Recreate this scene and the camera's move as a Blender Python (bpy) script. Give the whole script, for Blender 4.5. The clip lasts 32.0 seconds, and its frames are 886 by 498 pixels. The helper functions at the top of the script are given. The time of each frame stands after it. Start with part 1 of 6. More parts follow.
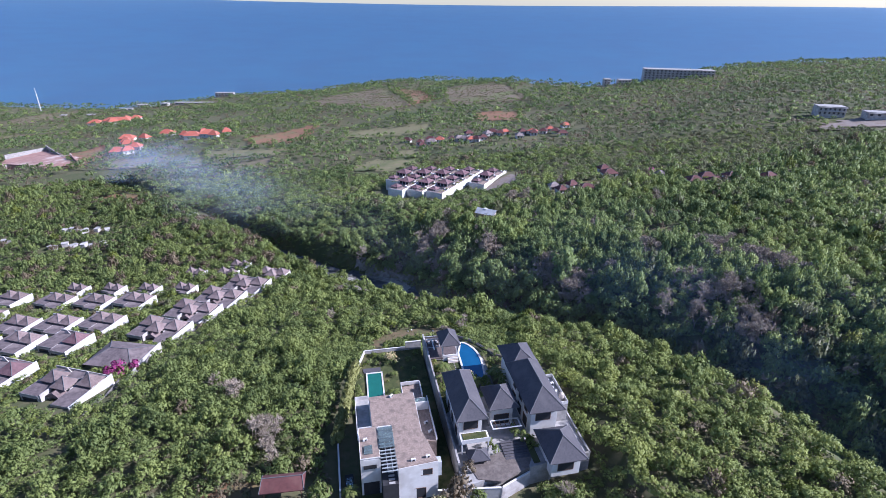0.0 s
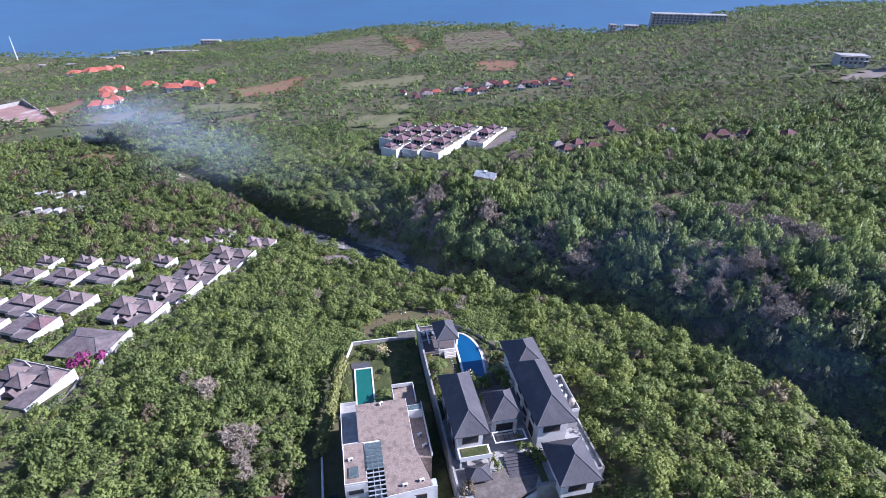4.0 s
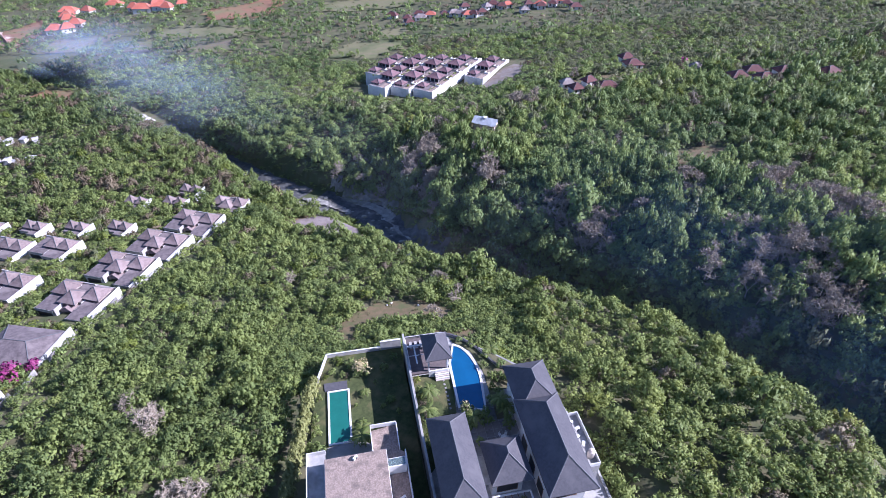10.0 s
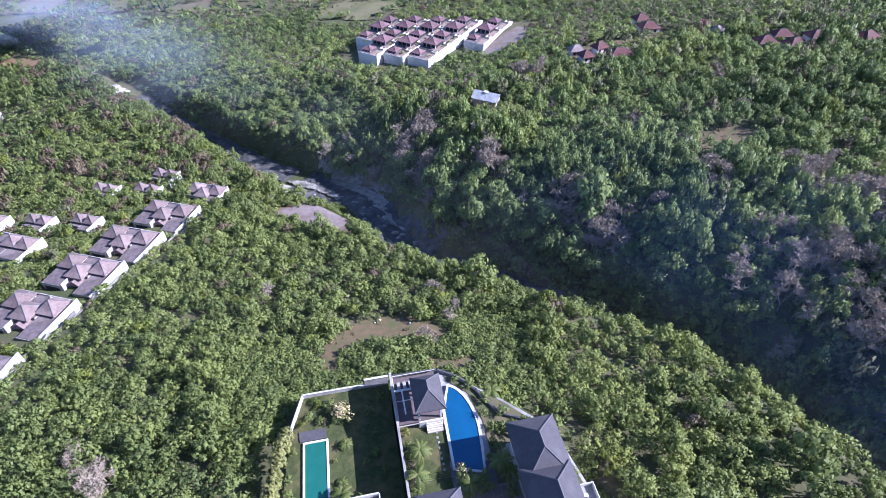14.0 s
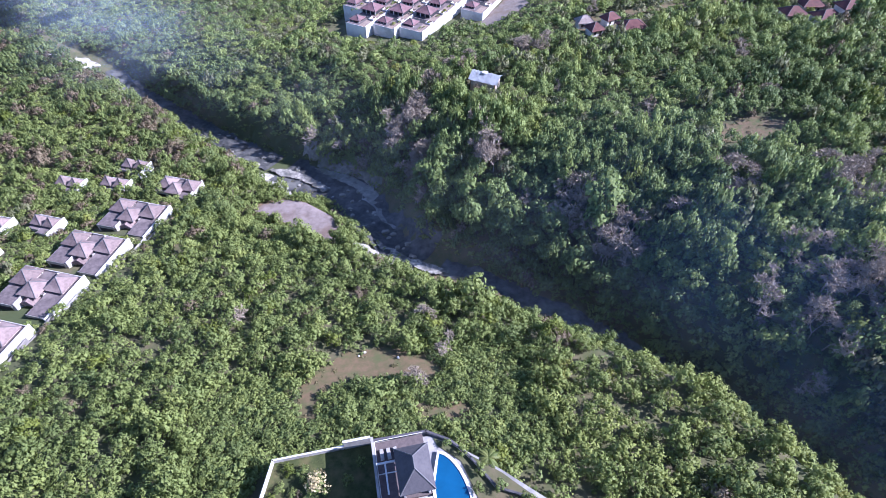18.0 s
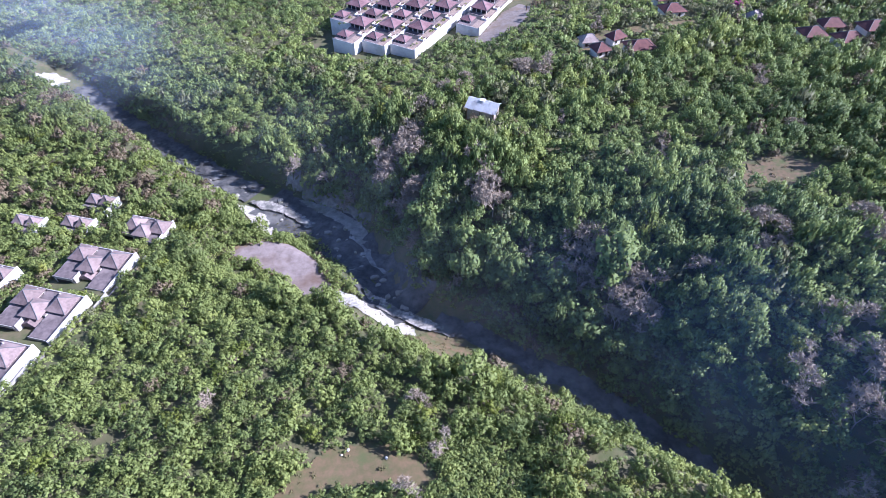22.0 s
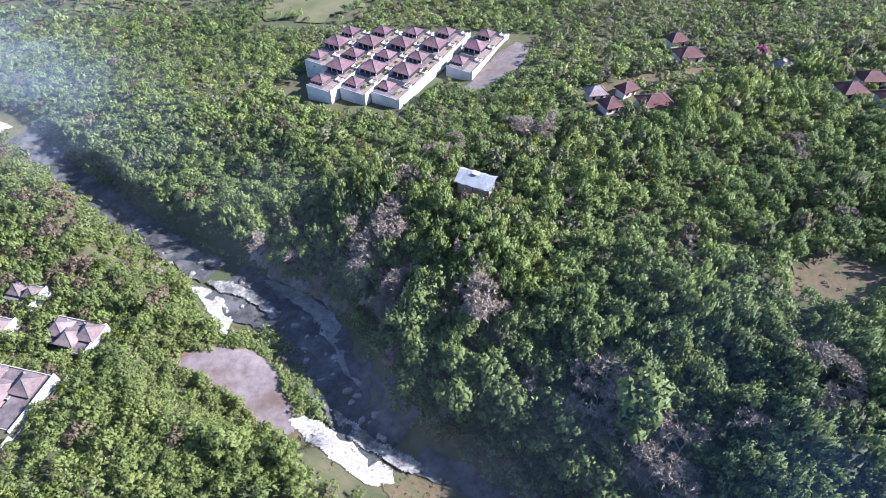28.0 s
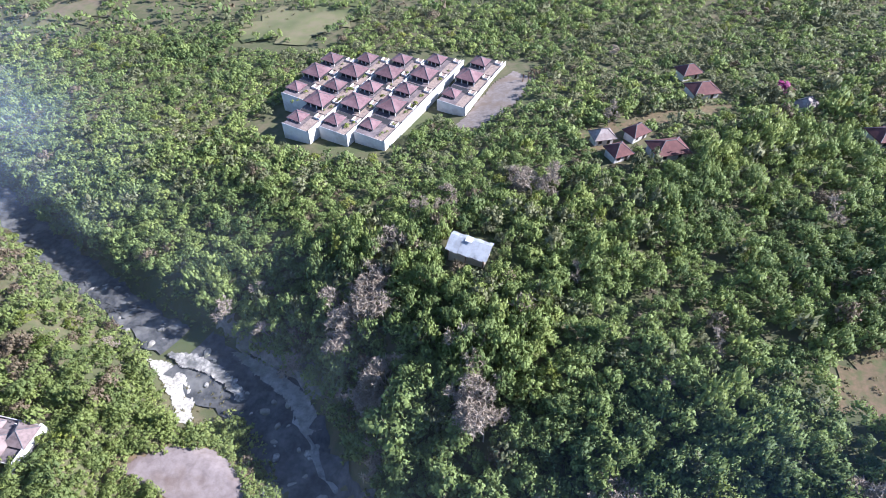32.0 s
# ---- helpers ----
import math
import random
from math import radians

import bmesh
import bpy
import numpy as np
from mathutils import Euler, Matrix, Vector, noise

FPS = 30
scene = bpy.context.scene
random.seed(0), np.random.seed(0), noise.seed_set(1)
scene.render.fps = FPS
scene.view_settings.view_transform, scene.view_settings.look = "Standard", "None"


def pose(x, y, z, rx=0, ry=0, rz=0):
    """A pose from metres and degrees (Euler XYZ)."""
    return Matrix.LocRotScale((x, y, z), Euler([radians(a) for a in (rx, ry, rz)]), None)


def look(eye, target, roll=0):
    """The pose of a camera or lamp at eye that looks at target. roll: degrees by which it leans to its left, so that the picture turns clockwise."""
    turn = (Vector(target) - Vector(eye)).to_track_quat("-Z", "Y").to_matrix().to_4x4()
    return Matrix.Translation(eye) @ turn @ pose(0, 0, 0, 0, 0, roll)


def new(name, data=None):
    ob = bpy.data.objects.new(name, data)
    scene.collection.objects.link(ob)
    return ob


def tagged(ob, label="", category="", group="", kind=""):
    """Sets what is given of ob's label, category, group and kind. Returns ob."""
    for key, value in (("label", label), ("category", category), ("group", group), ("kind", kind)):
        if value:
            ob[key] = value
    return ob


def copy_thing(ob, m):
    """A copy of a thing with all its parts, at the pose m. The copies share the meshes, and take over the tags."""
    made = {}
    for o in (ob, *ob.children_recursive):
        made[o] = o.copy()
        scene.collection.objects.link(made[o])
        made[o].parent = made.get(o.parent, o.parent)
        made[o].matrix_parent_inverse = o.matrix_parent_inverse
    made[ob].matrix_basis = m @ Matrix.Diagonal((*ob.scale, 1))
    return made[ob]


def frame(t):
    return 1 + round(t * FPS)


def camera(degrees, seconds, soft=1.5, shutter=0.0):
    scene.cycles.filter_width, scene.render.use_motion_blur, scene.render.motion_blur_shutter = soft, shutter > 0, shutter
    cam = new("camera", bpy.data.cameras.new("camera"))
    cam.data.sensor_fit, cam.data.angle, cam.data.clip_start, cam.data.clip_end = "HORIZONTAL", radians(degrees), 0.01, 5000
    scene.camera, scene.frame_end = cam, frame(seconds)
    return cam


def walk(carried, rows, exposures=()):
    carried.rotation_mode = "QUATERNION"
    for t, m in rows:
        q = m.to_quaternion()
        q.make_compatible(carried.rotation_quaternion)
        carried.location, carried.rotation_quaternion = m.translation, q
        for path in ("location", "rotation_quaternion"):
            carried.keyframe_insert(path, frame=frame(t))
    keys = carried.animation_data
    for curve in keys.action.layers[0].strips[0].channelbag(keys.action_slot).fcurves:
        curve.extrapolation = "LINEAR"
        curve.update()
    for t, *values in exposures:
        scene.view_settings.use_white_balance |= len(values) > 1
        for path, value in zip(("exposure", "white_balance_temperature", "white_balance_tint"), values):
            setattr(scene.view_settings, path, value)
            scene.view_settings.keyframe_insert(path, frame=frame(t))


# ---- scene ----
cam = camera(79.17, 32.0, soft=0.75)
walk(cam, [
    (0.0, pose(0.00, 0.00, 95.00, 65.18, -0.70, 0.00)),
    (1.0, pose(0.06, 4.49, 94.95, 64.19, -0.64, -0.11)),
    (2.0, pose(0.16, 9.04, 94.88, 63.04, -0.62, -0.20)),
    (3.0, pose(0.32, 13.69, 94.79, 61.53, -0.61, -0.26)),
    (3.5, pose(0.41, 16.09, 94.74, 60.73, -0.62, -0.29)),
    (5.5, pose(0.85, 25.92, 94.61, 57.79, -0.58, -0.39)),
    (6.0, pose(0.98, 28.41, 94.59, 57.10, -0.59, -0.42)),
    (7.0, pose(1.26, 33.49, 94.55, 55.74, -0.63, -0.45)),
    (8.0, pose(1.52, 38.61, 94.50, 54.38, -0.64, -0.49)),
    (9.0, pose(1.80, 43.76, 94.43, 53.09, -0.65, -0.57)),
    (10.0, pose(2.16, 48.94, 94.36, 51.83, -0.62, -0.63)),
    (11.0, pose(2.56, 54.24, 94.22, 50.66, -0.61, -0.65)),
    (12.0, pose(2.98, 59.66, 93.96, 49.52, -0.57, -0.67)),
    (13.0, pose(3.46, 65.13, 93.62, 48.42, -0.46, -0.70)),
    (14.0, pose(3.97, 70.51, 93.32, 47.29, -0.36, -0.71)),
    (14.5, pose(4.22, 73.14, 93.23, 46.72, -0.34, -0.71)),
    (16.5, pose(5.22, 83.50, 93.10, 44.43, -0.31, -0.77)),
    (17.0, pose(5.45, 86.08, 93.06, 43.87, -0.32, -0.80)),
    (18.0, pose(5.79, 91.29, 92.99, 42.93, -0.33, -0.87)),
    (18.5, pose(5.89, 93.92, 93.00, 42.58, -0.36, -0.91)),
    (19.0, pose(5.97, 96.60, 93.08, 42.43, -0.39, -0.96)),
    (20.0, pose(6.00, 102.07, 93.28, 42.32, -0.52, -1.09)),
    (21.0, pose(5.95, 107.75, 93.35, 42.26, -0.64, -1.24)),
    (22.0, pose(5.91, 113.68, 93.29, 42.24, -0.80, -1.36)),
    (23.0, pose(5.93, 119.76, 93.16, 42.25, -0.96, -1.47)),
    (24.0, pose(6.13, 126.02, 92.98, 42.32, -1.05, -1.62)),
    (25.0, pose(6.62, 132.41, 92.83, 42.29, -1.12, -1.69)),
    (25.5, pose(6.96, 135.66, 92.81, 42.29, -1.17, -1.70)),
    (27.5, pose(8.54, 148.82, 92.87, 42.25, -1.28, -1.81)),
    (28.0, pose(8.92, 152.15, 92.92, 42.23, -1.30, -1.81)),
    (29.0, pose(9.62, 158.92, 93.06, 42.14, -1.38, -1.89)),
    (30.0, pose(10.20, 165.86, 93.21, 42.06, -1.44, -1.99)),
    (31.0, pose(10.71, 172.92, 93.23, 41.89, -1.52, -2.11)),
    (32.0, pose(11.21, 179.99, 93.23, 41.68, -1.66, -2.28)),
], exposures=[(0.0, 0.98, 5350, 23), (6.0, 1.16, 5320, 24), (13.0, 1.32, 5240, 27), (19.0, 1.47, 5220, 27), (25.0, 1.52, 5350, 23), (32.0, 1.57, 5550, 17)])

# ---- world, sun ----
SUN = Vector((0.815, -0.03, 0.575)).normalized()
world = bpy.data.worlds.new("world")
scene.world = world
world.use_nodes = True
wn = world.node_tree.nodes
sky = wn.new("ShaderNodeTexSky")
sky.sky_type, sky.sun_disc = "NISHITA", False
sky.sun_elevation = math.asin(SUN.z)
sky.sun_rotation = math.atan2(SUN.x, SUN.y)
sky.altitude, sky.air_density, sky.dust_density, sky.ozone_density = 150, 1.0, 0.4, 2.5
world.node_tree.links.new(sky.outputs[0], wn["Background"].inputs[0])
wn["Background"].inputs[1].default_value = 0.082
sun = new("sun", bpy.data.lights.new("sun", "SUN"))
sun.data.energy, sun.data.angle, sun.data.color = 5.0, radians(0.53), (1.0, 0.94, 0.85)
sun.matrix_world = look(SUN * 300, (0, 0, 0))

# ---- materials ----


def mat(name, c1, c2=None, scale=1.0, rough=0.85, bump=0.0, bscale=None, metal=0.0, spec=0.3, c3=None, scale2=None, rnd=0.0):
    """A rough surface whose colour wanders between c1 and c2 at one size and towards c3 at a larger one."""
    m = bpy.data.materials.new(name)
    m.use_nodes = True
    n, l = m.node_tree.nodes, m.node_tree.links
    b = n["Principled BSDF"]
    b.inputs["Roughness"].default_value, b.inputs["Metallic"].default_value = rough, metal
    b.inputs["Specular IOR Level"].default_value = spec
    c2 = c2 or tuple(v * 0.75 for v in c1)
    tc = n.new("ShaderNodeTexCoord")

    def tex(s, detail=5.0):
        t = n.new("ShaderNodeTexNoise")
        t.inputs["Scale"].default_value, t.inputs["Detail"].default_value = s, detail
        t.inputs["Roughness"].default_value = 0.62
        l.new(tc.outputs["Object"], t.inputs["Vector"])
        return t

    def blend(f, a, c, lo, hi):
        r = n.new("ShaderNodeMapRange")
        r.inputs[1].default_value, r.inputs[2].default_value = lo, hi
        l.new(f, r.inputs[0])
        x = n.new("ShaderNodeMix")
        x.data_type = "RGBA"
        l.new(r.outputs[0], x.inputs[0])
        for v, i in ((a, 6), (c, 7)):
            if isinstance(v, tuple):
                x.inputs[i].default_value = (*v, 1)
            else:
                l.new(v, x.inputs[i])
        return x.outputs[2]

    fine = tex(scale)
    col = blend(fine.outputs["Fac"], c1, c2, 0.35, 0.65)
    if c3:
        col = blend(tex(scale2 or scale / 6, 3.0).outputs["Fac"], col, c3, 0.48, 0.68)
    if rnd:
        oi = n.new("ShaderNodeObjectInfo")
        h = n.new("ShaderNodeHueSaturation")
        mr = n.new("ShaderNodeMapRange")
        mr.inputs[3].default_value, mr.inputs[4].default_value = 1 - rnd, 1 + rnd
        l.new(oi.outputs["Random"], mr.inputs[0])
        l.new(mr.outputs[0], h.inputs["Value"])
        l.new(col, h.inputs["Color"])
        col = h.outputs[0]
    l.new(col, b.inputs["Base Color"])
    if bump:
        bn = n.new("ShaderNodeBump")
        bn.inputs["Strength"].default_value = bump
        bn.inputs["Distance"].default_value = 0.1
        l.new((tex(bscale) if bscale else fine).outputs["Fac"], bn.inputs["Height"])
        l.new(bn.outputs[0], b.inputs["Normal"])
    return m


def leafmat(name, dark, mid, light, sub=0.25):
    """Leaves: each tree has a tint of its own, each leaf clump strays a little from it."""
    m = bpy.data.materials.new(name)
    m.use_nodes = True
    n, l = m.node_tree.nodes, m.node_tree.links
    b = n["Principled BSDF"]
    b.inputs["Roughness"].default_value, b.inputs["Specular IOR Level"].default_value = 0.6, 0.25
    at = n.new("ShaderNodeAttribute")
    at.attribute_name = "tint"
    geo = n.new("ShaderNodeNewGeometry")
    oi = n.new("ShaderNodeObjectInfo")
    a = n.new("ShaderNodeMath")
    a.operation = "MULTIPLY_ADD"
    l.new(geo.outputs["Random Per Island"], a.inputs[0])
    a.inputs[1].default_value = 0.10
    l.new(at.outputs["Fac"], a.inputs[2])
    a2 = n.new("ShaderNodeMath")
    a2.operation = "SUBTRACT"
    a2.inputs[1].default_value = 0.05
    l.new(a.outputs[0], a2.inputs[0])
    r = n.new("ShaderNodeValToRGB")
    e = r.color_ramp.elements
    e[0].position, e[0].color = 0.0, (*dark, 1)
    e[1].position, e[1].color = 1.0, (*light, 1)
    k = e.new(0.5)
    k.color = (*mid, 1)
    l.new(a2.outputs[0], r.inputs[0])
    l.new(r.outputs[0], b.inputs["Base Color"])
    tr = n.new("ShaderNodeBsdfTranslucent")
    l.new(r.outputs[0], tr.inputs[0])
    mx = n.new("ShaderNodeMixShader")
    mx.inputs[0].default_value = sub
    l.new(b.outputs[0], mx.inputs[1])
    l.new(tr.outputs[0], mx.inputs[2])
    l.new(mx.outputs[0], n["Material Output"].inputs[0])
    return m


M_ground = mat("earth_and_scrub", (0.075, 0.085, 0.036), (0.125, 0.105, 0.062), 0.35, 0.95, 0.6, 1.2, c3=(0.060, 0.075, 0.030), scale2=0.02)
M_soil = mat("red_soil", (0.23, 0.11, 0.065), (0.17, 0.10, 0.06), 0.25, 0.95, 0.4, c3=(0.14, 0.13, 0.06), scale2=0.04)
M_dry = mat("dry_grass_field", (0.165, 0.125, 0.088), (0.115, 0.098, 0.062), 0.3, 0.95, 0.4, c3=(0.12, 0.14, 0.05), scale2=0.03)
M_field = mat("green_field", (0.145, 0.145, 0.065), (0.17, 0.145, 0.085), 0.3, 0.95, 0.4, c3=(0.085, 0.10, 0.04), scale2=0.03)
M_clear = mat("trodden_clearing", (0.168, 0.114, 0.070), (0.108, 0.092, 0.046), 0.9, 0.95, 0.7, c3=(0.085, 0.100, 0.038), scale2=0.3)
M_rock = mat("grey_rock_slab", (0.235, 0.195, 0.185), (0.155, 0.125, 0.118), 0.45, 0.9, 0.7, 1.4, c3=(0.125, 0.088, 0.07), scale2=0.1)
M_chalk = mat("bare_limestone", (0.47, 0.44, 0.395), (0.20, 0.185, 0.16), 1.3, 0.9, 0.9, 1.8, c3=(0.52, 0.49, 0.44), scale2=0.2)
M_gravel = mat("pale_gravel_bed", (0.30, 0.285, 0.265), (0.12, 0.115, 0.11), 0.6, 0.9, 0.8, 1.2, c3=(0.40, 0.38, 0.35), scale2=0.15)
M_grassy = mat("grassy_clearing", (0.158, 0.108, 0.063), (0.106, 0.092, 0.043), 0.7, 0.95, 0.7, c3=(0.092, 0.100, 0.040), scale2=0.3)
M_scree = mat("broken_limestone", (0.42, 0.395, 0.355), (0.12, 0.115, 0.11), 0.9, 0.9, 0.9, 1.6, c3=(0.10, 0.10, 0.095), scale2=0.2)
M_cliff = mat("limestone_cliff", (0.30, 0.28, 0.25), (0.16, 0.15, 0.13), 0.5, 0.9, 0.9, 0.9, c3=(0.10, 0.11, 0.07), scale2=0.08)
# stony bed with the ravine's shade put into its colour
M_bed = mat("shade_darkened_bed", (0.085, 0.085, 0.085), (0.035, 0.037, 0.04), 0.5, 0.8, 0.9, 0.8, c3=(0.14, 0.137, 0.13), scale2=0.16)
M_white = mat("white_render", (0.60, 0.585, 0.575), (0.53, 0.515, 0.505), 0.6, 0.85, 0.15, c3=(0.45, 0.425, 0.41), scale2=0.25)
M_stain = mat("weathered_white_wall", (0.47, 0.445, 0.435), (0.36, 0.335, 0.325), 0.5, 0.9, 0.2, c3=(0.27, 0.245, 0.235), scale2=0.3)
M_rust = mat("rusty_sheet_roof", (0.24, 0.19, 0.18), (0.15, 0.115, 0.105), 0.9, 0.7, 0.2, c3=(0.34, 0.31, 0.30), scale2=0.4)
M_slate = mat("slate_roof", (0.086, 0.082, 0.092), (0.068, 0.065, 0.074), 2.2, 0.75, 0.1, 6.0, spec=0.1, c3=(0.098, 0.093, 0.101), scale2=0.3)
M_ridge = mat("ridge_caps", (0.12, 0.118, 0.125), (0.09, 0.09, 0.10), 2.0, 0.7, 0.3)
M_conc = mat("stained_concrete_roof", (0.325, 0.25, 0.21), (0.185, 0.138, 0.112), 3.6, 0.9, 0.4, 7.0, c3=(0.15, 0.118, 0.10), scale2=0.8)
M_grey = mat("grey_concrete", (0.36, 0.34, 0.33), (0.26, 0.25, 0.24), 0.8, 0.9, 0.3, c3=(0.20, 0.19, 0.18), scale2=0.2)
M_felt = mat("weathered_flat_roof", (0.155, 0.125, 0.128), (0.088, 0.072, 0.074), 1.0, 0.9, 0.3, c3=(0.185, 0.152, 0.15), scale2=0.22)
M_shingle = mat("brown_shingle", (0.205, 0.152, 0.146), (0.13, 0.098, 0.095), 1.5, 0.85, 0.2, 5.0, c3=(0.245, 0.19, 0.18), scale2=0.25, rnd=0.18)
M_maroon = mat("maroon_roof_tiles", (0.155, 0.088, 0.096), (0.105, 0.060, 0.066), 1.2, 0.75, 0.15, 5.0, c3=(0.19, 0.115, 0.12), scale2=0.2, rnd=0.15)
M_orange = mat("orange_roof_tiles", (0.40, 0.115, 0.075), (0.31, 0.09, 0.06), 0.6, 0.75, 0.3, c3=(0.45, 0.17, 0.12), scale2=0.1, rnd=0.15)
M_redtile = mat("old_red_tiles", (0.115, 0.045, 0.043), (0.075, 0.03, 0.03), 0.8, 0.8, 0.4, c3=(0.17, 0.08, 0.07), scale2=0.2)
M_zinc = mat("pale_zinc_sheet", (0.66, 0.68, 0.71), (0.55, 0.57, 0.60), 0.6, 0.45, 0.1, c3=(0.48, 0.49, 0.50), scale2=0.3, metal=0.25)
# lawn green, lowered by a fifth to paint in shade from the trees
M_lawn = mat("mown_lawn", (0.066, 0.078, 0.026), (0.036, 0.046, 0.016), 1.1, 0.95, 0.6, 4.0, c3=(0.115, 0.10, 0.045), scale2=0.26)
M_pave = mat("stone_paving", (0.30, 0.27, 0.25), (0.22, 0.20, 0.19), 1.2, 0.85, 0.2, c3=(0.36, 0.33, 0.30), scale2=0.3, rnd=0.12)
M_flag = mat("grey_flagstones", (0.19, 0.175, 0.17), (0.13, 0.12, 0.118), 1.2, 0.85, 0.3, c3=(0.22, 0.205, 0.195), scale2=0.3, rnd=0.15)
# brownish setts for the forecourt, darkened in colour for the tree shade on it
M_fore = mat("shade_darkened_setts", (0.15, 0.125, 0.112), (0.095, 0.08, 0.073), 1.5, 0.85, 0.4, c3=(0.18, 0.155, 0.14), scale2=0.4)
M_yard = mat("dusty_concrete", (0.235, 0.20, 0.18), (0.17, 0.14, 0.12), 0.8, 0.95, 0.3, c3=(0.17, 0.13, 0.10), scale2=0.15)
M_wood = mat("weathered_deck_boards", (0.145, 0.115, 0.112), (0.10, 0.08, 0.08), 2.0, 0.8, 0.2, rnd=0.15)
# near-black: panes, grilles, car parts, and shade painted where openings aren't cut
M_dark = mat("dark_parts_and_shade", (0.035, 0.035, 0.04), (0.025, 0.025, 0.028), 1.0, 0.8)
M_steel = mat("painted_steel", (0.55, 0.57, 0.58), (0.45, 0.47, 0.48), 2.0, 0.5, metal=0.3)
M_bark = mat("bark", (0.16, 0.12, 0.09), (0.10, 0.08, 0.06), 3.0, 0.95, 0.5)
M_greybark = mat("pale_dry_twigs", (0.37, 0.305, 0.24), (0.26, 0.215, 0.165), 2.0, 0.95)
M_plank = mat("brown_timber", (0.20, 0.12, 0.08), (0.14, 0.085, 0.06), 2.0, 0.8, rnd=0.1)
M_plaster = mat("warm_plaster", (0.55, 0.47, 0.40), (0.45, 0.38, 0.33), 0.6, 0.9, 0.2, c3=(0.35, 0.30, 0.26), scale2=0.2)
M_pink = mat("bare_quarry_earth", (0.36, 0.215, 0.18), (0.26, 0.155, 0.13), 0.2, 0.95, 0.4, c3=(0.60, 0.50, 0.45), scale2=0.035)
M_leaf = leafmat("broad_leaves", (0.114, 0.152, 0.051), (0.194, 0.238, 0.070), (0.258, 0.292, 0.082), 0.3)
M_leaf2 = leafmat("shade_side_leaves", (0.110, 0.156, 0.058), (0.195, 0.252, 0.080), (0.275, 0.322, 0.094), 0.3)
M_yleaf = leafmat("yellow_green_leaves", (0.07, 0.10, 0.015), (0.16, 0.19, 0.035), (0.24, 0.25, 0.06))
M_bleaf = leafmat("reddish_dry_leaves", (0.11, 0.085, 0.055), (0.16, 0.125, 0.08), (0.21, 0.17, 0.11), 0.15)
M_gleaf = leafmat("pale_dry_leaves", (0.105, 0.118, 0.058), (0.170, 0.180, 0.092), (0.24, 0.24, 0.135), 0.3)
M_tuft = leafmat("dry_grass_tufts", (0.10, 0.10, 0.04), (0.17, 0.15, 0.07), (0.24, 0.21, 0.11), 0.3)
M_palm = leafmat("palm_fronds", (0.05, 0.075, 0.015), (0.10, 0.13, 0.03), (0.20, 0.21, 0.07))
M_bloom = leafmat("cream_blossom", (0.24, 0.20, 0.08), (0.46, 0.37, 0.19), (0.62, 0.54, 0.34), 0.15)
M_boug = leafmat("magenta_blossom", (0.14, 0.03, 0.07), (0.26, 0.045, 0.15), (0.34, 0.09, 0.21), 0.2)
M_hedge = leafmat("hedge_leaves", (0.15, 0.165, 0.055), (0.27, 0.28, 0.10), (0.37, 0.37, 0.15))


def watermat(name, col, rough, bscale, strength, col2=None, metal=0.0):
    m = mat(name, col, col2 or tuple(v * 0.85 for v in col), bscale * 0.3, rough, strength, bscale, spec=0.5)
    return m


M_sea = watermat("deep_sea", (0.0036, 0.036, 0.098), 0.30, 0.02, 0.25, (0.006, 0.055, 0.125))
M_poolg = watermat("green_pool_water", (0.018, 0.125, 0.10), 0.08, 1.2, 0.03)
M_poolb = watermat("blue_pool_water", (0.010, 0.080, 0.185), 0.08, 1.2, 0.03)


def glassmat():
    m = bpy.data.materials.new("tinted_glass")
    m.use_nodes = True
    b = m.node_tree.nodes["Principled BSDF"]
    b.inputs["Base Color"].default_value = (0.45, 0.55, 0.55, 1)
    b.inputs["Roughness"].default_value = 0.05
    b.inputs["Transmission Weight"].default_value = 0.85
    return m


M_glass = glassmat()

# ---- building helpers ----


def link(name, bm, material, smooth=False):
    me = bpy.data.meshes.new(name)
    bmesh.ops.recalc_face_normals(bm, faces=bm.faces)
    bm.to_mesh(me)
    bm.free()
    me.materials.append(material)
    if smooth:
        me.polygons.foreach_set("use_smooth", [True] * len(me.polygons))
    return new(name, me)


def part(name, bm, material, parent, label="", smooth=False):
    ob = link(name, bm, material, smooth)
    ob.parent = parent
    return tagged(ob, label)


def thing(name, m, label, category, group="", kind=""):
    e = new(name)
    e.empty_display_size = 0.5
    e.matrix_world = m
    return tagged(e, label, category, group, kind)


def box(bm, x0, x1, y0, y1, z0, z1, bevel=0.0):
    """A box between the given limits, with its edges taken off."""
    r = bmesh.ops.create_cube(bm, size=1.0, matrix=Matrix.Translation(((x0 + x1) / 2, (y0 + y1) / 2, (z0 + z1) / 2))
                              @ Matrix.Diagonal((x1 - x0, y1 - y0, z1 - z0, 1)))
    if bevel:
        es = list({e for v in r["verts"] for e in v.link_edges})
        bmesh.ops.bevel(bm, geom=es, offset=bevel, segments=1, affect="EDGES")
    return bm


def B(*a, bevel=0.03):
    return box(bmesh.new(), *a, bevel=bevel)


def slab(bm, pts, z0, z1):
    """A flat-topped prism over the corner points pts."""
    lo = [bm.verts.new((x, y, z0)) for x, y in pts]
    hi = [bm.verts.new((x, y, z1)) for x, y in pts]
    n = len(pts)
    bm.faces.new(hi)
    bm.faces.new(lo[::-1])
    for i in range(n):
        bm.faces.new((lo[i], lo[(i + 1) % n], hi[(i + 1) % n], hi[i]))
    return bm


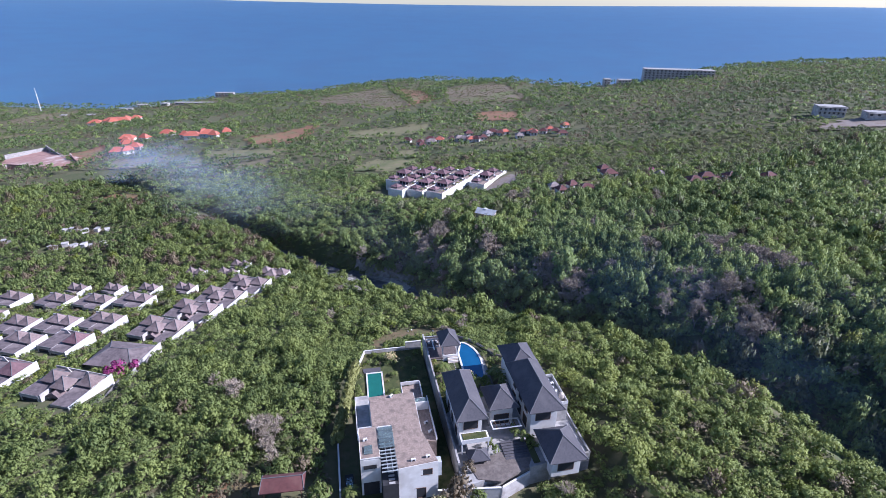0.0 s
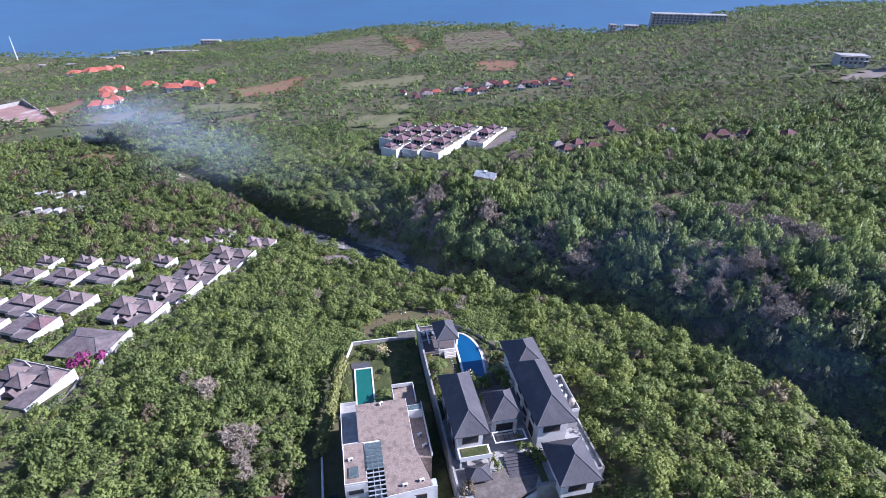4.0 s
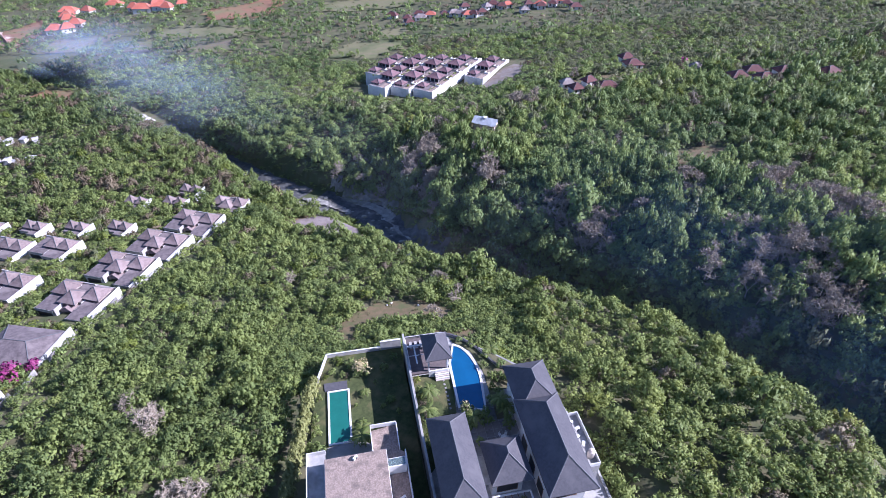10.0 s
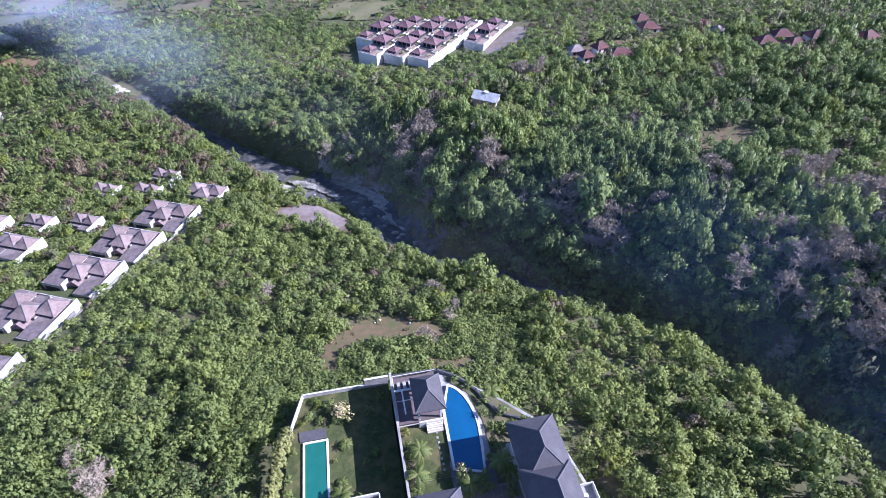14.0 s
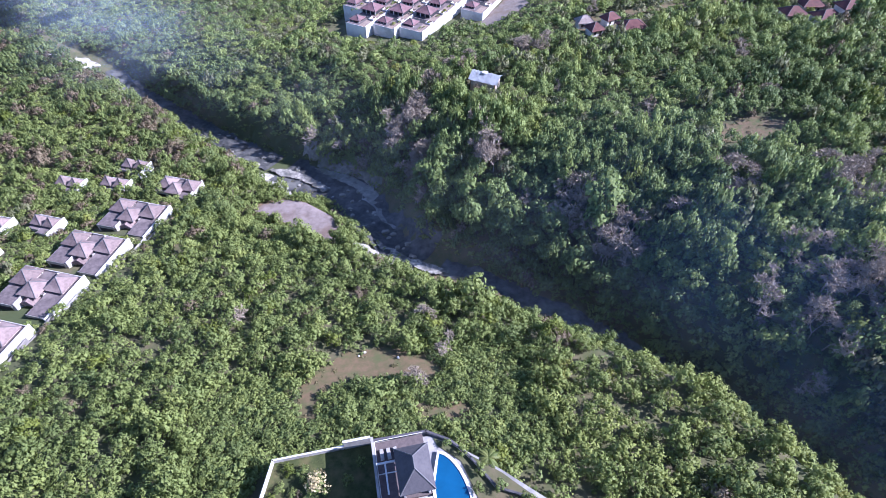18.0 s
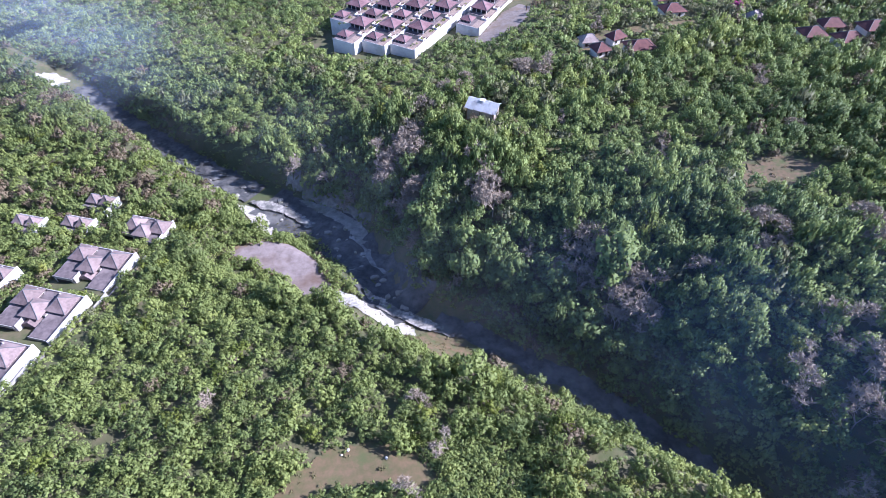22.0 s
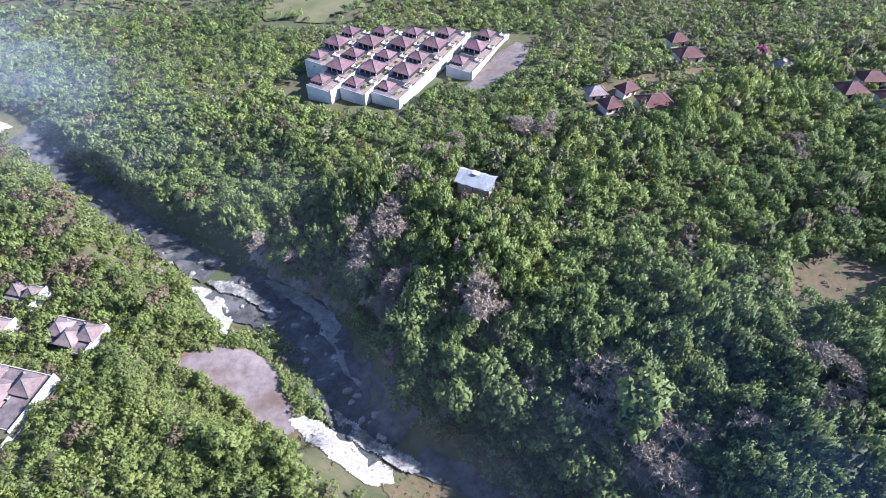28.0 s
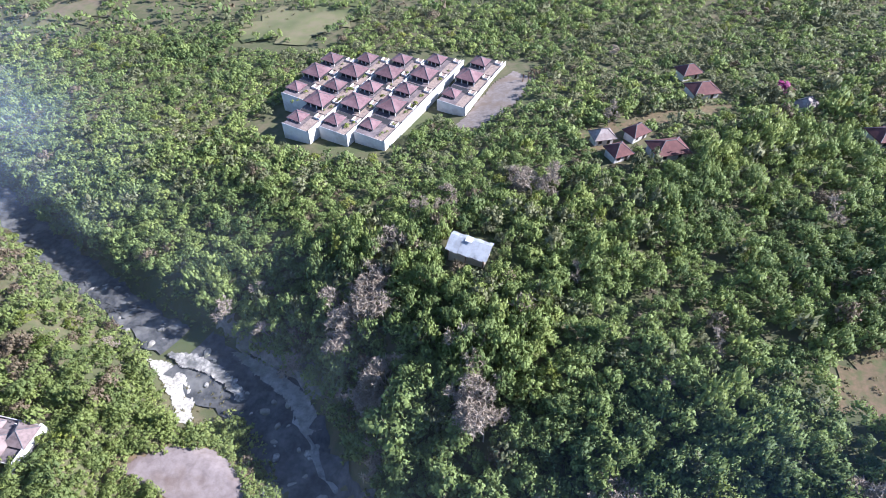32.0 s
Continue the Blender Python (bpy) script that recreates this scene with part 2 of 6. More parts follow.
def tube(bm, a, b, r0, r1=None, n=6):
    """A tapered round bar from a to b."""
    a, b = Vector(a), Vector(b)
    q = (b - a).to_track_quat("Z", "Y").to_matrix()
    r1 = r0 if r1 is None else r1
    ra, rb = [], []
    for i in range(n):
        w = q @ Vector((math.cos(i * math.tau / n), math.sin(i * math.tau / n), 0))
        ra.append(bm.verts.new(a + w * r0))
        rb.append(bm.verts.new(b + w * r1))
    for i in range(n):
        bm.faces.new((ra[i], ra[(i + 1) % n], rb[(i + 1) % n], rb[i]))
    bm.faces.new(rb)
    bm.faces.new(ra[::-1])
    return bm


def hip(x0, x1, y0, y1, ze, zr, thick=0.18, inset=None, along="y", flare=0.0):
    """A hipped roof over a rectangle: its ridge runs along y or x, inset from both ends; flare lifts the foot of the slopes."""
    bm = bmesh.new()
    cx, cy = (x0 + x1) / 2, (y0 + y1) / 2
    if inset is None:
        inset = (x1 - x0) / 2 if along == "y" else (y1 - y0) / 2
    ra, rb = ((cx, y0 + inset), (cx, y1 - inset)) if along == "y" else ((x0 + inset, cy), (x1 - inset, cy))
    cor = [(x0, y0), (x1, y0), (x1, y1), (x0, y1)]
    e = [bm.verts.new((*c, ze)) for c in cor]
    u = [bm.verts.new((*c, ze - thick)) for c in cor]
    r = [bm.verts.new((*ra, zr)), bm.verts.new((*rb, zr))] if math.dist(ra, rb) > 0.05 else [bm.verts.new((*ra, zr))] * 2
    mids = None
    if flare:
        k = 0.45
        mids = []
        for i, c in enumerate(cor):
            t = r[0] if (i in (0, 1) if along == "y" else i in (0, 3)) else r[1]
            mids.append(bm.verts.new((c[0] + (t.co.x - c[0]) * k, c[1] + (t.co.y - c[1]) * k, ze + (zr - ze) * (k - flare))))
    lo = mids or e
    if mids:
        for i in range(4):
            bm.faces.new((e[i], e[(i + 1) % 4], mids[(i + 1) % 4], mids[i]))
    if along == "y":
        fs = [(lo[0], lo[1], r[0]), (lo[1], lo[2], r[1], r[0]), (lo[2], lo[3], r[1]), (lo[3], lo[0], r[0], r[1])]
    else:
        fs = [(lo[0], lo[1], r[1], r[0]), (lo[1], lo[2], r[1]), (lo[2], lo[3], r[0], r[1]), (lo[3], lo[0], r[0])]
    for f in fs:
        bm.faces.new(list(dict.fromkeys(f)))
    for i in range(4):
        bm.faces.new((u[i], u[(i + 1) % 4], e[(i + 1) % 4], e[i]))
    bm.faces.new(u[::-1])
    return bm


def caps(parent, x0, x1, y0, y1, ze, zr, inset=None, along="y", r=0.11, flare=0.0):
    """Rounded caps along the ridge and the four hips of such a roof."""
    cx, cy = (x0 + x1) / 2, (y0 + y1) / 2
    if inset is None:
        inset = (x1 - x0) / 2 if along == "y" else (y1 - y0) / 2
    ra, rb = ((cx, y0 + inset, zr), (cx, y1 - inset, zr)) if along == "y" else ((x0 + inset, cy, zr), (x1 - inset, cy, zr))
    ends = [((x0, y0), ra), ((x1, y0), ra if along == "y" else rb), ((x1, y1), rb), ((x0, y1), rb if along == "y" else ra)]
    for c, t in ends:
        bm = bmesh.new()
        if flare:
            k = 0.45
            m = (c[0] + (t[0] - c[0]) * k, c[1] + (t[1] - c[1]) * k, ze + (zr - ze) * (k - flare))
            tube(bm, (*c, ze), m, r, r, 5)
            tube(bm, m, t, r, r, 5)
        else:
            tube(bm, (*c, ze), t, r, r, 5)
        part("hip_cap", bm, M_ridge, parent)
    if math.dist(ra, rb) > 0.1:
        part("ridge_cap", tube(bmesh.new(), ra, rb, r * 1.2, r * 1.2, 5), M_ridge, parent)


def window(parent, axis, at, a0, a1, z0, z1, out, name="window"):
    """A framed pane set 4 cm proud of a wall: axis 'x' for a wall of constant x. out: +1 or -1, the way that it faces."""
    def lim(p0, p1, q0, q1, d0, d1):
        lo, hi = sorted((at + out * d0, at + out * d1))
        return (lo, hi, p0, p1, q0, q1) if axis == "x" else (p0, p1, lo, hi, q0, q1)
    f = bmesh.new()
    for s in ((a0, a1, z0, z0 + 0.1), (a0, a1, z1 - 0.1, z1), (a0, a0 + 0.1, z0 + 0.1, z1 - 0.1), (a1 - 0.1, a1, z0 + 0.1, z1 - 0.1)):
        box(f, *lim(*s, 0.003, 0.07))
    w = part(name, f, M_plank, parent)
    part("pane", B(*lim(a0 + 0.1, a1 - 0.1, z0 + 0.1, z1 - 0.1, 0.005, 0.035), bevel=0), M_dark, w, "dark glass pane")
    return w


# ---- the lie of the land ----
COURSE = [(190, -60), (150, 20), (108, 72), (90, 116), (69, 151), (45, 174), (22, 191), (4, 202), (-6, 212), (-14, 221), (-20, 232), (-28, 244),
          (-41, 252), (-58, 265), (-79, 280), (-101, 297), (-131, 321), (-161, 345), (-205, 374), (-260, 415), (-320, 460)]
VILLA = pose(0, 100, 0, 0, 0, 11)
CA, SA = math.cos(radians(11)), math.sin(radians(11))


def sstep(a, b, x):
    u = np.clip((x - a) / (b - a), 0, 1)
    return u * u * (3 - 2 * u)


def ravine(x, y):
    """Distance from the ravine's course, positive on its far bank, and the way along it."""
    x, y = np.asarray(x, float), np.asarray(y, float)
    best, side, way = np.full(x.shape, 1e9), np.ones(x.shape), np.zeros(x.shape)
    acc = 0.0
    for (ax, ay), (bx, by) in zip(COURSE, COURSE[1:]):
        dx, dy = bx - ax, by - ay
        ln = math.hypot(dx, dy)
        u = np.clip(((x - ax) * dx + (y - ay) * dy) / ln ** 2, 0, 1)
        d = np.hypot(x - ax - u * dx, y - ay - u * dy)
        m = d < best
        best = np.where(m, d, best)
        side = np.where(m, np.where((x - ax) * dy - (y - ay) * dx > 0, 1, -1), side)
        way = np.where(m, acc + u * ln, way)
        acc += ln
    return best * side, way


def wav(x, y, s, seed):
    """Smooth wandering between -1 and 1."""
    return (np.sin(x / s + seed) * np.cos(y / s * 1.3 + seed * 2.1) + np.sin(x / s * 0.57 - y / s * 0.83 + seed * 3.3)
            + 0.5 * np.sin(x / s * 2.3 + y / s * 1.9 + seed * 1.7)) / 2.5


def coast(x):
    return 1090 + 0.06 * np.minimum(x, 0) - 300 * np.exp(-((x - 240) / 170) ** 2) * (x < 240) - 300 * np.exp(-((x - 240) / 330) ** 2) * (x >= 240)


def ground(x, y):
    x, y = np.asarray(x, float), np.asarray(y, float)
    d, s = ravine(x, y)
    near = 6 - 0.22 * (np.clip(y, 100, 245) - 100) + 0.05 * np.clip(y - 245, 0, 150) + 0.07 * np.clip(x, -300, 0) + 0.035 * np.clip(x, 0, 150)
    far = -14 + 0.1 * np.clip(x, -600, 400) - 0.085 * (np.minimum(y, 400) - 275) - 0.02 * np.maximum(0, y - 500)
    far = far - 2.4 * np.exp(-((x - 0) ** 2 + (y - 322) ** 2) / 700) - 3 * np.exp(-((x - 25) ** 2 + (y - 347) ** 2) / 300)
    far = far + (4 * wav(x, y, 90, 1.0) + 2.5 * wav(x, y, 37, 6.0)) * sstep(380, 560, y)
    near = near + (far - near) * sstep(370, 460, y)
    floor = np.interp(s, (0, 200, 260, 300, 334, 360, 395, 445, 516, 620), (-8, -20, -24, -28, -33.5, -37.5, -43, -45.5, -48.5, -51))
    floor = np.minimum(floor, np.minimum(near, far) - 4)
    wob = 1 + 0.16 * wav(x, y, 17, 2.0)
    wide = 4.5 * sstep(338, 358, s) * (1 - sstep(395, 425, s))         # the bed opens out below the cliff
    zn = floor + (near - floor) * sstep(4 + wide, 25 + wide - 9 * sstep(430, 500, s) - 9 * (1 - sstep(230, 290, s)), -d * wob)
    up = np.maximum(0, d * wob - 4 - wide)
    gentle = (far - floor) * (1 - np.exp(-up / 17))
    cl = np.minimum(6 + 3 * sstep(425, 450, s), 0.6 * (far - floor))         # a low cliff, then a wooded slope
    cliffy = cl * sstep(2.5, 6, up) + (far - floor - cl) * np.clip((up - 5) / (42 - 14 * sstep(430, 500, s)), 0, 1) ** 0.85
    k = sstep(345, 400, s)
    zf = floor + gentle * (1 - k) + cliffy * k
    fade = 1 - sstep(500, 625, s)
    zn, zf = near + (zn - near) * fade, far + (zf - far) * fade
    z = np.where(d < 0, zn, zf) + 0.5 * wav(x, y, 9, 4.0)
    # the flat bench of the rock slab
    q = np.clip(((x + 53) * 29 - (y - 226) * 16) / 1097, 0, 1)
    e = np.hypot(x + 53 - 29 * q, y - 226 + 16 * q)
    k = 1 - sstep(7, 15, e)
    z = z * (1 - k) - 31.6 * k
    # the terrace under the two villas
    u, v = x * CA + (y - 100) * SA, -x * SA + (y - 100) * CA
    k = sstep(9, 0, np.maximum(np.maximum(-24 - u, u - 29), np.maximum(-40 - v, v - 31)))
    z = z * (1 - k) + k * np.minimum(z, 2.6)
    # the cliff at the coast
    c = sstep(0, 45, y - coast(x))
    return z * (1 - c) - 150 * c


def gz(x, y):
    return float(ground(x, y))


def gridmesh(name, xs, ys, zf, material, smooth=True):
    X, Y = np.meshgrid(xs, ys)
    Z = zf(X, Y)
    nx, ny = len(xs), len(ys)
    me = bpy.data.meshes.new(name)
    v = np.stack([X, Y, Z], -1).reshape(-1, 3)
    i = (np.arange(ny - 1)[:, None] * nx + np.arange(nx - 1)[None, :]).ravel()
    q = np.stack([i, i + 1, i + 1 + nx, i + nx], -1)
    rawmesh(me, v, q, smooth)
    me.materials.append(material)
    return new(name, me)


def rawmesh(me, v, q, smooth=False):
    """Fills a mesh with vertices and faces of k corners each."""
    k = q.shape[1]
    me.vertices.add(len(v))
    me.vertices.foreach_set("co", np.ascontiguousarray(v, dtype=np.float32).ravel())
    me.loops.add(q.size)
    me.loops.foreach_set("vertex_index", np.ascontiguousarray(q, dtype=np.int32).ravel())
    me.polygons.add(len(q))
    me.polygons.foreach_set("loop_start", np.arange(0, q.size, k, dtype=np.int32))
    if smooth:
        me.polygons.foreach_set("use_smooth", np.ones(len(q), dtype=bool))
    me.update(calc_edges=True)


def spread(lo, hi, a, b, fine, grow):
    """Grid lines, fine between a and b and ever wider outside."""
    mid = list(np.arange(a, b + fine / 2, fine))
    left, right, st = [], [], fine
    p = a
    while p > lo:
        st *= grow
        p -= st
        left.append(p)
    p, st = mid[-1], fine
    while p < hi:
        st *= grow
        p += st
        right.append(p)
    return np.array(left[::-1] + mid + right)


tagged(gridmesh("ground", spread(-1700, 1700, -210, 210, 2.5, 1.09), spread(-420, 1500, 40, 420, 2.5, 1.08), ground, M_ground),
       "scrubby brown and green ground that falls into a ravine", "ground", kind="structure")


def seaz(x, y):
    r = np.hypot(x, y)
    return -130 + 163 * sstep(1500, 6600, r) / sstep(1500, 6600, 4900)


tagged(gridmesh("water", spread(-5200, 5200, -400, 400, 200, 1.05), spread(-4800, 5200, 600, 1400, 200, 1.05), seaz, M_sea),
       "calm deep blue sea out to the horizon", "sea", kind="structure")


def drape(name, pts, material, label, category, lift=0.12, step=2.5, kind="structure"):
    """A thin cover on the ground inside the outline pts, cut to it, with a slightly uneven edge."""
    P = np.array(pts, float)
    x0, y0 = P.min(0)
    x1, y1 = P.max(0)
    bm = bmesh.new()
    nx, ny = max(3, int((x1 - x0) / step)), max(3, int((y1 - y0) / step))
    X, Y = np.meshgrid(np.linspace(x0, x1, nx), np.linspace(y0, y1, ny))
    am, wl = max(0.8 * step, 0.8), max(2.2 * step, 1.3)
    ins = inside(X + am * wav(X, Y, wl, 5), Y + am * wav(X, Y, wl, 6), P)
    X, Y = X + 0.42 * step * np.sin(37.1 * X + 91.7 * Y), Y + 0.42 * step * np.sin(71.3 * X - 53.9 * Y)
    Z = ground(X, Y) + lift
    vs = {}
    for j in range(ny - 1):
        for i in range(nx - 1):
            if ins[j, i] or ins[j + 1, i + 1]:
                f = []
                for a, b in ((j, i), (j, i + 1), (j + 1, i + 1), (j + 1, i)):
                    if (a, b) not in vs:
                        vs[a, b] = bm.verts.new((X[a, b], Y[a, b], Z[a, b]))
                    f.append(vs[a, b])
                bm.faces.new(f)
    ob = link(name, bm, material, True)
    return tagged(ob, label, category, kind=kind)


def inside(X, Y, P):
    """Which points lie in the outline P."""
    X, Y = np.asarray(X, float), np.asarray(Y, float)
    r = np.zeros(X.shape, bool)
    n = len(P)
    for i in range(n):
        (ax, ay), (bx, by) = P[i], P[(i + 1) % n]
        c = (ay > Y) != (by > Y)
        with np.errstate(divide="ignore", invalid="ignore"):
            r ^= c & (X < (bx - ax) * (Y - ay) / ((by - ay) if by != ay else 1e-9) + ax)
    return r

# ---- covers of the ground ----
OPEN = []      # open patches on which only tufts grow
KEEP = []      # outlines that the woods leave free


def free(pts, grow=0.0):
    c = np.mean(np.array(pts, float), 0)
    KEEP.append([tuple(c + (np.array(p) - c) * (1 + grow)) for p in pts])
    return pts


def bare(pts):
    OPEN.append(pts)
    return free(pts)


def V(u, v):
    """A place in the villas' own frame, as x and y."""
    return (u * CA - v * SA, 100 + u * SA + v * CA)


free([V(-27, -60), V(-27, -4), V(-24.5, 12), V(-19.5, 30.6), V(0, 30.8), V(10, 28.8), V(16, 23.8), V(19.8, 17.8), V(30, 13), V(30.4, -21.5), V(17, -24.5), V(17, -60)])
drape("bare_rim", [(-60, 224), (-58, 229), (-50, 231.5), (-38, 232.5), (-29, 227), (-20.5, 211), (-18, 205), (-26, 204), (-36, 211), (-45, 218), (-54, 221.5)], M_clear, "brown earth rim round the rock slab", "earth", 0.2, 0.5)
drape("bare_slope", free([(-58, 226), (-50, 229.5), (-38, 230.5), (-30, 225), (-21.5, 210), (-22, 206), (-28, 207), (-34, 212), (-41, 218), (-50, 223)]), M_rock,
      "bare grey-brown rock slab on the ravine's rim", "rock", 0.35, 0.5)
drape("chalk_bank", [(-24, 210), (-20.5, 210.5), (-12, 206.5), (-5, 203), (1, 197), (2.5, 193.5), (-3, 192), (-10, 196.5), (-19, 205)], M_chalk,
      "bright bare limestone bank above the stream bed", "rock", 0.4, 0.4)
drape("chalk_shore", [(-66, 261), (-60, 260), (-53, 254), (-49, 247), (-47.5, 240), (-50, 240), (-54, 247), (-60, 255)], M_chalk,
      "bright white limestone shore of the stream", "rock", 0.45, 0.4)
for pts in ([(-25, 212), (-11, 208), (2, 199), (4, 192), (-2, 188), (-12, 190), (-24, 202)], [(-68, 265), (-54, 261), (-40, 256), (-37, 248), (-44, 236), (-50.5, 238), (-60, 253)], [(-2, 192), (6, 197), (17, 189), (18, 178), (9, 176), (2, 184)]):
    KEEP.append(pts)
    OPEN.append(pts)
drape("bare_bank", [(0, 193), (7, 196), (17, 188), (18, 179), (10, 177.5), (4, 186)], M_clear, "bare brown bank above the stream", "earth", 0.3, 0.5)
drape("chalk_ledge", [(-61, 263), (-52, 261.5), (-44, 257), (-37, 250.5), (-34, 246.5), (-36, 246), (-41, 251.5), (-48, 256), (-56, 259)], M_scree, "broken white limestone ledges in the stream bed", "rock", 0.95, 0.4)
drape("chalk_ledge", [(-14, 213), (-9, 210), (-2, 204), (6, 199.5), (10, 196), (6, 196), (-2, 201), (-10, 206)], M_scree, "broken white limestone ledges along the stream", "rock", 0.95, 0.4)
drape("scree", [(-42, 262), (-36, 260), (-27, 254), (-18, 246), (-13, 237), (-17, 235), (-23, 245), (-34, 255)], M_cliff, "pale grey scree under the cliff", "rock", 0.95, 0.4)
# takes the bed's darkened colour so that it looks shaded
drape("gravel_bar", [(-98, 297), (-90, 290), (-73, 277), (-77, 276), (-92, 288)], M_bed, "gravel bar in the stream bed, darkened to look shaded", "gravel", 0.75, 1.3)
drape("chalk_patch", free([(-184, 346), (-174, 350), (-163, 346), (-166, 339), (-178, 338)]), M_chalk, "bare white patch above the ravine", "rock", 0.5, 1.5)
drape("bare_patch", free([V(-55, -14), V(-46, -10), V(-40, -12), V(-38, -26), V(-54, -28)]), M_soil, "bare reddish earth among scrub", "earth", 0.15, 1.2)
drape("clearing", bare([(-21.5, 137), (-21.5, 145), (-17.5, 150), (-13, 153.5), (-3.4, 155), (3, 152), (8, 147.5), (5, 145.5), (-2, 146.5), (-12.5, 146.5), (-16.5, 142.5), (-17.5, 136)]), M_grassy,
      "trodden brown earth clearing curving through scrub", "clearing", 0.15, 0.5)
drape("clearing", bare([(1.5, 139.5), (10.5, 139), (13, 137), (9, 136), (2, 136.6)]), M_grassy, "small patch of trodden brown earth", "clearing", 0.15, 0.5)
for bx, by, bs in ((-9.5, 153.6, 0.32), (-10.6, 152.6, 0.22), (-2.2, 151.6, 0.3)):
    bm = bmesh.new()
    bmesh.ops.create_icosphere(bm, subdivisions=2, radius=bs)
    for v in bm.verts:
        v.co *= 1 + 0.25 * noise.noise(v.co * 3 + Vector((bx, by, 0)))
        v.co.z *= 0.7
    o = link("white_stone", bm, M_white)
    o.location = (bx, by, gz(bx, by) + 0.3)
    tagged(o, "small white stone lying in the clearing", "stone", "white stones in the clearing")
drape("clearing", bare([(91, 221), (92, 228.5), (101, 233.5), (113, 229), (115, 223), (107, 218)]), M_clear,
      "brown clearing of dry grass in the woods", "clearing", 0.15, 2.0)
drape("yard", free([(25, 338), (40, 362), (50, 371), (57, 363), (45, 346), (33, 335)]), M_yard, "pale dusty concrete yard beside the terraced houses", "yard", 0.15, 1.0)
drape("lane", bare([(62, 312), (66, 322), (84, 330), (112, 334), (124, 331), (112, 329), (86, 324), (74, 316)]), M_clear,
      "dusty earth lane between small houses", "lane", 0.15, 1.8)
drape("burnt_patch", free([(-246, 362), (-236, 372), (-216, 368), (-214, 358), (-232, 355)]), M_soil, "patch of burnt reddish brush where the bonfire smokes", "earth", 0.3, 1.5)
FIELDS = []
for pts, m, lab in (
        ([(-216, 592), (-171, 636), (-148, 657), (-153, 562), (-195, 552)], M_soil, "ploughed field of bare red soil"),
        ([(-210, 850), (-150, 930), (-94, 960), (-40, 720), (-66, 704)], M_dry, "bare dry slope above the sea"),
        ([(-78, 930), (-40, 900), (-12, 760), (-36, 730)], M_soil, "bare reddish slope of dry earth"),
        ([(-246, 553), (-140, 513), (-156, 490), (-231, 518)], M_field, "long pale green field"),
        ([(-192, 485), (-154, 484), (-149, 455), (-182, 464)], M_dry, "dry yellow-brown field"),
        ([(-248, 510), (-228, 514), (-214, 478), (-237, 483)], M_dry, "dry yellow-brown field"),
        ([(-73, 425), (-30, 414), (-14, 441), (-20, 446), (-67, 456)], M_field, "pale green field among trees"),
        ([(-43, 482), (-17, 480), (-18, 450), (-41, 457)], M_field, "pale green field among trees"),
        ([(-417, 584), (-410, 648), (-371, 590), (-359, 507)], M_soil, "brown bare field beside the building plot"),
        ([(-710, 879), (-682, 951), (-661, 1002), (-632, 945), (-673, 842)], M_dry, "pale dusty ground near the coast"),
        ([(-109, 600), (-8, 592), (-8, 556), (-100, 564)], M_field, "pale green field"),
        ([(38, 646), (92, 636), (80, 572), (40, 605)], M_soil, "small field of brown earth"),
        ([(3, 880), (100, 850), (110, 690), (8, 715)], M_dry, "dry scrub slope above the sea"),
        ([(-520, 1000), (-400, 985), (-410, 1015), (-530, 1030)], M_dry, "dry yellow-brown field"),
        ([(-640, 760), (-520, 745), (-520, 790), (-640, 800)], M_dry, "dry yellow-brown field"),
        ([(-330, 505), (-280, 500), (-285, 540), (-335, 540)], M_dry, "dry yellow-brown field")):
    near = [(x, y - (16 if y > 480 else 11 if y > 405 else 4)) for x, y in pts]
    KEEP.append(near)
    FIELDS.append(pts)
    drape("field", (bare if pts[0][1] < 480 else free)(pts), m, lab, "field", 0.5, 6.0)
drape("terrace", free([(290, 427), (338, 447), (398, 446), (392, 420), (336, 425), (304, 424)]), M_yard, "tan levelled terrace round the white mansions", "terrace", 0.8, 4.0)
drape("quarry", free([(-495, 595), (-472, 632), (-395, 560), (-362, 522), (-446, 536)]), M_pink, "levelled building plot of pink bare earth", "plot", 0.6, 5.0)

# ---- the stream bed and the cliff of the far bank ----


def ribbon(name, offs, zs, i0, i1, material, label, category, step=4.0, wob=0.0, taper=0):
    """A strip along the ravine's course: offs are its distances from it, zs the heights over the ground there."""
    bm = bmesh.new()
    rows, pts = [], COURSE[i0:i1]
    ln = []
    for (ax, ay), (bx, by) in zip(pts, pts[1:]):
        n = max(2, int(math.dist((ax, ay), (bx, by)) / step))
        ln += [(ax + (bx - ax) * k / n, ay + (by - ay) * k / n) for k in range(n)]
    for k in range(1, len(ln) - 1):
        dx, dy = ln[k + 1][0] - ln[k - 1][0], ln[k + 1][1] - ln[k - 1][1]
        L = math.hypot(dx, dy)
        r = []
        for o, z in zip(offs, zs):
            o += wob * math.sin(k * 0.9 + o) + wob * 0.6 * math.sin(k * 2.3 + o * 2)
            x, y = ln[k][0] + dy / L * o, ln[k][1] - dx / L * o
            k_ = min(1.0, min(k, len(ln) - k) / taper) if taper else 1.0
            r.append(bm.verts.new((x, y, gz(x, y) + z * k_ - 1.2 * (1 - k_) + wob * 0.25 * math.sin(k * 1.7 + o * 3))))
        rows.append(r)
    for a, b in zip(rows, rows[1:]):
        for j in range(len(a) - 1):
            bm.faces.new((a[j], a[j + 1], b[j + 1], b[j]))
    return tagged(link(name, bm, material, True), label, category, kind="structure")


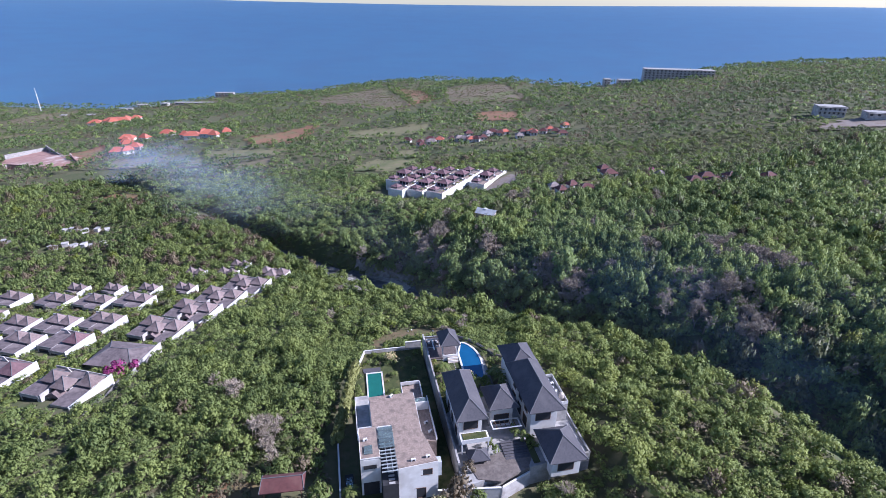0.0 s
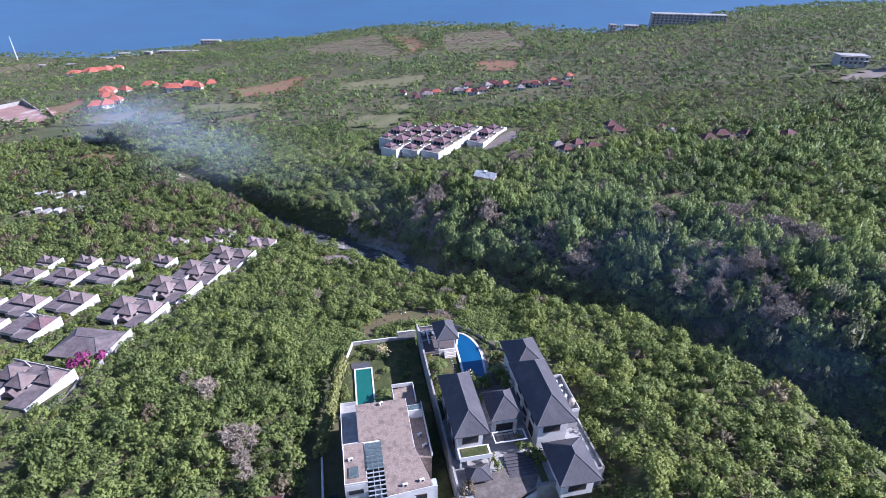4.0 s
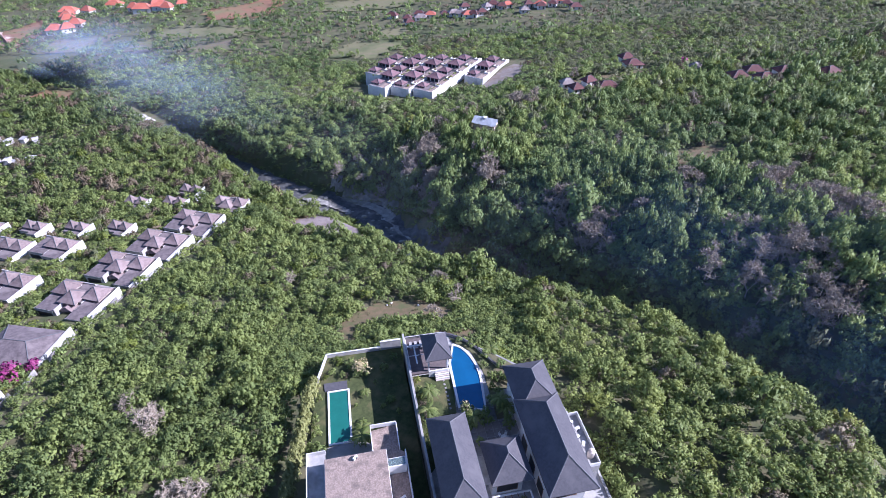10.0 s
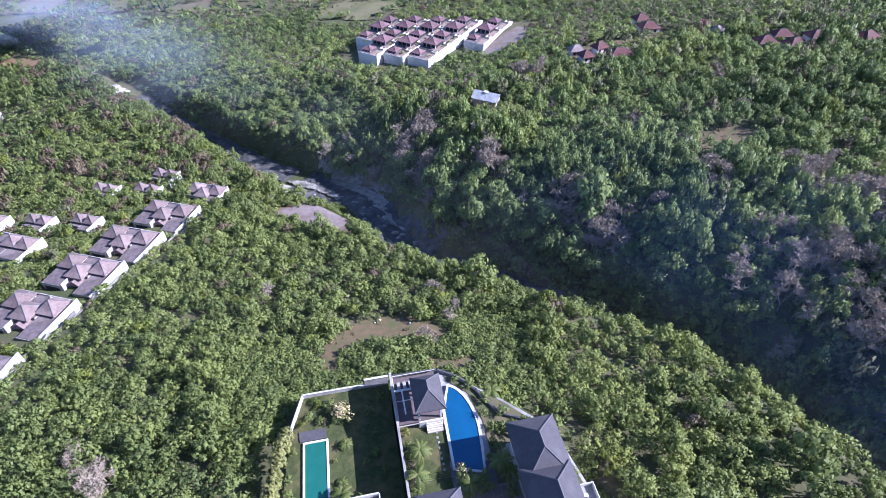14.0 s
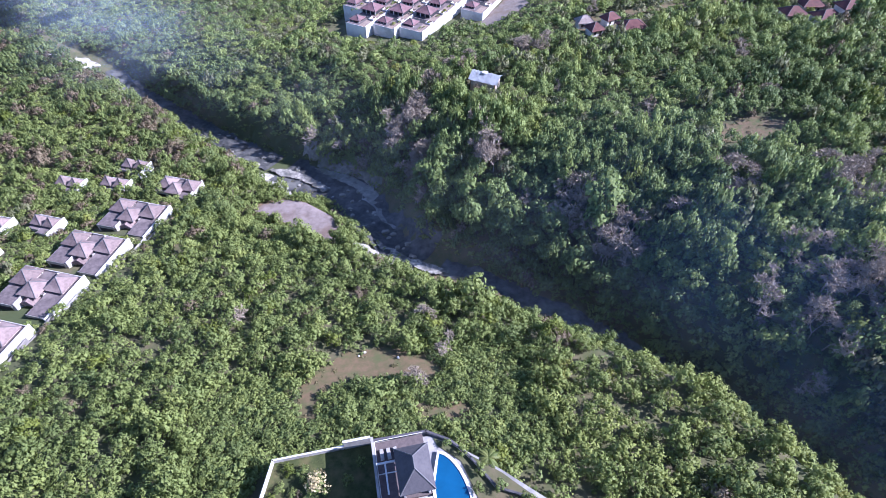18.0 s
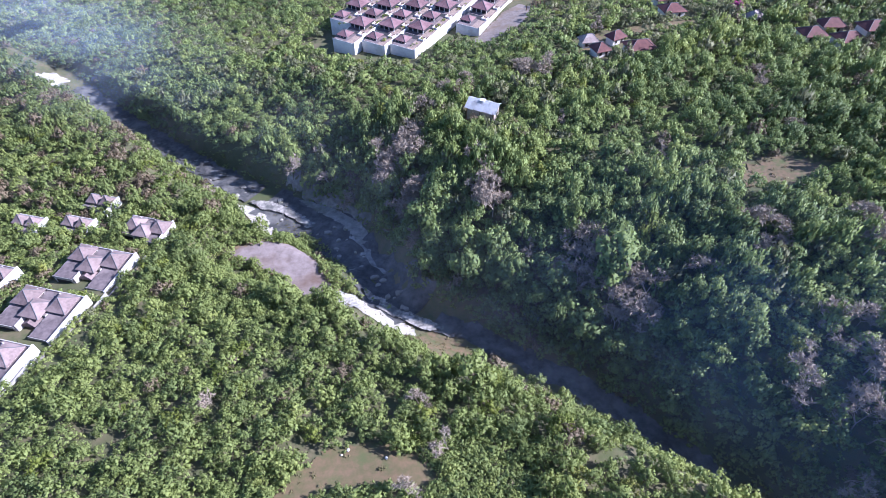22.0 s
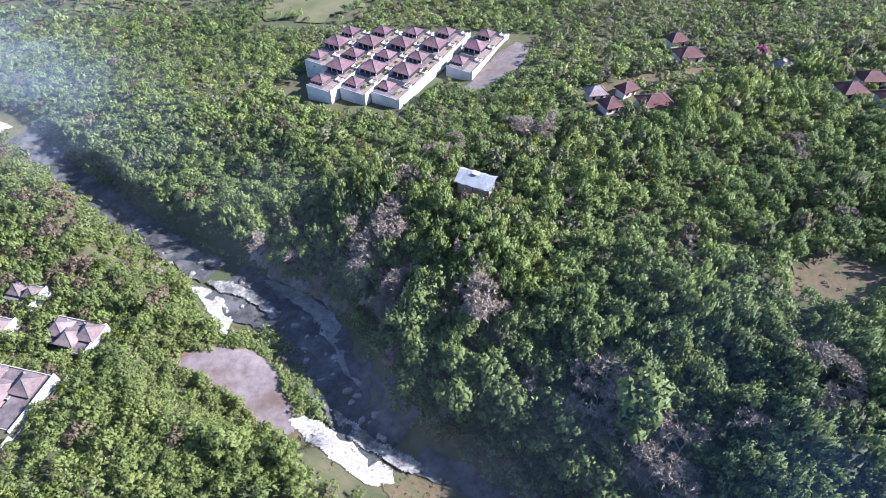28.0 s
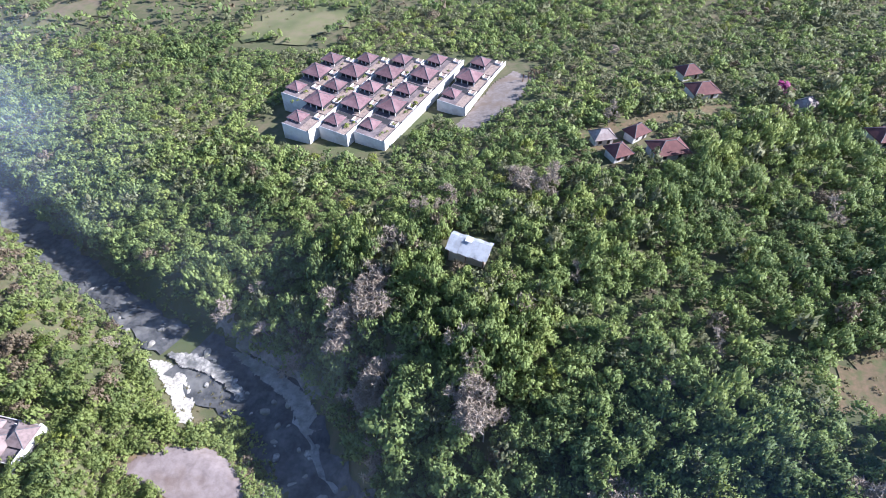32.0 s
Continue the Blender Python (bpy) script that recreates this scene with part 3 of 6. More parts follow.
# the bed's colour carries the shade of the banks
ribbon("stream_bed", (-3, -1.5, 0, 2, 3.5), (0.4, 0.35, 0.3, 0.35, 0.4), 4, 8, M_bed, "stony bed at the ravine's bottom, darkened to look shaded", "stream bed", 2.0, 0.6)
ribbon("stream_bed", (-8, -4.5, 0, 5, 9), (0.4, 0.35, 0.3, 0.35, 0.4), 7, 14, M_bed, "stony bed at the ravine's bottom, darkened to look shaded", "stream bed", 2.0, 0.9)
ribbon("stream_bed", (-5, -3, 0, 3, 5.5), (0.5, 0.4, 0.35, 0.4, 0.5), 13, 18, M_bed, "stony stream bed farther up the ravine, darkened to look shaded", "stream bed", 2.0, 0.9)
ribbon("gravel_bar", (3.6, 4.2, 4.9), (0.75, 0.95, 0.75), 8, 12, M_gravel, "thin pale gravel line along the stream bed", "gravel", 2.0, 0.5, 5)
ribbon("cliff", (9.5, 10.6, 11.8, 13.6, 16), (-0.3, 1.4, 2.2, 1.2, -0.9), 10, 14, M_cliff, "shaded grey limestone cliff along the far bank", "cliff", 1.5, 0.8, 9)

# boulders and pale ledges in the bed


def boulder(x, y, s, material, seed):
    rng = random.Random(seed)
    bm = bmesh.new()
    bmesh.ops.create_icosphere(bm, subdivisions=2, radius=1)
    for v in bm.verts:
        k = 1 + 0.35 * noise.noise(v.co * 1.4 + Vector((seed, 0, 0)))
        v.co = Vector((v.co.x * s * 1.5 * k, v.co.y * s * k, v.co.z * s * 0.55 * k))
    bmesh.ops.rotate(bm, verts=bm.verts, matrix=Matrix.Rotation(rng.uniform(0, 6.3), 3, "Z"))
    ob = link("boulder", bm, material)
    ob.location = (x, y, gz(x, y) + 0.3 + s * 0.1)
    return tagged(ob, "pale limestone boulder in the stream bed", "boulder", "boulders in the ravine")


rr = random.Random(3)
for k in range(46):
    i = rr.choice((7, 8, 9, 9, 10, 11, 12, 12, 13, 14))
    f = rr.random()
    x = COURSE[i][0] * (1 - f) + COURSE[i + 1][0] * f + rr.gauss(0, 2.6)
    y = COURSE[i][1] * (1 - f) + COURSE[i + 1][1] * f + rr.gauss(0, 2.6)
    boulder(x, y, rr.uniform(0.35, 1.1), M_scree if rr.random() < 0.25 else M_cliff, k)

# ---- the two villas ----


def at(u, v, z=0.0, turn=0.0):
    """A pose in the villas' own frame."""
    return VILLA @ pose(u, v, z, 0, 0, turn)


# plots: retaining platforms, lawns, walls
t = tagged(part("plot_platform", slab(bmesh.new(), [(0.7, -23.6), (15.4, -21.2), (29.3, -19.6), (29.3, 2), (27, 13), (20, 20), (13.5, 25.5), (10, 27.5), (0.7, 28.4)], -8, 7.3), M_grey, None),
           "raised terrace of the slate-roofed villa", "terrace", kind="structure")
t.matrix_world = VILLA
t = tagged(part("plot_platform", slab(bmesh.new(), [(-19.5, -22.3), (0.3, -22.3), (0.3, 30), (-15.9, 30), (-18.2, 23.2), (-19.5, 12)], -8, 3.2), M_lawn, None),
           "lawn terrace of the flat-roofed villa", "terrace", kind="structure")
t.matrix_world = VILLA


def wallrun(name, pts, z0, z1, th, material, label, cap=True, top=None):
    """A garden wall along corner points, with a coping."""
    w = thing(name, VILLA, label, "wall", kind="structure")
    for (ax, ay), (bx, by) in zip(pts, pts[1:]):
        L, a = math.hypot(bx - ax, by - ay), math.atan2(by - ay, bx - ax)
        M = Matrix.Translation((ax, ay, 0)) @ Matrix.Rotation(a, 4, "Z")
        bm = B(-th / 2, L + th / 2 - 0.003, -th / 2, th / 2, z0, z1, bevel=0.02)
        bm.transform(M)
        part("wall_panel", bm, material, w)
        if cap:
            bm = B(-th / 2 - 0.05, L + th / 2, -th / 2 - 0.06, th / 2 + 0.06, z1 + 0.002, z1 + 0.12, bevel=0.02)
            bm.transform(M)
            part("coping", bm, top or M_white, w)
    return w


wallrun("wall_1", [(-18.3, 22.6), (-15.9, 30), (-4.3, 30)], 0.5, 4.2, 0.2, M_stain, "white rendered garden wall round the lawn")
wallrun("wall_2", [(-4.0, 30.0), (0.2, 30.0)], 0.5, 5.8, 0.3, M_grey, "grey stone garden wall")
wallrun("wall_3", [(0.75, 28.3), (0.75, -19)], 5.5, 8.9, 0.3, M_grey, "grey boundary wall with a pale coping between two villas", top=M_grey)
wallrun("wall_4", [(0.8, 28.4), (9.6, 28.2), (13.2, 25.9), (15.8, 22.5), (18.6, 17.2), (27.5, 12.5)], 2.0, 7.9, 0.25, M_grey, "grey curved retaining wall", top=M_slate)
wallrun("wall_5", [(15.4, -21.4), (29.3, -19.8), (29.3, 0)], 2.0, 7.6, 0.3, M_grey, "weathered grey boundary wall beside the road", top=M_grey)
wallrun("wall_6", [(-4.2, -22.8), (8.5, -24.4), (15.2, -21.6)], 2.0, 6.4, 0.3, M_stain, "low white street wall with a gate")
wallrun("wall_7", [(-23.5, -22), (-23.8, -5)], 0.5, 4.6, 0.25, M_white, "white garden wall beside the drive")

lawn = part("lawn", slab(bmesh.new(), [(1.0, 8), (8.0, 8), (8.6, 13), (8.6, 18), (1.0, 18)], 7.2, 7.45), M_lawn, None)
lawn.matrix_world = VILLA
tagged(lawn, "mown lawn beside the blue pool", "lawn", kind="structure")
lawn = part("lawn", slab(bmesh.new(), [(1.0, -3), (8, 4), (8.0, 7.9), (1.0, 7.9)], 7.2, 7.43), M_lawn, None)
lawn.matrix_world = VILLA
tagged(lawn, "planted lawn strip along the boundary wall", "lawn", kind="structure")
ter = part("pool_terrace", slab(bmesh.new(), [(-19.3, 4.4), (-8.4, 4.4), (-8.4, 7.4), (-11.6, 8.4), (-16.4, 8.0), (-19.3, 7.8)], 3.1, 3.36), M_pave, None)
ter.matrix_world = VILLA
tagged(ter, "stone terrace between the pool and the house", "terrace", kind="structure")
ter = part("pool_deck", slab(bmesh.new(), [(-16.6, 20.9), (-12.0, 20.9), (-12.0, 22.9), (-16.8, 22.9)], 3.1, 3.4), M_slate, None)
ter.matrix_world = VILLA
tagged(ter, "dark stone slab at the head of the pool", "terrace", kind="structure")
for k in range(9):
    s = part("stepping_stone", B(-0.2, 0.2, -0.22, 0.22, 0, 0.08, bevel=0.03), M_pave, None)
    s.matrix_world = at(7.1 + 0.05 * (k % 2), 9.2 + k * 0.95, 7.45, 4 * (k % 3))
    tagged(s, "pale square stepping stone in the lawn", "stepping stone", "stepping stones in the lawn")
# paved court of large dark flags, their grey also taking in the roofs' shade
court = thing("court", VILLA, "grey stone court between the villa's wings", "court", kind="structure")
cell = bmesh.new()
box(cell, -0.72, 0.72, -0.72, 0.72, 0, 0.06, 0.02)
proto = part("flagstone", cell, M_flag, court)
proto.location = (8.6, 2.6, 7.3)
for i in range(6):
    for j in range(8):
        if i or j:
            o = proto.copy()
            scene.collection.objects.link(o)
            o.parent = court
            o.location = (8.6 + i * 1.5, 2.6 + (j - 3) * 1.5, 7.3 + 0.01 * ((i * 3 + j * 5) % 3))


for nm, pts, z in (("planting_bed", [(15.2, 5.2), (17.2, 5.2), (17.2, 11.6), (26.6, 12.0), (20, 19.4), (13.6, 25.0), (10.6, 27.0), (11, 25.6), (14.2, 22.4), (15.5, 16.5)], 7.42),
                   ("planting_bed", [(25.7, 1.0), (28.9, 1.0), (26.8, 11.8), (25.7, 11.8)], 7.4),
                   ("planting_bed", [(16.6, -20.4), (18.0, -20.4), (18.0, -14.6), (16.6, -14.0)], 7.46)):
    b_ = part(nm, slab(bmesh.new(), pts, 7.2, z), M_ground, None)
    b_.matrix_world = VILLA
    tagged(b_, "dark planted garden bed inside the wall", "garden bed", kind="structure")


def pool(name, outline, z, water, rim, label, deep=1.3, w=0.45):
    """A pool: rim, tiled shell and water."""
    p = thing(name, VILLA, label, "pool")
    n = len(outline)
    c = np.mean(outline, 0)
    outer = []
    for i in range(n):
        a, b, d = (np.array(outline[j % n]) for j in (i - 1, i, i + 1))
        t1, t2 = b - a, d - b
        nn = np.array([t1[1], -t1[0]]) / np.hypot(*t1) + np.array([t2[1], -t2[0]]) / np.hypot(*t2)
        nn = nn / np.hypot(*nn)
        if np.dot(nn, b - c) < 0:
            nn = -nn
        outer.append(tuple(b + nn * w * 1.15))
    bm = bmesh.new()
    rings = [[bm.verts.new((*q, h)) for q in ring] for ring, h in ((outline, z - 0.1), (outline, z + 0.12), (outer, z + 0.12), (outer, z - 1.2))]
    for a, b in zip(rings, rings[1:]):
        for i in range(n):
            bm.faces.new((a[i], a[(i + 1) % n], b[(i + 1) % n], b[i]))
    part("pool_rim", bm, rim, p)
    part("water_surface", slab(bmesh.new(), outline, z - 0.12, z - 0.004), water, p, "clear still pool water")
    return p


pool("swimming_pool", [(-15.9, 8.6), (-12.2, 8.6), (-12.0, 20.3), (-15.7, 20.3)], 3.45, M_poolg, M_white, "long green-tiled pool with a pale rim in the lawn")
arc = [(8.9, 9.0), (13.4, 7.6)]
for k in range(9):
    a = radians(-8 + k * 10.5)
    arc.append((9.9 + 4.4 * math.cos(a), 16.0 + 8.4 * math.sin(a)))
arc.append((9.4, 19.6))
pool("swimming_pool", arc, 7.75, M_poolb, M_white, "deep blue pool with a curved white rim")


def house_body(h, x0, x1, y0, y1, z0, z1, material=None, name="wall_block"):
    return part(name, B(x0, x1, y0, y1, z0, z1, bevel=0.04), material or M_white, h)


# slate-roofed villa
h = thing("villa_house", VILLA, "two-storey white villa with hipped slate roofs round a court", "house")
house_body(h, 2.1, 7.0, -12.8, 1.9, 7.0, 14.9)
r = part("roof", hip(1.2, 8.1, -14.0, 2.8, 15.0, 18.1), M_slate, h, "dark grey hipped slate roof")
caps(r, 1.2, 8.1, -14.0, 2.8, 15.02, 18.12)
for v0 in (-11, -7, -3):
    window(h, "x", 2.1, v0, v0 + 2.0, 11.6, 13.8, -1)
    window(h, "x", 2.1, v0, v0 + 2.0, 8.2, 10.4, -1)
window(h, "y", -12.8, 3.0, 6.2, 11.6, 14.0, -1)
# balcony over the porch, planted
part("balcony", B(2.0, 8.2, -15.6, -12.85, 10.4, 10.8), M_white, h, "white balcony slab")
part("balcony_planting", B(2.5, 7.8, -15.2, -13.2, 10.803, 10.95, bevel=0.05), M_lawn, h, "strip of grass on the balcony")
part("parapet", B(2.0, 8.2, -15.75, -15.6, 10.4, 11.5), M_white, h)
for u in (2.2, 7.9):
    part("column", B(u - 0.15, u + 0.15, -15.55, -15.25, 7.0, 10.4), M_white, h)
# middle wing
house_body(h, 10.2, 15.4, -8.6, -3.2, 7.0, 13.9)
r = part("roof", hip(9.3, 16.2, -10.6, -2.6, 14.0, 17.0), M_slate, h, "grey hipped slate roof")
caps(r, 9.3, 16.2, -10.6, -2.6, 14.02, 17.02)
for a in ((9.4, 15.9, -13.4, -13.15), (9.4, 15.9, -10.95, -10.7), (9.4, 9.65, -13.14, -10.96), (15.65, 15.9, -13.14, -10.96)):
    part("canopy_beam", B(*a, 11.0, 11.25), M_white, h, "white open beam over the entrance")
for k in range(5):
    part("canopy_slat", B(10.4 + k * 1.05, 10.5 + k * 1.05, -13.14, -10.96, 11.05, 11.2, bevel=0), M_plank, h)
window(h, "y", -8.6, 11.0, 14.6, 8.0, 10.8, -1)
part("link_roof", B(7.05, 10.15, -9.0, -4.0, 11.8, 12.1), M_grey, h)
# east wing, far and near roof
house_body(h, 18.5, 24.3, 1.5, 10.5, 6.8, 14.7)
r = part("roof", hip(17.4, 25.4, 0.9, 11.4, 14.8, 17.9), M_slate, h, "grey hipped slate roof, paler on its sunlit side")
caps(r, 17.4, 25.4, 0.9, 11.4, 14.82, 17.92)
house_body(h, 18.0, 24.0, -13.2, 0.8, 6.8, 15.2)
r = part("roof", hip(17.0, 25.2, -14.6, 3.4, 15.3, 19.1), M_slate, h, "large hipped slate roof")
caps(r, 17.0, 25.2, -14.6, 3.4, 15.32, 19.12)
for v0 in (-11, -7, -3):
    window(h, "x", 18.0, v0, v0 + 2.4, 8.0, 10.8, -1)
    window(h, "x", 18.0, v0, v0 + 2.0, 12.0, 14.2, -1)
window(h, "y", -13.2, 19, 22.5, 11.8, 14.0, -1)
# roof terrace with plant beside it
part("terrace_slab", B(25.3, 28.2, -9.5, 0.5, 6.8, 12.0), M_grey, h, "service terrace")
for a in ((25.3, 28.2, 0.35, 0.5), (25.3, 28.2, -9.5, -9.35), (28.05, 28.2, -9.34, 0.34)):
    part("parapet", B(*a, 12.003, 12.9), M_white, h)
for k, (u, v) in enumerate(((26.2, -1.2), (26.9, -2.6), (26.3, -4.2), (26.8, -5.6))):
    c = thing("air_conditioner", at(u, v, 12.0, 20 * k), "white outdoor air-conditioning unit on the terrace", "air conditioner", "air conditioners on the terrace")
    part("casing", B(-0.5, 0.5, -0.25, 0.25, 0.05, 0.85), M_white, c)
    part("fan_grille", tube(bmesh.new(), (0, -0.26, 0.45), (0, -0.3, 0.45), 0.3, 0.3, 12), M_dark, c)
wt = thing("water_tank", at(27.3, -7.6, 12.0), "brown cylindrical water tank on the terrace", "water tank")
part("tank", tube(bmesh.new(), (0, 0, 0), (0, 0, 1.5), 0.6, 0.6, 16), M_plaster, wt)
part("lid", tube(bmesh.new(), (0, 0, 1.5), (0, 0, 1.75), 0.6, 0.25, 16), M_plaster, wt)
# front bungalow
house_body(h, 19.2, 25.4, -23.4, -15.6, 6.0, 10.8)
r = part("roof", hip(18.2, 26.4, -24.6, -14.7, 10.9, 14.0), M_slate, h, "hipped slate roof near the street")
caps(r, 18.2, 26.4, -24.6, -14.7, 10.92, 14.02)
window(h, "y", -23.4, 20.5, 24, 7.4, 9.8, -1)

gl = thing("porch", at(5.2, -17.2, 6.2), "small slate-roofed gate porch", "porch")
for sx in (-1.7, 1.7):
    for sy in (-1.2, 1.2):
        part("post", B(sx - 0.12, sx + 0.12, sy - 0.12, sy + 0.12, 0, 2.3), M_plaster, gl)
r = part("roof", hip(-2.3, 2.3, -1.8, 1.8, 2.3, 3.7, along="x"), M_slate, gl)
caps(r, -2.3, 2.3, -1.8, 1.8, 2.32, 3.72, along="x", r=0.08)

# pool pavilion
pv = thing("pool_pavilion", VILLA, "open pavilion with a pyramid slate roof beside the pool", "pavilion")
part("deck", B(0.95, 8.9, 18.3, 27.9, 7.3, 7.75), M_wood, pv, "brown timber deck")
for u in (4.6, 8.4):
    for v in (18.6, 23.6):
        part("post", B(u - 0.16, u + 0.16, v - 0.16, v + 0.16, 7.75, 11.7), M_white, pv)
r = part("roof", hip(3.9, 9.2, 17.5, 24.6, 11.9, 14.4, inset=2.6), M_slate, pv, "pyramid slate roof")
caps(r, 3.9, 9.2, 17.5, 24.6, 11.92, 14.42, inset=2.6)
part("low_wall", B(4.4, 8.6, 17.2, 17.5, 7.3, 9.2), M_white, pv)
for k in range(6):
    part("step", B(5.6, 8.4, 15.9 + k * 0.27, 17.18, 7.45 + k * 0.25, 7.68 + k * 0.25, bevel=0.02), M_white if k % 2 else M_plaster, pv)
for a in ((0.95, 4.2, 22.4, 22.55), (1.0, 1.12, 18.5, 27.8), (1.13, 9, 27.8, 27.9)):
    part("rail", B(*a, 8.4, 8.5, bevel=0.02), M_white, pv)
part("beam", B(0.95, 4.6, 23.2, 23.5, 10.3, 10.6), M_white, pv)
part("beam", B(2.2, 2.45, 18.6, 23.19, 10.3, 10.6), M_white, pv)
for k in range(3):
    c = thing("sun_lounger", at(2.0 + k * 1.1, 25.6, 7.75, 3 * k), "pale cushioned sun lounger on the deck", "sun lounger", "sun loungers on the deck")
    part("frame", B(-0.32, 0.32, -0.95, 0.95, 0.18, 0.26, bevel=0.02), M_plank, c)
    part("mattress", B(-0.3, 0.3, -0.9, 0.35, 0.262, 0.36, bevel=0.03), M_grey, c)
    bm = B(-0.3, 0.3, 0, 0.62, 0, 0.1, bevel=0.03)
    bm.transform(Matrix.Translation((0, 0.36, 0.27)) @ Matrix.Rotation(radians(35), 4, "X"))
    part("backrest", bm, M_grey, c)
    for sx in (-0.28, 0.28):
        for sy in (-0.85, 0.85):
            part("leg", B(sx - 0.03, sx + 0.03, sy - 0.03, sy + 0.03, 0, 0.18, bevel=0), M_plank, c)
# outdoor chairs and table in the court
tb = thing("garden_table", at(15.2, 0.8, 7.4), "round pale garden table in the court", "table")
part("tabletop", tube(bmesh.new(), (0, 0, 0.68), (0, 0, 0.74), 0.7, 0.7, 16), M_white, tb)
part("leg", tube(bmesh.new(), (0, 0, 0), (0, 0, 0.68), 0.08, 0.06, 8), M_steel, tb)
ch = thing("garden_chair", at(16.3, 0.8, 7.4, -90), "white garden chair round the table", "chair", "garden chairs in the court")
part("seat", B(-0.24, 0.24, -0.24, 0.24, 0.42, 0.47, bevel=0.02), M_white, ch)
part("backrest", B(-0.24, 0.24, -0.26, -0.2, 0.47, 0.92, bevel=0.02), M_white, ch)
for sx in (-0.2, 0.2):
    for sy in (-0.2, 0.2):
        part("leg", B(sx - 0.02, sx + 0.02, sy - 0.02, sy + 0.02, 0, 0.42, bevel=0), M_white, ch)
for a in (60, 120, 180, 240, 300):
    copy_thing(ch, at(15.2 + 1.15 * math.cos(radians(a)), 0.8 + 1.15 * math.sin(radians(a)), 7.4, a + 90))

# flat-roofed villa
f = thing("flat_roofed_house", VILLA, "two-storey white house with a stained concrete flat roof", "house")
Z = 12.6
part("wall_block", slab(bmesh.new(), [(-16.3, -10), (-12.0, -10), (-12.0, -21.8), (-4.0, -21.2), (-6.0, -12.6), (-6.0, 0), (-16.3, 0)], 2.5, Z), M_white, f)
part("roof_slab", slab(bmesh.new(), [(-16.2, -9.6), (-12.1, -9.6), (-12.1, -21.7), (-4.1, -21.1), (-6.1, -12.5), (-6.1, -0.1), (-16.2, -0.1)], Z + 0.003, Z + 0.16), M_conc, f, "pinkish grey concrete roof stained dark")
part("wall_block", B(-19.2, -15.2, -18.5, -9.7, 2.5, Z), M_white, f)
part("roof_slab", B(-19.1, -15.3, -18.4, -9.8, Z + 0.003, Z + 0.16), M_conc, f)
for a in ((-19.2, -19.05, -18.5, -9.7), (-19.04, -15.2, -18.5, -18.35), (-19.04, -16.35, -9.85, -9.7)):
    part("parapet", B(*a, Z + 0.163, Z + 0.45), M_white, f)
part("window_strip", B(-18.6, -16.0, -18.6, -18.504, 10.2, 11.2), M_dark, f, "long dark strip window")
# garage and light well are solid dark boxes, their shade put into the colour
part("garage_opening", B(-18.8, -15.6, -18.58, -18.504, 2.6, 6.6), M_dark, f, "flat dark panel painted as a shaded garage opening")
part("skylight_well", B(-15.15, -12.05, -22.5, -10.02, 2.5, 9.5), M_dark, f, "dark block painted as the shade of a light well")
for i in range(14):
    v = -22.2 + i * 0.9
    part("pergola_beam", B(-15.15, -12.05, v, v + 0.12, Z + 0.05, Z + 0.3, bevel=0), M_steel, f)
for u in (-14.1, -13.1):
    part("pergola_rail", B(u, u + 0.1, -22.4, -10.1, Z + 0.302, Z + 0.4, bevel=0), M_steel, f)
for k in range(4):
    part("glass_pane", B(-15.1, -12.1, -16.2 + k * 1.5, -14.8 + k * 1.5, Z + 0.402, Z + 0.43, bevel=0), M_glass, f, "tinted glass pane")
part("skylight", B(-18.3, -16.6, -17.2, -15.0, Z + 0.165, Z + 0.45), M_glass, f, "glass roof light")
# low balcony to the west, terrace to the east
part("balcony_slab", B(-19.3, -16.35, -9.6, 2.8, 9.4, 9.8), M_grey, f, "shaded balcony")
for a in ((-19.45, -19.3, -9.6, 2.95), (-19.29, -16.2, 2.8, 2.95)):
    part("parapet", B(*a, 9.4, 10.7), M_white, f)
part("terrace_slab", slab(bmesh.new(), [(-5.95, -12.6), (-2.9, -13.3), (-2.7, 0.4), (-3.6, 1), (-3.7, 6.2), (-8.3, 5.6), (-8.3, 0.05), (-5.95, 0.05)], 2.5, 9.9), M_conc, f, "roof terrace lying in shade")
for a in ((-8.3, -3.7, 6.05, 6.25), (-8.35, -8.2, 0.1, 6.04), (-3.75, -3.6, 1.0, 6.04), (-2.9, -2.7, -13.0, 0.4)):
    part("parapet", B(*a, 9.903, 10.9), M_white, f)
part("stair_head", B(-7.2, -3.0, -3.2, -1.6, 9.903, 12.2), M_white, f)
part("glass_roof", B(-7.0, -3.2, -3.0, -1.8, 12.203, 12.3, bevel=0), M_glass, f)
for k, (u, v) in enumerate(((-8.9, -20.4), (-5.9, -20.0), (-17.9, -13.4), (-4.3, -7.6), (-3.8, -10.4), (-11.2, -0.9))):
    c = thing("air_conditioner", at(u, v, Z + 0.16 if u < -5 else 12.76 if v < -15 else 9.9, 8 * k), "white air-conditioning unit on the flat roof", "air conditioner", "air conditioners on the flat roof")
    part("casing", B(-0.45, 0.45, -0.2, 0.2, 0.04, 0.6), M_white, c)
    part("fan_grille", tube(bmesh.new(), (0.1, -0.21, 0.32), (0.1, -0.24, 0.32), 0.22, 0.22, 10), M_dark, c)
for v0, z0 in ((-11.0, 9.4),):
    window(f, "y", -21.3, -11.2, -9.0, z0, z0 + 1.6, -1)
window(f, "y", -21.4, -8.2, -5.2, 9.6, 11.2, -1)
window(f, "y", -21.5, -10.5, -6.5, 3.6, 6.4, -1)
part("door_ladder", B(-4.05, -3.2, -20.6, -19.0, 8.0, 11.6), M_steel, f, "steel stair cage")
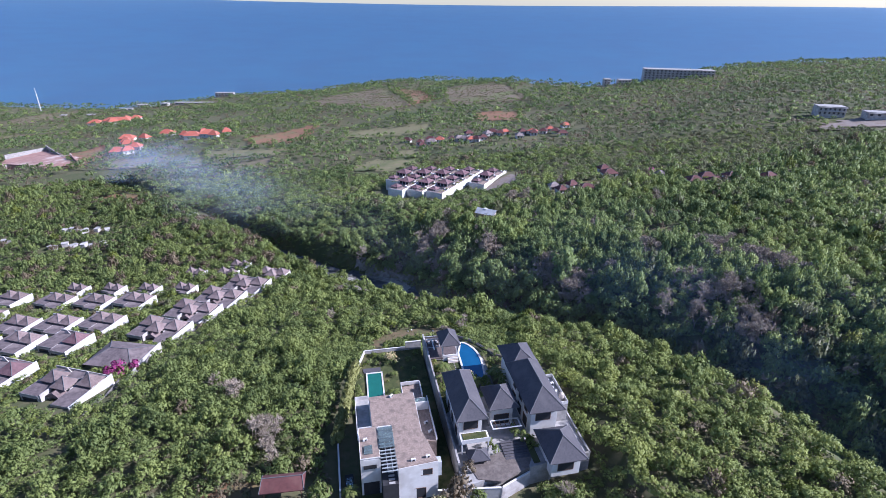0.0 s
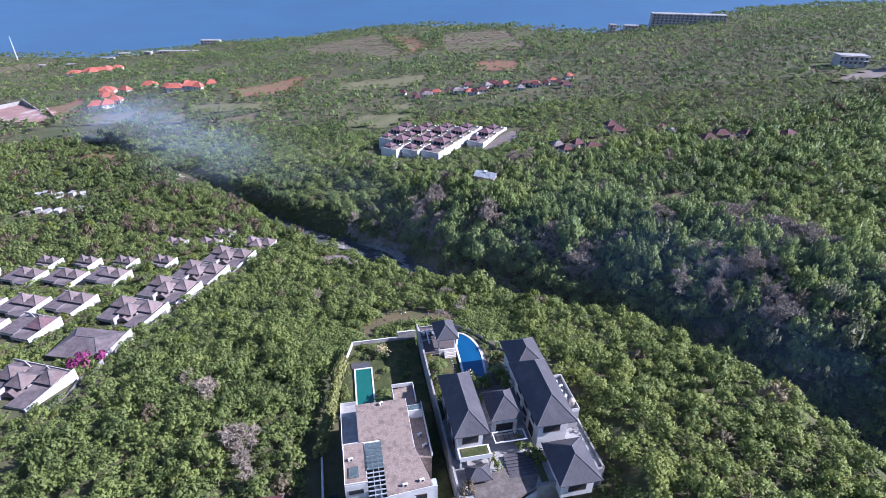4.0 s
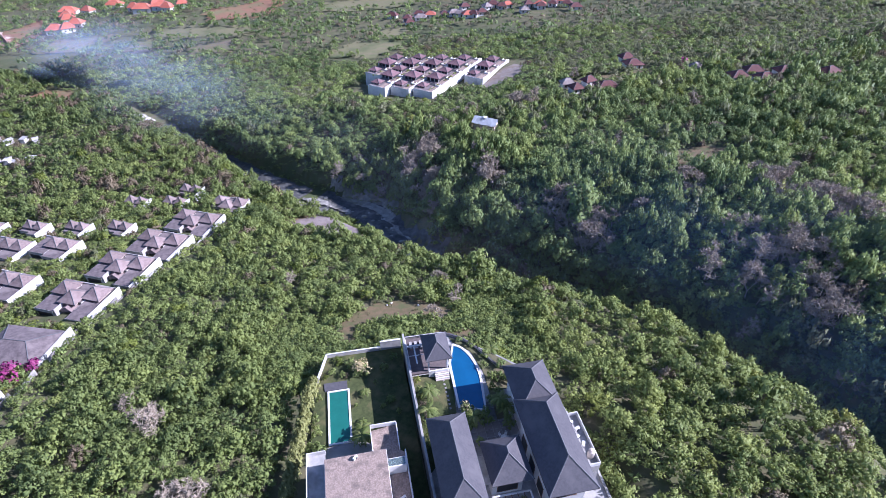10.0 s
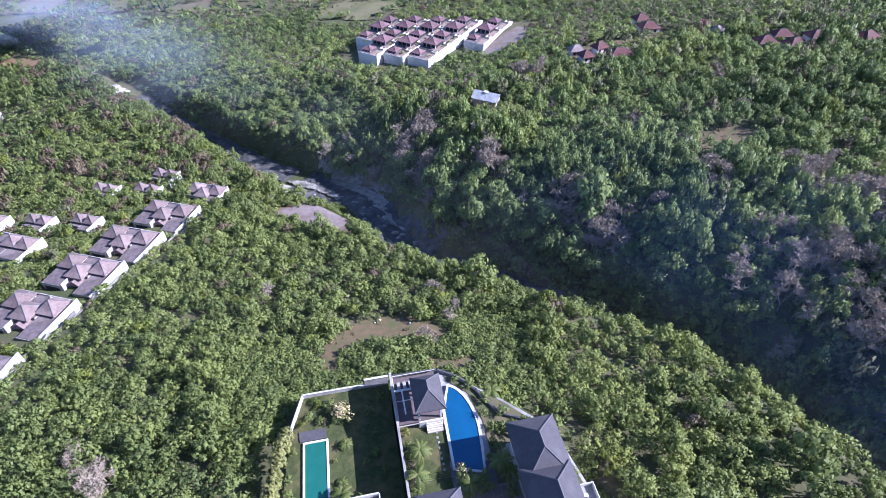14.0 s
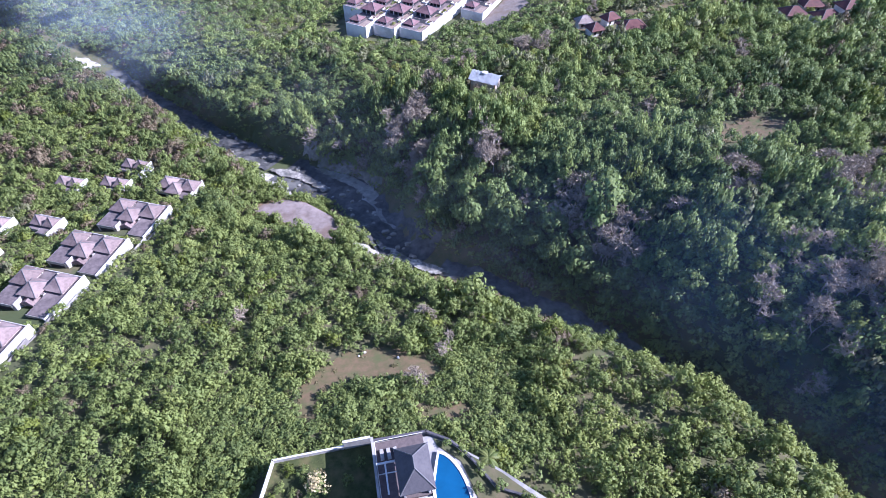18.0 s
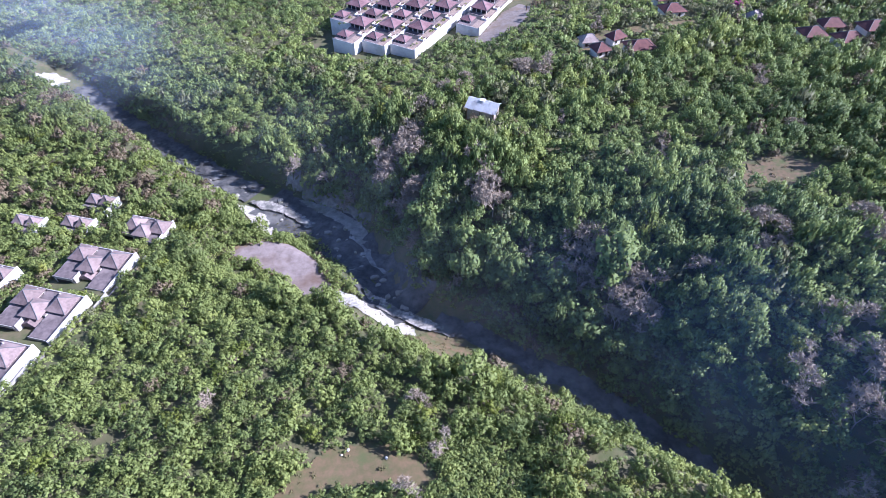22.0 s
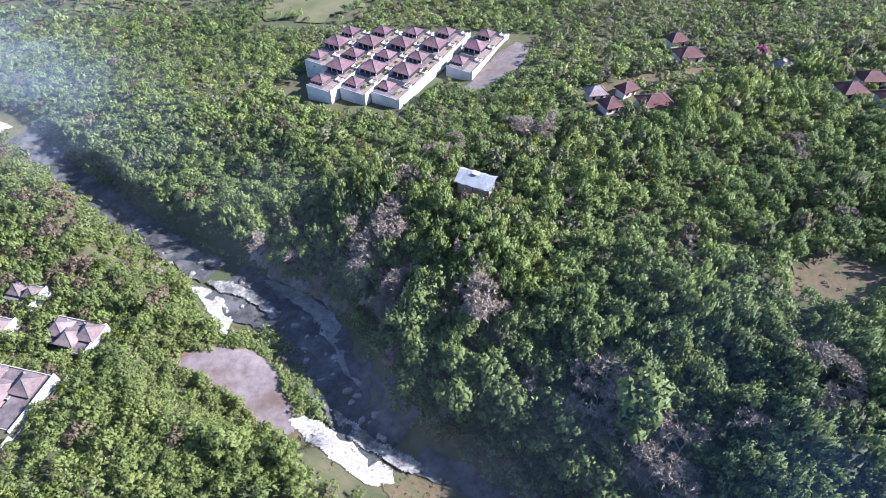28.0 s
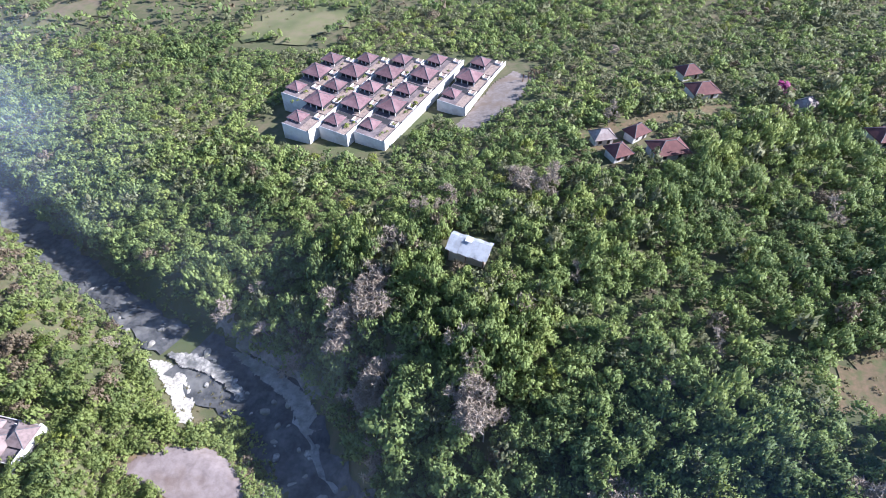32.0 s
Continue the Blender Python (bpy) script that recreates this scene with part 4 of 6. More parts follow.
# stepping slabs in the light well
for k in range(6):
    part("tread", B(-13.9, -12.7, -22.4 + k * 0.9, -21.9 + k * 0.9, 9.55, 9.65, bevel=0.02), M_grey, f)

# drive, steps and road
for nm, pts, z, m, lab in (("drive", [(3.9, -22.4), (8.4, -23.8), (15, -21.4), (19, -15), (12, -15.6), (3, -18.5)], 7.42, M_fore, "paved forecourt of grey stone, darkened for tree shade"),
                           ("road", [(-26, -27.5), (0, -27.5), (16, -26.5), (16, -32), (0, -33), (-26, -33)], 3.2, M_grey, "narrow grey lane in front of the villas")):
    d = part(nm, slab(bmesh.new(), pts, z - 0.6, z), m, None)
    d.matrix_world = VILLA
    tagged(d, lab, nm, kind="structure")
for k in range(7):
    s = part("garden_step", B(11.0, 16.5, -18.6 + k * 0.7, -18.0 + k * 0.7, 7.3, 7.45 + 0.08 * k, bevel=0.02), M_slate, None)
    s.matrix_world = VILLA
    tagged(s, "wide dark stone step up to the entrance", "step", "steps to the entrance")
# parked car behind the wall
car = thing("car", at(-21.6, -15.5, 3.2, 4), "dark parked car beside the garden wall", "car")
bm = B(-0.9, 0.9, -2.1, 2.1, 0.35, 0.95, bevel=0.12)
part("body", bm, M_dark, car)
bm = slab(bmesh.new(), [(-0.75, -1.3), (0.75, -1.3), (0.75, 1.0), (-0.75, 1.0)], 0.951, 1.45)
for v in bm.verts:
    if v.co.z > 1.2:
        v.co.x *= 0.8
        v.co.y *= 0.75
part("cabin", bm, M_glass, car)
for sx in (-0.85, 0.85):
    for sy in (-1.3, 1.3):
        part("wheel", tube(bmesh.new(), (sx - 0.1, sy, 0.33), (sx + 0.1, sy, 0.33), 0.33, 0.33, 12), M_dark, car)
# old red-tiled shed among the trees, and a lamp post
s = thing("shed", at(-34.6, -16.4, gz(*V(-34.6, -16.4)) - 0.6, -3), "low open shed with an old red tiled roof", "shed")
for sx in (-3.6, 3.6):
    for sy in (-1.6, 1.6):
        part("post", B(sx - 0.12, sx + 0.12, sy - 0.12, sy + 0.12, -3, 4.4), M_plank, s)
r = part("roof", hip(-4.3, 4.3, -2.3, 2.3, 4.4, 6.0, along="x", inset=0.4), M_redtile, s)
caps(r, -4.3, 4.3, -2.3, 2.3, 4.42, 6.02, along="x", inset=0.4, r=0.09)
free([V(-40, -20), V(-40, -13), V(-29, -13), V(-29, -20)])
lp = thing("utility_pole", at(19.4, -22.4, 3.0), "thin grey utility pole beside the wall", "pole")
part("pole", tube(bmesh.new(), (0, 0, 0), (0, 0, 8.2), 0.12, 0.08, 8), M_grey, lp)
part("arm", tube(bmesh.new(), (-0.6, 0, 7.7), (0.6, 0, 7.7), 0.05, 0.05, 6), M_grey, lp)

# ---- the bungalow estate ----


def bungalow(x, y, wide, deep, pyramids, roofs=None, turn=-14, label="", big=5.6):
    """A flat-roofed bungalow with a tall white side wall; pyramids: places of its small hipped roofs, from its far right corner."""
    roofs = roofs or M_shingle
    b = thing("bungalow", pose(x, y, 0, 0, 0, turn), label or "white bungalow with grey flat roof and brown shingled pyramid roofs", "bungalow", "bungalows of the estate")
    cx, cy = -wide / 2, -deep / 2
    w = pose(x, y, 0, 0, 0, turn) @ Vector((cx, cy, 0))
    z = gz(w.x, w.y)
    b.location.z = z - 0.9
    a, c = -wide * 0.66, -wide * 0.36
    if len(pyramids) == 3:      # three wings, the middle one set back behind a notch
        wings = ((-wide, a, -deep + 1.6, 3.3), (a, c, -deep + 6.2, 3.5), (c, -0.35, -deep, 3.4))
    else:
        wings = ((-wide, -wide * 0.55, -deep + 1.2, 3.3), (-wide * 0.55, -0.35, -deep, 3.36))
    for x0, x1, y0, top in wings:
        part("wall_block", B(x0, x1 - 0.004, y0, 0, -3, top), M_stain, b)
        part("flat_roof", B(x0 + 0.2, x1 - 0.2, y0 + 0.2, -0.25, top + 0.003, top + 0.12), M_felt, b, "weathered pinkish grey flat roof")
        part("fascia", B(x0, x1 - 0.004, y0 - 0.1, y0 - 0.003, top - 0.5, top + 0.3), M_grey, b)
        part("opening", B(x0 + 0.7, x1 - 0.7, y0 - 0.06, y0 - 0.004, -0.4, 2.4, bevel=0), M_dark, b, "dark glazed front")
    if len(pyramids) == 3:
        bm = hip(a + 0.4, c - 0.4, -deep + 3.0, -deep + 6.1, 2.6, 3.9, inset=0.3)
        r = part("porch_roof", bm, roofs, b, "small pitched porch roof")
        part("porch_wall", B(a + 0.9, a + 1.15, -deep + 3.3, -deep + 6.0, -3, 2.5), M_stain, b)
        part("gable", B(a + 0.2, a + 0.5, -deep + 1.7, -deep + 6.1, -3, 3.9), M_stain, b, "white wing wall")
    part("yard_wall", B(-wide, -0.36, -deep - 2.2, -deep - 2.0, -3, 0.9), M_grey, b)
    part("yard_floor", B(-wide, -0.36, -deep - 1.99, -deep - 0.12, -2, -0.4), M_lawn, b, "small planted yard")
    part("side_wall", B(-0.34, 0.02, -deep - 0.6, 0.3, 0.9, 4.4), M_white, b, "tall white side wall")
    part("plinth", B(-0.34, 0.02, -deep - 0.6, 0.3, -4, 0.897), M_flag, b)
    part("parapet", B(-wide, -0.36, -0.22, 0.02, 3.303, 4.0), M_stain, b)
    for gx in (-wide * 0.72, -wide * 0.36):
        bm = slab(bmesh.new(), [(gx - 1.3, 3.46), (gx + 1.3, 3.46), (gx, 5.2)], -0.1, 0.1)
        bm.transform(Matrix.Translation((0, -1.2, 0)) @ Matrix.Rotation(radians(90), 4, "X"))
        part("gable", bm, M_stain, b, "white gable wall")
    for px, py in pyramids:
        e = big / 2
        part("lantern_wall", B(px - e + 0.5, px + e - 0.5, py - e + 0.5, py + e - 0.5, 3.46, 4.25), M_plaster, b)
        r = part("pyramid_roof", hip(px - e, px + e, py - e, py + e, 4.25, 6.75, flare=0.07), roofs, b)
        caps(r, px - e, px + e, py - e, py + e, 4.27, 6.77, r=0.09, flare=0.07)
    q = pose(x, y, 0, 0, 0, turn)
    near = -deep + 2.0 if "hidden" in label or "among" in label else -deep - 2.4
    free([tuple((q @ Vector((a, c, 0)))[:2]) for a, c in ((-wide - 0.5, near), (2.0, near - 0.2), (1.6, 0.6), (-wide - 0.5, 0.6))])
    return b


T3 = [(-14.6, -3.2), (-9.8, -6.2), (-4.4, -3.4)]
T2 = [(-8.0, -3.0), (-2.9, -3.0)]
for x, y in ((-89.2, 164.8), (-85.6, 182.4), (-82.0, 199.2), (-77.4, 217.2)):
    bungalow(x, y, 18, 13.6, T3, big=5.9)
bungalow(-73.6, 234, 14, 9, [(-10.8, -3.4), (-6.6, -5.4), (-2.6, -3.0)], label="white bungalow half hidden by trees below the estate")
for x, y in ((-160, 206), (-140.5, 202.5), (-121.8, 200.2)):
    bungalow(x, y, 15, 10, T2)
for x, y in ((-136, 174.5), (-119.2, 174.5)):
    bungalow(x, y, 14, 11, T2)
bungalow(-153, 176, 13, 11, T2)
bungalow(-120, 156.5, 14, 11, [(-3.4, -3.6)], M_maroon, label="white bungalow with a maroon hipped roof", big=6.4)
bungalow(-137, 157, 14, 11, T2)
bungalow(-154, 158, 14, 11, [(-4, -4)], M_maroon, label="white bungalow with a maroon hipped roof", big=6.0)
bungalow(-123, 134, 15, 13, [(-4, -4)], M_maroon, label="white bungalow with a maroon hipped roof", big=6.6)
bungalow(-92.6, 122.5, 19, 13.5, [(-14.5, -4.5), (-9.5, -6.2), (-3.6, -3.4)], big=5.2)
for x, y in ((-164, 221), (-145, 218), (-127.5, 216), (-110, 214)):
    bungalow(x, y, 9, 7, [(-6.6, -2.6), (-2.2, -2.6)], label="small bungalow roofs among the trees", big=4.0)
for x, y in ((-100, 238), (-117, 240), (-98, 250)):
    bungalow(x, y, 10, 7, [(-7.2, -2.6), (-2.4, -2.6)], label="low bungalow roofs half hidden by tall trees", big=4.2)
for x, y in ((-185, 212), (-178, 190), (-172, 168)):
    bungalow(x, y, 14, 10, T2)
# club house with a low spreading roof
c = thing("club_house", pose(-99.6, 138.4, gz(-100, 138) - 0.4, 0, 0, -8), "low club house with a wide grey hipped roof", "house")
part("wall_block", B(-6.8, 6.8, -5, 5, -3, 3.0), M_stain, c)
r = part("roof", hip(-8, 8, -6.4, 6.4, 3.0, 5.4, along="x", inset=5.0), M_felt, c, "wide grey felt roof")
caps(r, -8, 8, -6.4, 6.4, 3.02, 5.42, along="x", inset=5.0)
part("side_wall", B(8.3, 8.6, -7.4, 7.4, -3, 3.6), M_stain, c)
free([(-110, 130.5), (-90, 130.5), (-90, 146), (-110, 146)])
# boundary wall down the slope, in stepped panels
bw = thing("boundary_wall", Matrix(), "stepped grey-white boundary wall down the slope", "wall", kind="structure")
prev = (-90.5, 106)
for k in range(1, 17):
    nxt = (-90.5 + 16.5 * sstep(40, 130, 8.0 * k), 106 + 8.0 * k)
    mid = ((prev[0] + nxt[0]) / 2, (prev[1] + nxt[1]) / 2)
    z, a = gz(*mid), math.atan2(nxt[1] - prev[1], nxt[0] - prev[0])
    bm = B(-4.15, 4.15, -0.15, 0.15, z - 2, z + 0.9)
    bm.transform(Matrix.Translation((*mid, 0)) @ Matrix.Rotation(float(a), 4, "Z"))
    part("wall_panel", bm, M_flag if k % 3 else M_grey, bw)
    prev = nxt

# ---- the terraced houses with maroon roofs ----
EST = pose(2, 328, 0, 0, 0, -30)
TOP = -16.4


def terrace_house(u0, u1, v0, v1, k, top=TOP):
    """One of the terraced houses: body, white side wall, concrete roof strip and a maroon hipped roof."""
    h = thing("terraced_house", EST, "unfinished white terraced house with maroon hipped roof and concrete roof strip", "house", "terraced houses with maroon roofs")
    part("wall_block", B(u0, u1 - 0.3, v0, v1 - 0.01, -27, top - 0.9), M_white, h)
    part("roof_strip", B(u1 - 4.4, u1 - 0.3, v0 + 0.1, v1 - 0.1, top - 0.897, top - 0.6), M_conc, h, "stained concrete roof strip")
    part("side_wall", B(u1 - 0.29, u1, v0, v1 - 0.02, -27, top), M_white, h, "tall white side wall")
    part("roof_deck", B(u0 + 0.15, u1 - 4.42, v0 + 0.02, v1 - 0.03, top - 0.897, top - 0.75), M_felt, h, "grey roof deck")
    if k == 0:
        part("front_parapet", B(u0, u1 - 0.3, v0 - 0.15, v0 - 0.003, -27, top - 0.4), M_white, h)
    e, up = ((2.9, 0.1), (4.2, 1.3), (3.3, 0.8), (4.2, 1.3), (3.2, 0.8))[k]
    cu, cv = u0 + e - 0.1, (v0 + v1) / 2
    # solid near-black block: the shade under the eaves is painted
    part("upper_wall", B(cu - e + 0.6, cu + e - 0.6, cv - e + 1.1, cv + e - 0.6, top - 0.745, top + up), M_dark, h, "dark block painted as shaded openings under the roof")
    for sx in (-1, -0.33, 0.33, 1):
        part("column", B(cu + sx * (e - 0.4) - 0.15, cu + sx * (e - 0.4) + 0.15, cv - e + 0.3, cv - e + 0.55, top - 0.89, top + up), M_white, h)
    r = part("roof", hip(cu - e, cu + e, cv - e, cv + e, top + up, top + up + 0.56 * e, flare=0.05), M_maroon, h)
    caps(r, cu - e, cu + e, cv - e, cv + e, top + up + 0.02, top + up + 0.56 * e + 0.02, r=0.1, flare=0.05)
    if v1 - cv - e > 0.8:
        # flat near-black sheet on the deck paints the well's shade
        part("light_well", B(u0 + 0.4, u1 - 4.6, cv + e + 0.15, v1 - 0.15, top - 0.745, top - 0.7, bevel=0), M_dark, h, "thin dark sheet painted as a shaded light well")
    for a in ((u1 - 3.4, u1 - 1.0, v1 - 3.4, v1 - 3.2), (u1 - 3.4, u1 - 3.2, v1 - 3.19, v1 - 0.8), (u1 - 1.2, u1 - 1.0, v1 - 3.19, v1 - 0.8)):
        part("frame_wall", B(*a, top - 0.597, top + 0.15), M_white, h)


for u0, u1, va, n, st in ((-12.2, 0, -2.6, 5, 12.0), (-24.2, -12.8, -6, 5, 11.2), (-36.2, -25.0, -10.8, 5, 10.9), (-48.5, -37.2, 4, 3, 11.0), (3.2, 14.8, 28.6, 3, 12.2)):
    for k in range(n):
        terrace_house(u0, u1, va + k * st, va + (k + 1) * st, k, TOP + (0.15 * k))
q = [tuple((EST @ Vector((a, b, 0)))[:2]) for a, b in ((-52, -14), (-24, -16), (4, -8), (5, 24), (24, 20), (28, 72), (-30, 64), (-52, 42))]
free(q)
# loose frame posts in the yard beyond
for k in range(6):
    x, y = 52 + 2.2 * k, 362 + 0.9 * k
    o = link("yard_post", B(-0.15, 0.15, -0.15, 0.15, 0, 3.2), M_plank)
    o.location = (x, y, gz(x, y))
    tagged(o, "bare brown timber post in the yard", "post", "posts in the yard")

# ---- the zinc-roofed hut ----
hz = gz(24.5, 270.5)
h = thing("hut", pose(24.6, 270.6, hz, 0, 0, -25), "hut with a pale patched sheet-metal roof among trees", "hut")
part("wall_block", B(-4.9, 4.9, -2.4, 2.4, -1, 3.6), M_plaster, h)
for k in range(10):
    a = -5.6 + k * 1.12
    bm = bmesh.new()
    lo, rd, hi = (k * 7 % 3) * 0.12, 5.6, 4.3
    v = [bm.verts.new(p) for p in ((a, -3.2 - lo, 3.7), (a + 1.1, -3.2 - lo, 3.7), (a + 1.1, 0.9, 5.5 + 0.02 * (k % 2)), (a, 0.9, 5.5 + 0.02 * (k % 2)),
                                   (a + 1.1, 3.0 - lo, 4.5), (a, 3.0 - lo, 4.5))]
    bm.faces.new(v[:4])
    bm.faces.new((v[3], v[2], v[4], v[5]))
    bmesh.ops.solidify(bm, geom=bm.faces[:], thickness=0.05)
    part("roof_sheet", bm, M_zinc, h)
part("patch", B(-1.4, 0.4, -0.2, 1.6, 5.62, 5.68), M_white, h, "white patch on the ridge")
for sx in (-4.7, 0, 4.7):
    part("post", B(sx - 0.1, sx + 0.1, -3.0, -2.8, -1, 3.7), M_plank, h)
free([(17, 276), (21, 278.5), (32, 273.5), (30, 263), (27, 262), (17, 267)])


def cottage(x, y, turn, w, d, tiles, label, group, name="cottage", lift=0.0, zr=2.4, ze=2.9):
    h = thing(name, pose(x, y, gz(x, y) + lift, 0, 0, turn), label, "house", group)
    part("wall_block", B(-w / 2, w / 2, -d / 2, d / 2, -2.5, ze - 0.1), M_white, h)
    al = "x" if w >= d else "y"
    r = part("roof", hip(-w / 2 - 0.8, w / 2 + 0.8, -d / 2 - 0.8, d / 2 + 0.8, ze, ze + zr, along=al), tiles, h)
    caps(r, -w / 2 - 0.8, w / 2 + 0.8, -d / 2 - 0.8, d / 2 + 0.8, ze + 0.02, ze + zr + 0.02, along=al)
    window(h, "y", -d / 2, -w / 4 - 0.5, -w / 4 + 0.7, 0.9, 2.2, -1)
    window(h, "y", -d / 2, w / 4 - 0.5, w / 4 + 0.5, 0.2, 2.2, -1, "door")
    q = pose(x, y, 0, 0, 0, turn)
    free([tuple((q @ Vector((a * (w / 2 + 2), b * (d / 2 + 2.5), 0)))[:2]) for a, b in ((-1, -1), (1, -1), (1, 1), (-1, 1))])
    return h


for x, y, t, w, d, m in ((72.5, 308, 20, 5.5, 5, M_redtile), (87.5, 308, 10, 10, 6.5, M_redtile), (81, 318, 30, 6, 4, M_redtile), (70, 317, 10, 6, 4, M_rust),
                         (110.5, 341, 10, 9, 6.5, M_redtile), (111, 355, 15, 7, 5, M_redtile), (150, 305, 5, 8, 6, M_redtile), (159, 298, 12, 9, 6, M_redtile),
                         (160, 311, 0, 8, 5, M_redtile), (172, 305, 8, 9, 6, M_redtile), (138, 326, 25, 6, 4, M_rust), (190, 300, 20, 8, 6, M_redtile)):
    cottage(x, y, t, w, d, m, "cottage with a rusty zinc roof" if m is M_rust else "white cottage with an old dark red tiled roof", "cottages beside the lane")
for x, y, t, w, d in ((-522, 866, 10, 34, 20), (-500, 850, 10, 22, 14), (-545, 850, 10, 20, 14), (-386, 655, 12, 17, 11), (-372, 628, 10, 12, 9), (-347, 566, 15, 15, 10),
                      (-335, 580, 5, 12, 9), (-338, 660, 0, 16, 10), (-285, 612, 6, 17, 10), (-267, 614, 6, 16, 10), (-300, 625, 0, 10, 7), (-512, 842, 40, 16, 11), (-534, 872, -20, 18, 12), (-486, 862, 15, 14, 10), (-508, 872, 80, 14, 10),
                      (-362, 612, 30, 12, 8), (-356, 640, -20, 11, 8), (-378, 640, 50, 10, 8), (-336, 566, 35, 11, 8), (-276, 622, 40, 12, 8), (-258, 606, -10, 10, 7), (-248, 618, 20, 9, 6)):
    cottage(x, y, t, w, d, M_orange, "villa with bright orange tiled roof", "villas with orange roofs", "orange_villa", 0.3, 4.4, 3.9)
rr = random.Random(8)
for k in range(26):
    x, y = -30 + k * 6 + rr.uniform(-6, 6), 498 + rr.uniform(-14, 22) + 0.2 * k
    cottage(x, y, rr.uniform(-30, 30), rr.uniform(6, 9), rr.uniform(4, 6), rr.choice((M_redtile, M_redtile, M_rust, M_redtile, M_orange)),
            "small house in the far hamlet", "houses of the hamlet")
for k, (x, y) in enumerate(((-234, 308), (-229, 309), (-220, 306), (-213, 307), (-206, 306), (-227, 285), (-222, 289), (-215, 286), (-209, 286), (-203, 284), (-197, 287), (-263, 297))):
    o = thing("outbuilding", pose(x, y, gz(x, y), 0, 0, 37 * k - 20), "low pale flat-roofed outbuilding among trees", "outbuilding", "pale outbuildings")
    part("wall_block", B(-1.6 - 0.4 * (k % 3), 1.6 + 0.5 * (k % 2), -1.2, 1.2, -2, 2.2), M_stain, o)
    part("flat_roof", B(-1.9 - 0.4 * (k % 3), 1.9 + 0.5 * (k % 2), -1.5, 1.5, 2.203, 2.4), M_grey if k % 2 else M_stain, o)
    free([(x - 3.5, y - 6), (x + 3.5, y - 6), (x + 3.5, y + 2.5), (x - 3.5, y + 2.5)])

# ---- far buildings on the coast ----


def slabhouse(name, x, y, turn, w, d, floors, label, bays, sink=3.0, hgt=3.2, lift=0.0):
    """A white block with storeys, bands and window bays."""
    h = thing(name, pose(x, y, gz(x, y) + lift, 0, 0, turn), label, "building")
    part("wall_block", B(-w / 2, w / 2, -d / 2, d / 2, -sink - lift, floors * hgt), M_stain, h)
    for k in range(floors):
        part("balcony", B(-w / 2 - 0.3, w / 2 + 0.3, -d / 2 - 1.4, -d / 2 - 0.003, k * hgt + 2.7, k * hgt + 3.0), M_stain, h)
        for j in range(bays):
            a = -w / 2 + (j + 0.2) * w / bays
            part("window", B(a + 0.1 * w / bays, a + 0.5 * w / bays, -d / 2 - 0.06, -d / 2 - 0.004, k * hgt + 0.6, k * hgt + 2.3, bevel=0), M_slate, h)
    part("roof", B(-w / 2 - 0.4, w / 2 + 0.4, -d / 2 - 0.4, d / 2 + 0.4, floors * hgt + 0.003, floors * hgt + 0.4), M_grey, h)
    q = pose(x, y, 0, 0, 0, turn)
    free([tuple((q @ Vector((a * (w / 2 + 3), b * (d / 2 + 7), 0)))[:2]) for a, b in ((-1, -1), (1, -1), (1, 1), (-1, 1))])
    return h


slabhouse("hotel", 326, 775, -10, 92, 16, 5, "long pale hotel block of many bays near the coast", 18, 8, lift=-4.0)
slabhouse("hotel_tower", 228, 772, 0, 9, 8, 3, "small pale tower building near the coast", 2, 4)
slabhouse("hotel_tower", 252, 772, 0, 18, 9, 2, "low dark-roofed building near the coast", 4, 4)
slabhouse("white_mansion", 330, 464, -12, 21, 12, 2, "white modern mansion with flat roof on the hillside", 6, 5, lift=2.0)
slabhouse("white_mansion", 362, 440, -12, 34, 10, 1, "white modern mansion with flat roof on the hillside", 6, 5, lift=2.0)
slabhouse("coast_house", -416, 1058, 5, 34, 10, 2, "white blocks of a coast building", 6, 6)
for k, (x, y, w, d, fl) in enumerate(((-578, 992, 13, 8, 1), (-562, 985, 8, 7, 1), (-548, 1000, 16, 9, 2), (-523, 990, 9, 7, 1), (-506, 1002, 12, 8, 2), (-655, 940, 9, 6, 1), (-611, 946, 12, 7, 1))):
    slabhouse("coast_house", x, y, 9 * (k % 4) - 8, w, d, fl, "pale coast house among trees near the cliff", 3, 6, lift=-1.2)
slabhouse("sea_wall_building", -452, 1008, 4, 74, 8, 1, "long low grey building near the cliff", 9, 6, lift=-0.8)
mz = gz(-720, 978)
ms = thing("mast", pose(-720, 978, mz - 1, 0, 0, 0), "tall thin white mast near the coast", "mast")
bm = tube(bmesh.new(), (0, 0, 0), (0, 0, 40), 1.1, 0.4, 8)
part("pole", bm, M_white, ms)
part("base", tube(bmesh.new(), (0, 0, -2), (0, 0, 2), 2.0, 1.6, 8), M_grey, ms)
qw = thing("plot_wall", Matrix(), "pale wall and spoil heaps round the building plot", "wall", kind="structure")
for a, b in (((-495, 595), (-472, 632)), ((-472, 632), (-395, 560)), ((-446, 536), (-362, 522)), ((-395, 560), (-362, 522))):
    L, an = math.dist(a, b), math.atan2(b[1] - a[1], b[0] - a[0])
    z = min(gz(*a), gz(*b))
    bm = B(-L / 2, L / 2, -0.5, 0.5, z - 3, z + 6)
    bm.transform(Matrix.Translation(((a[0] + b[0]) / 2, (a[1] + b[1]) / 2, 0)) @ Matrix.Rotation(an, 4, "Z"))
    part("wall_panel", bm, M_grey if b[1] > 555 else M_pink, qw)

# ---- plants ----


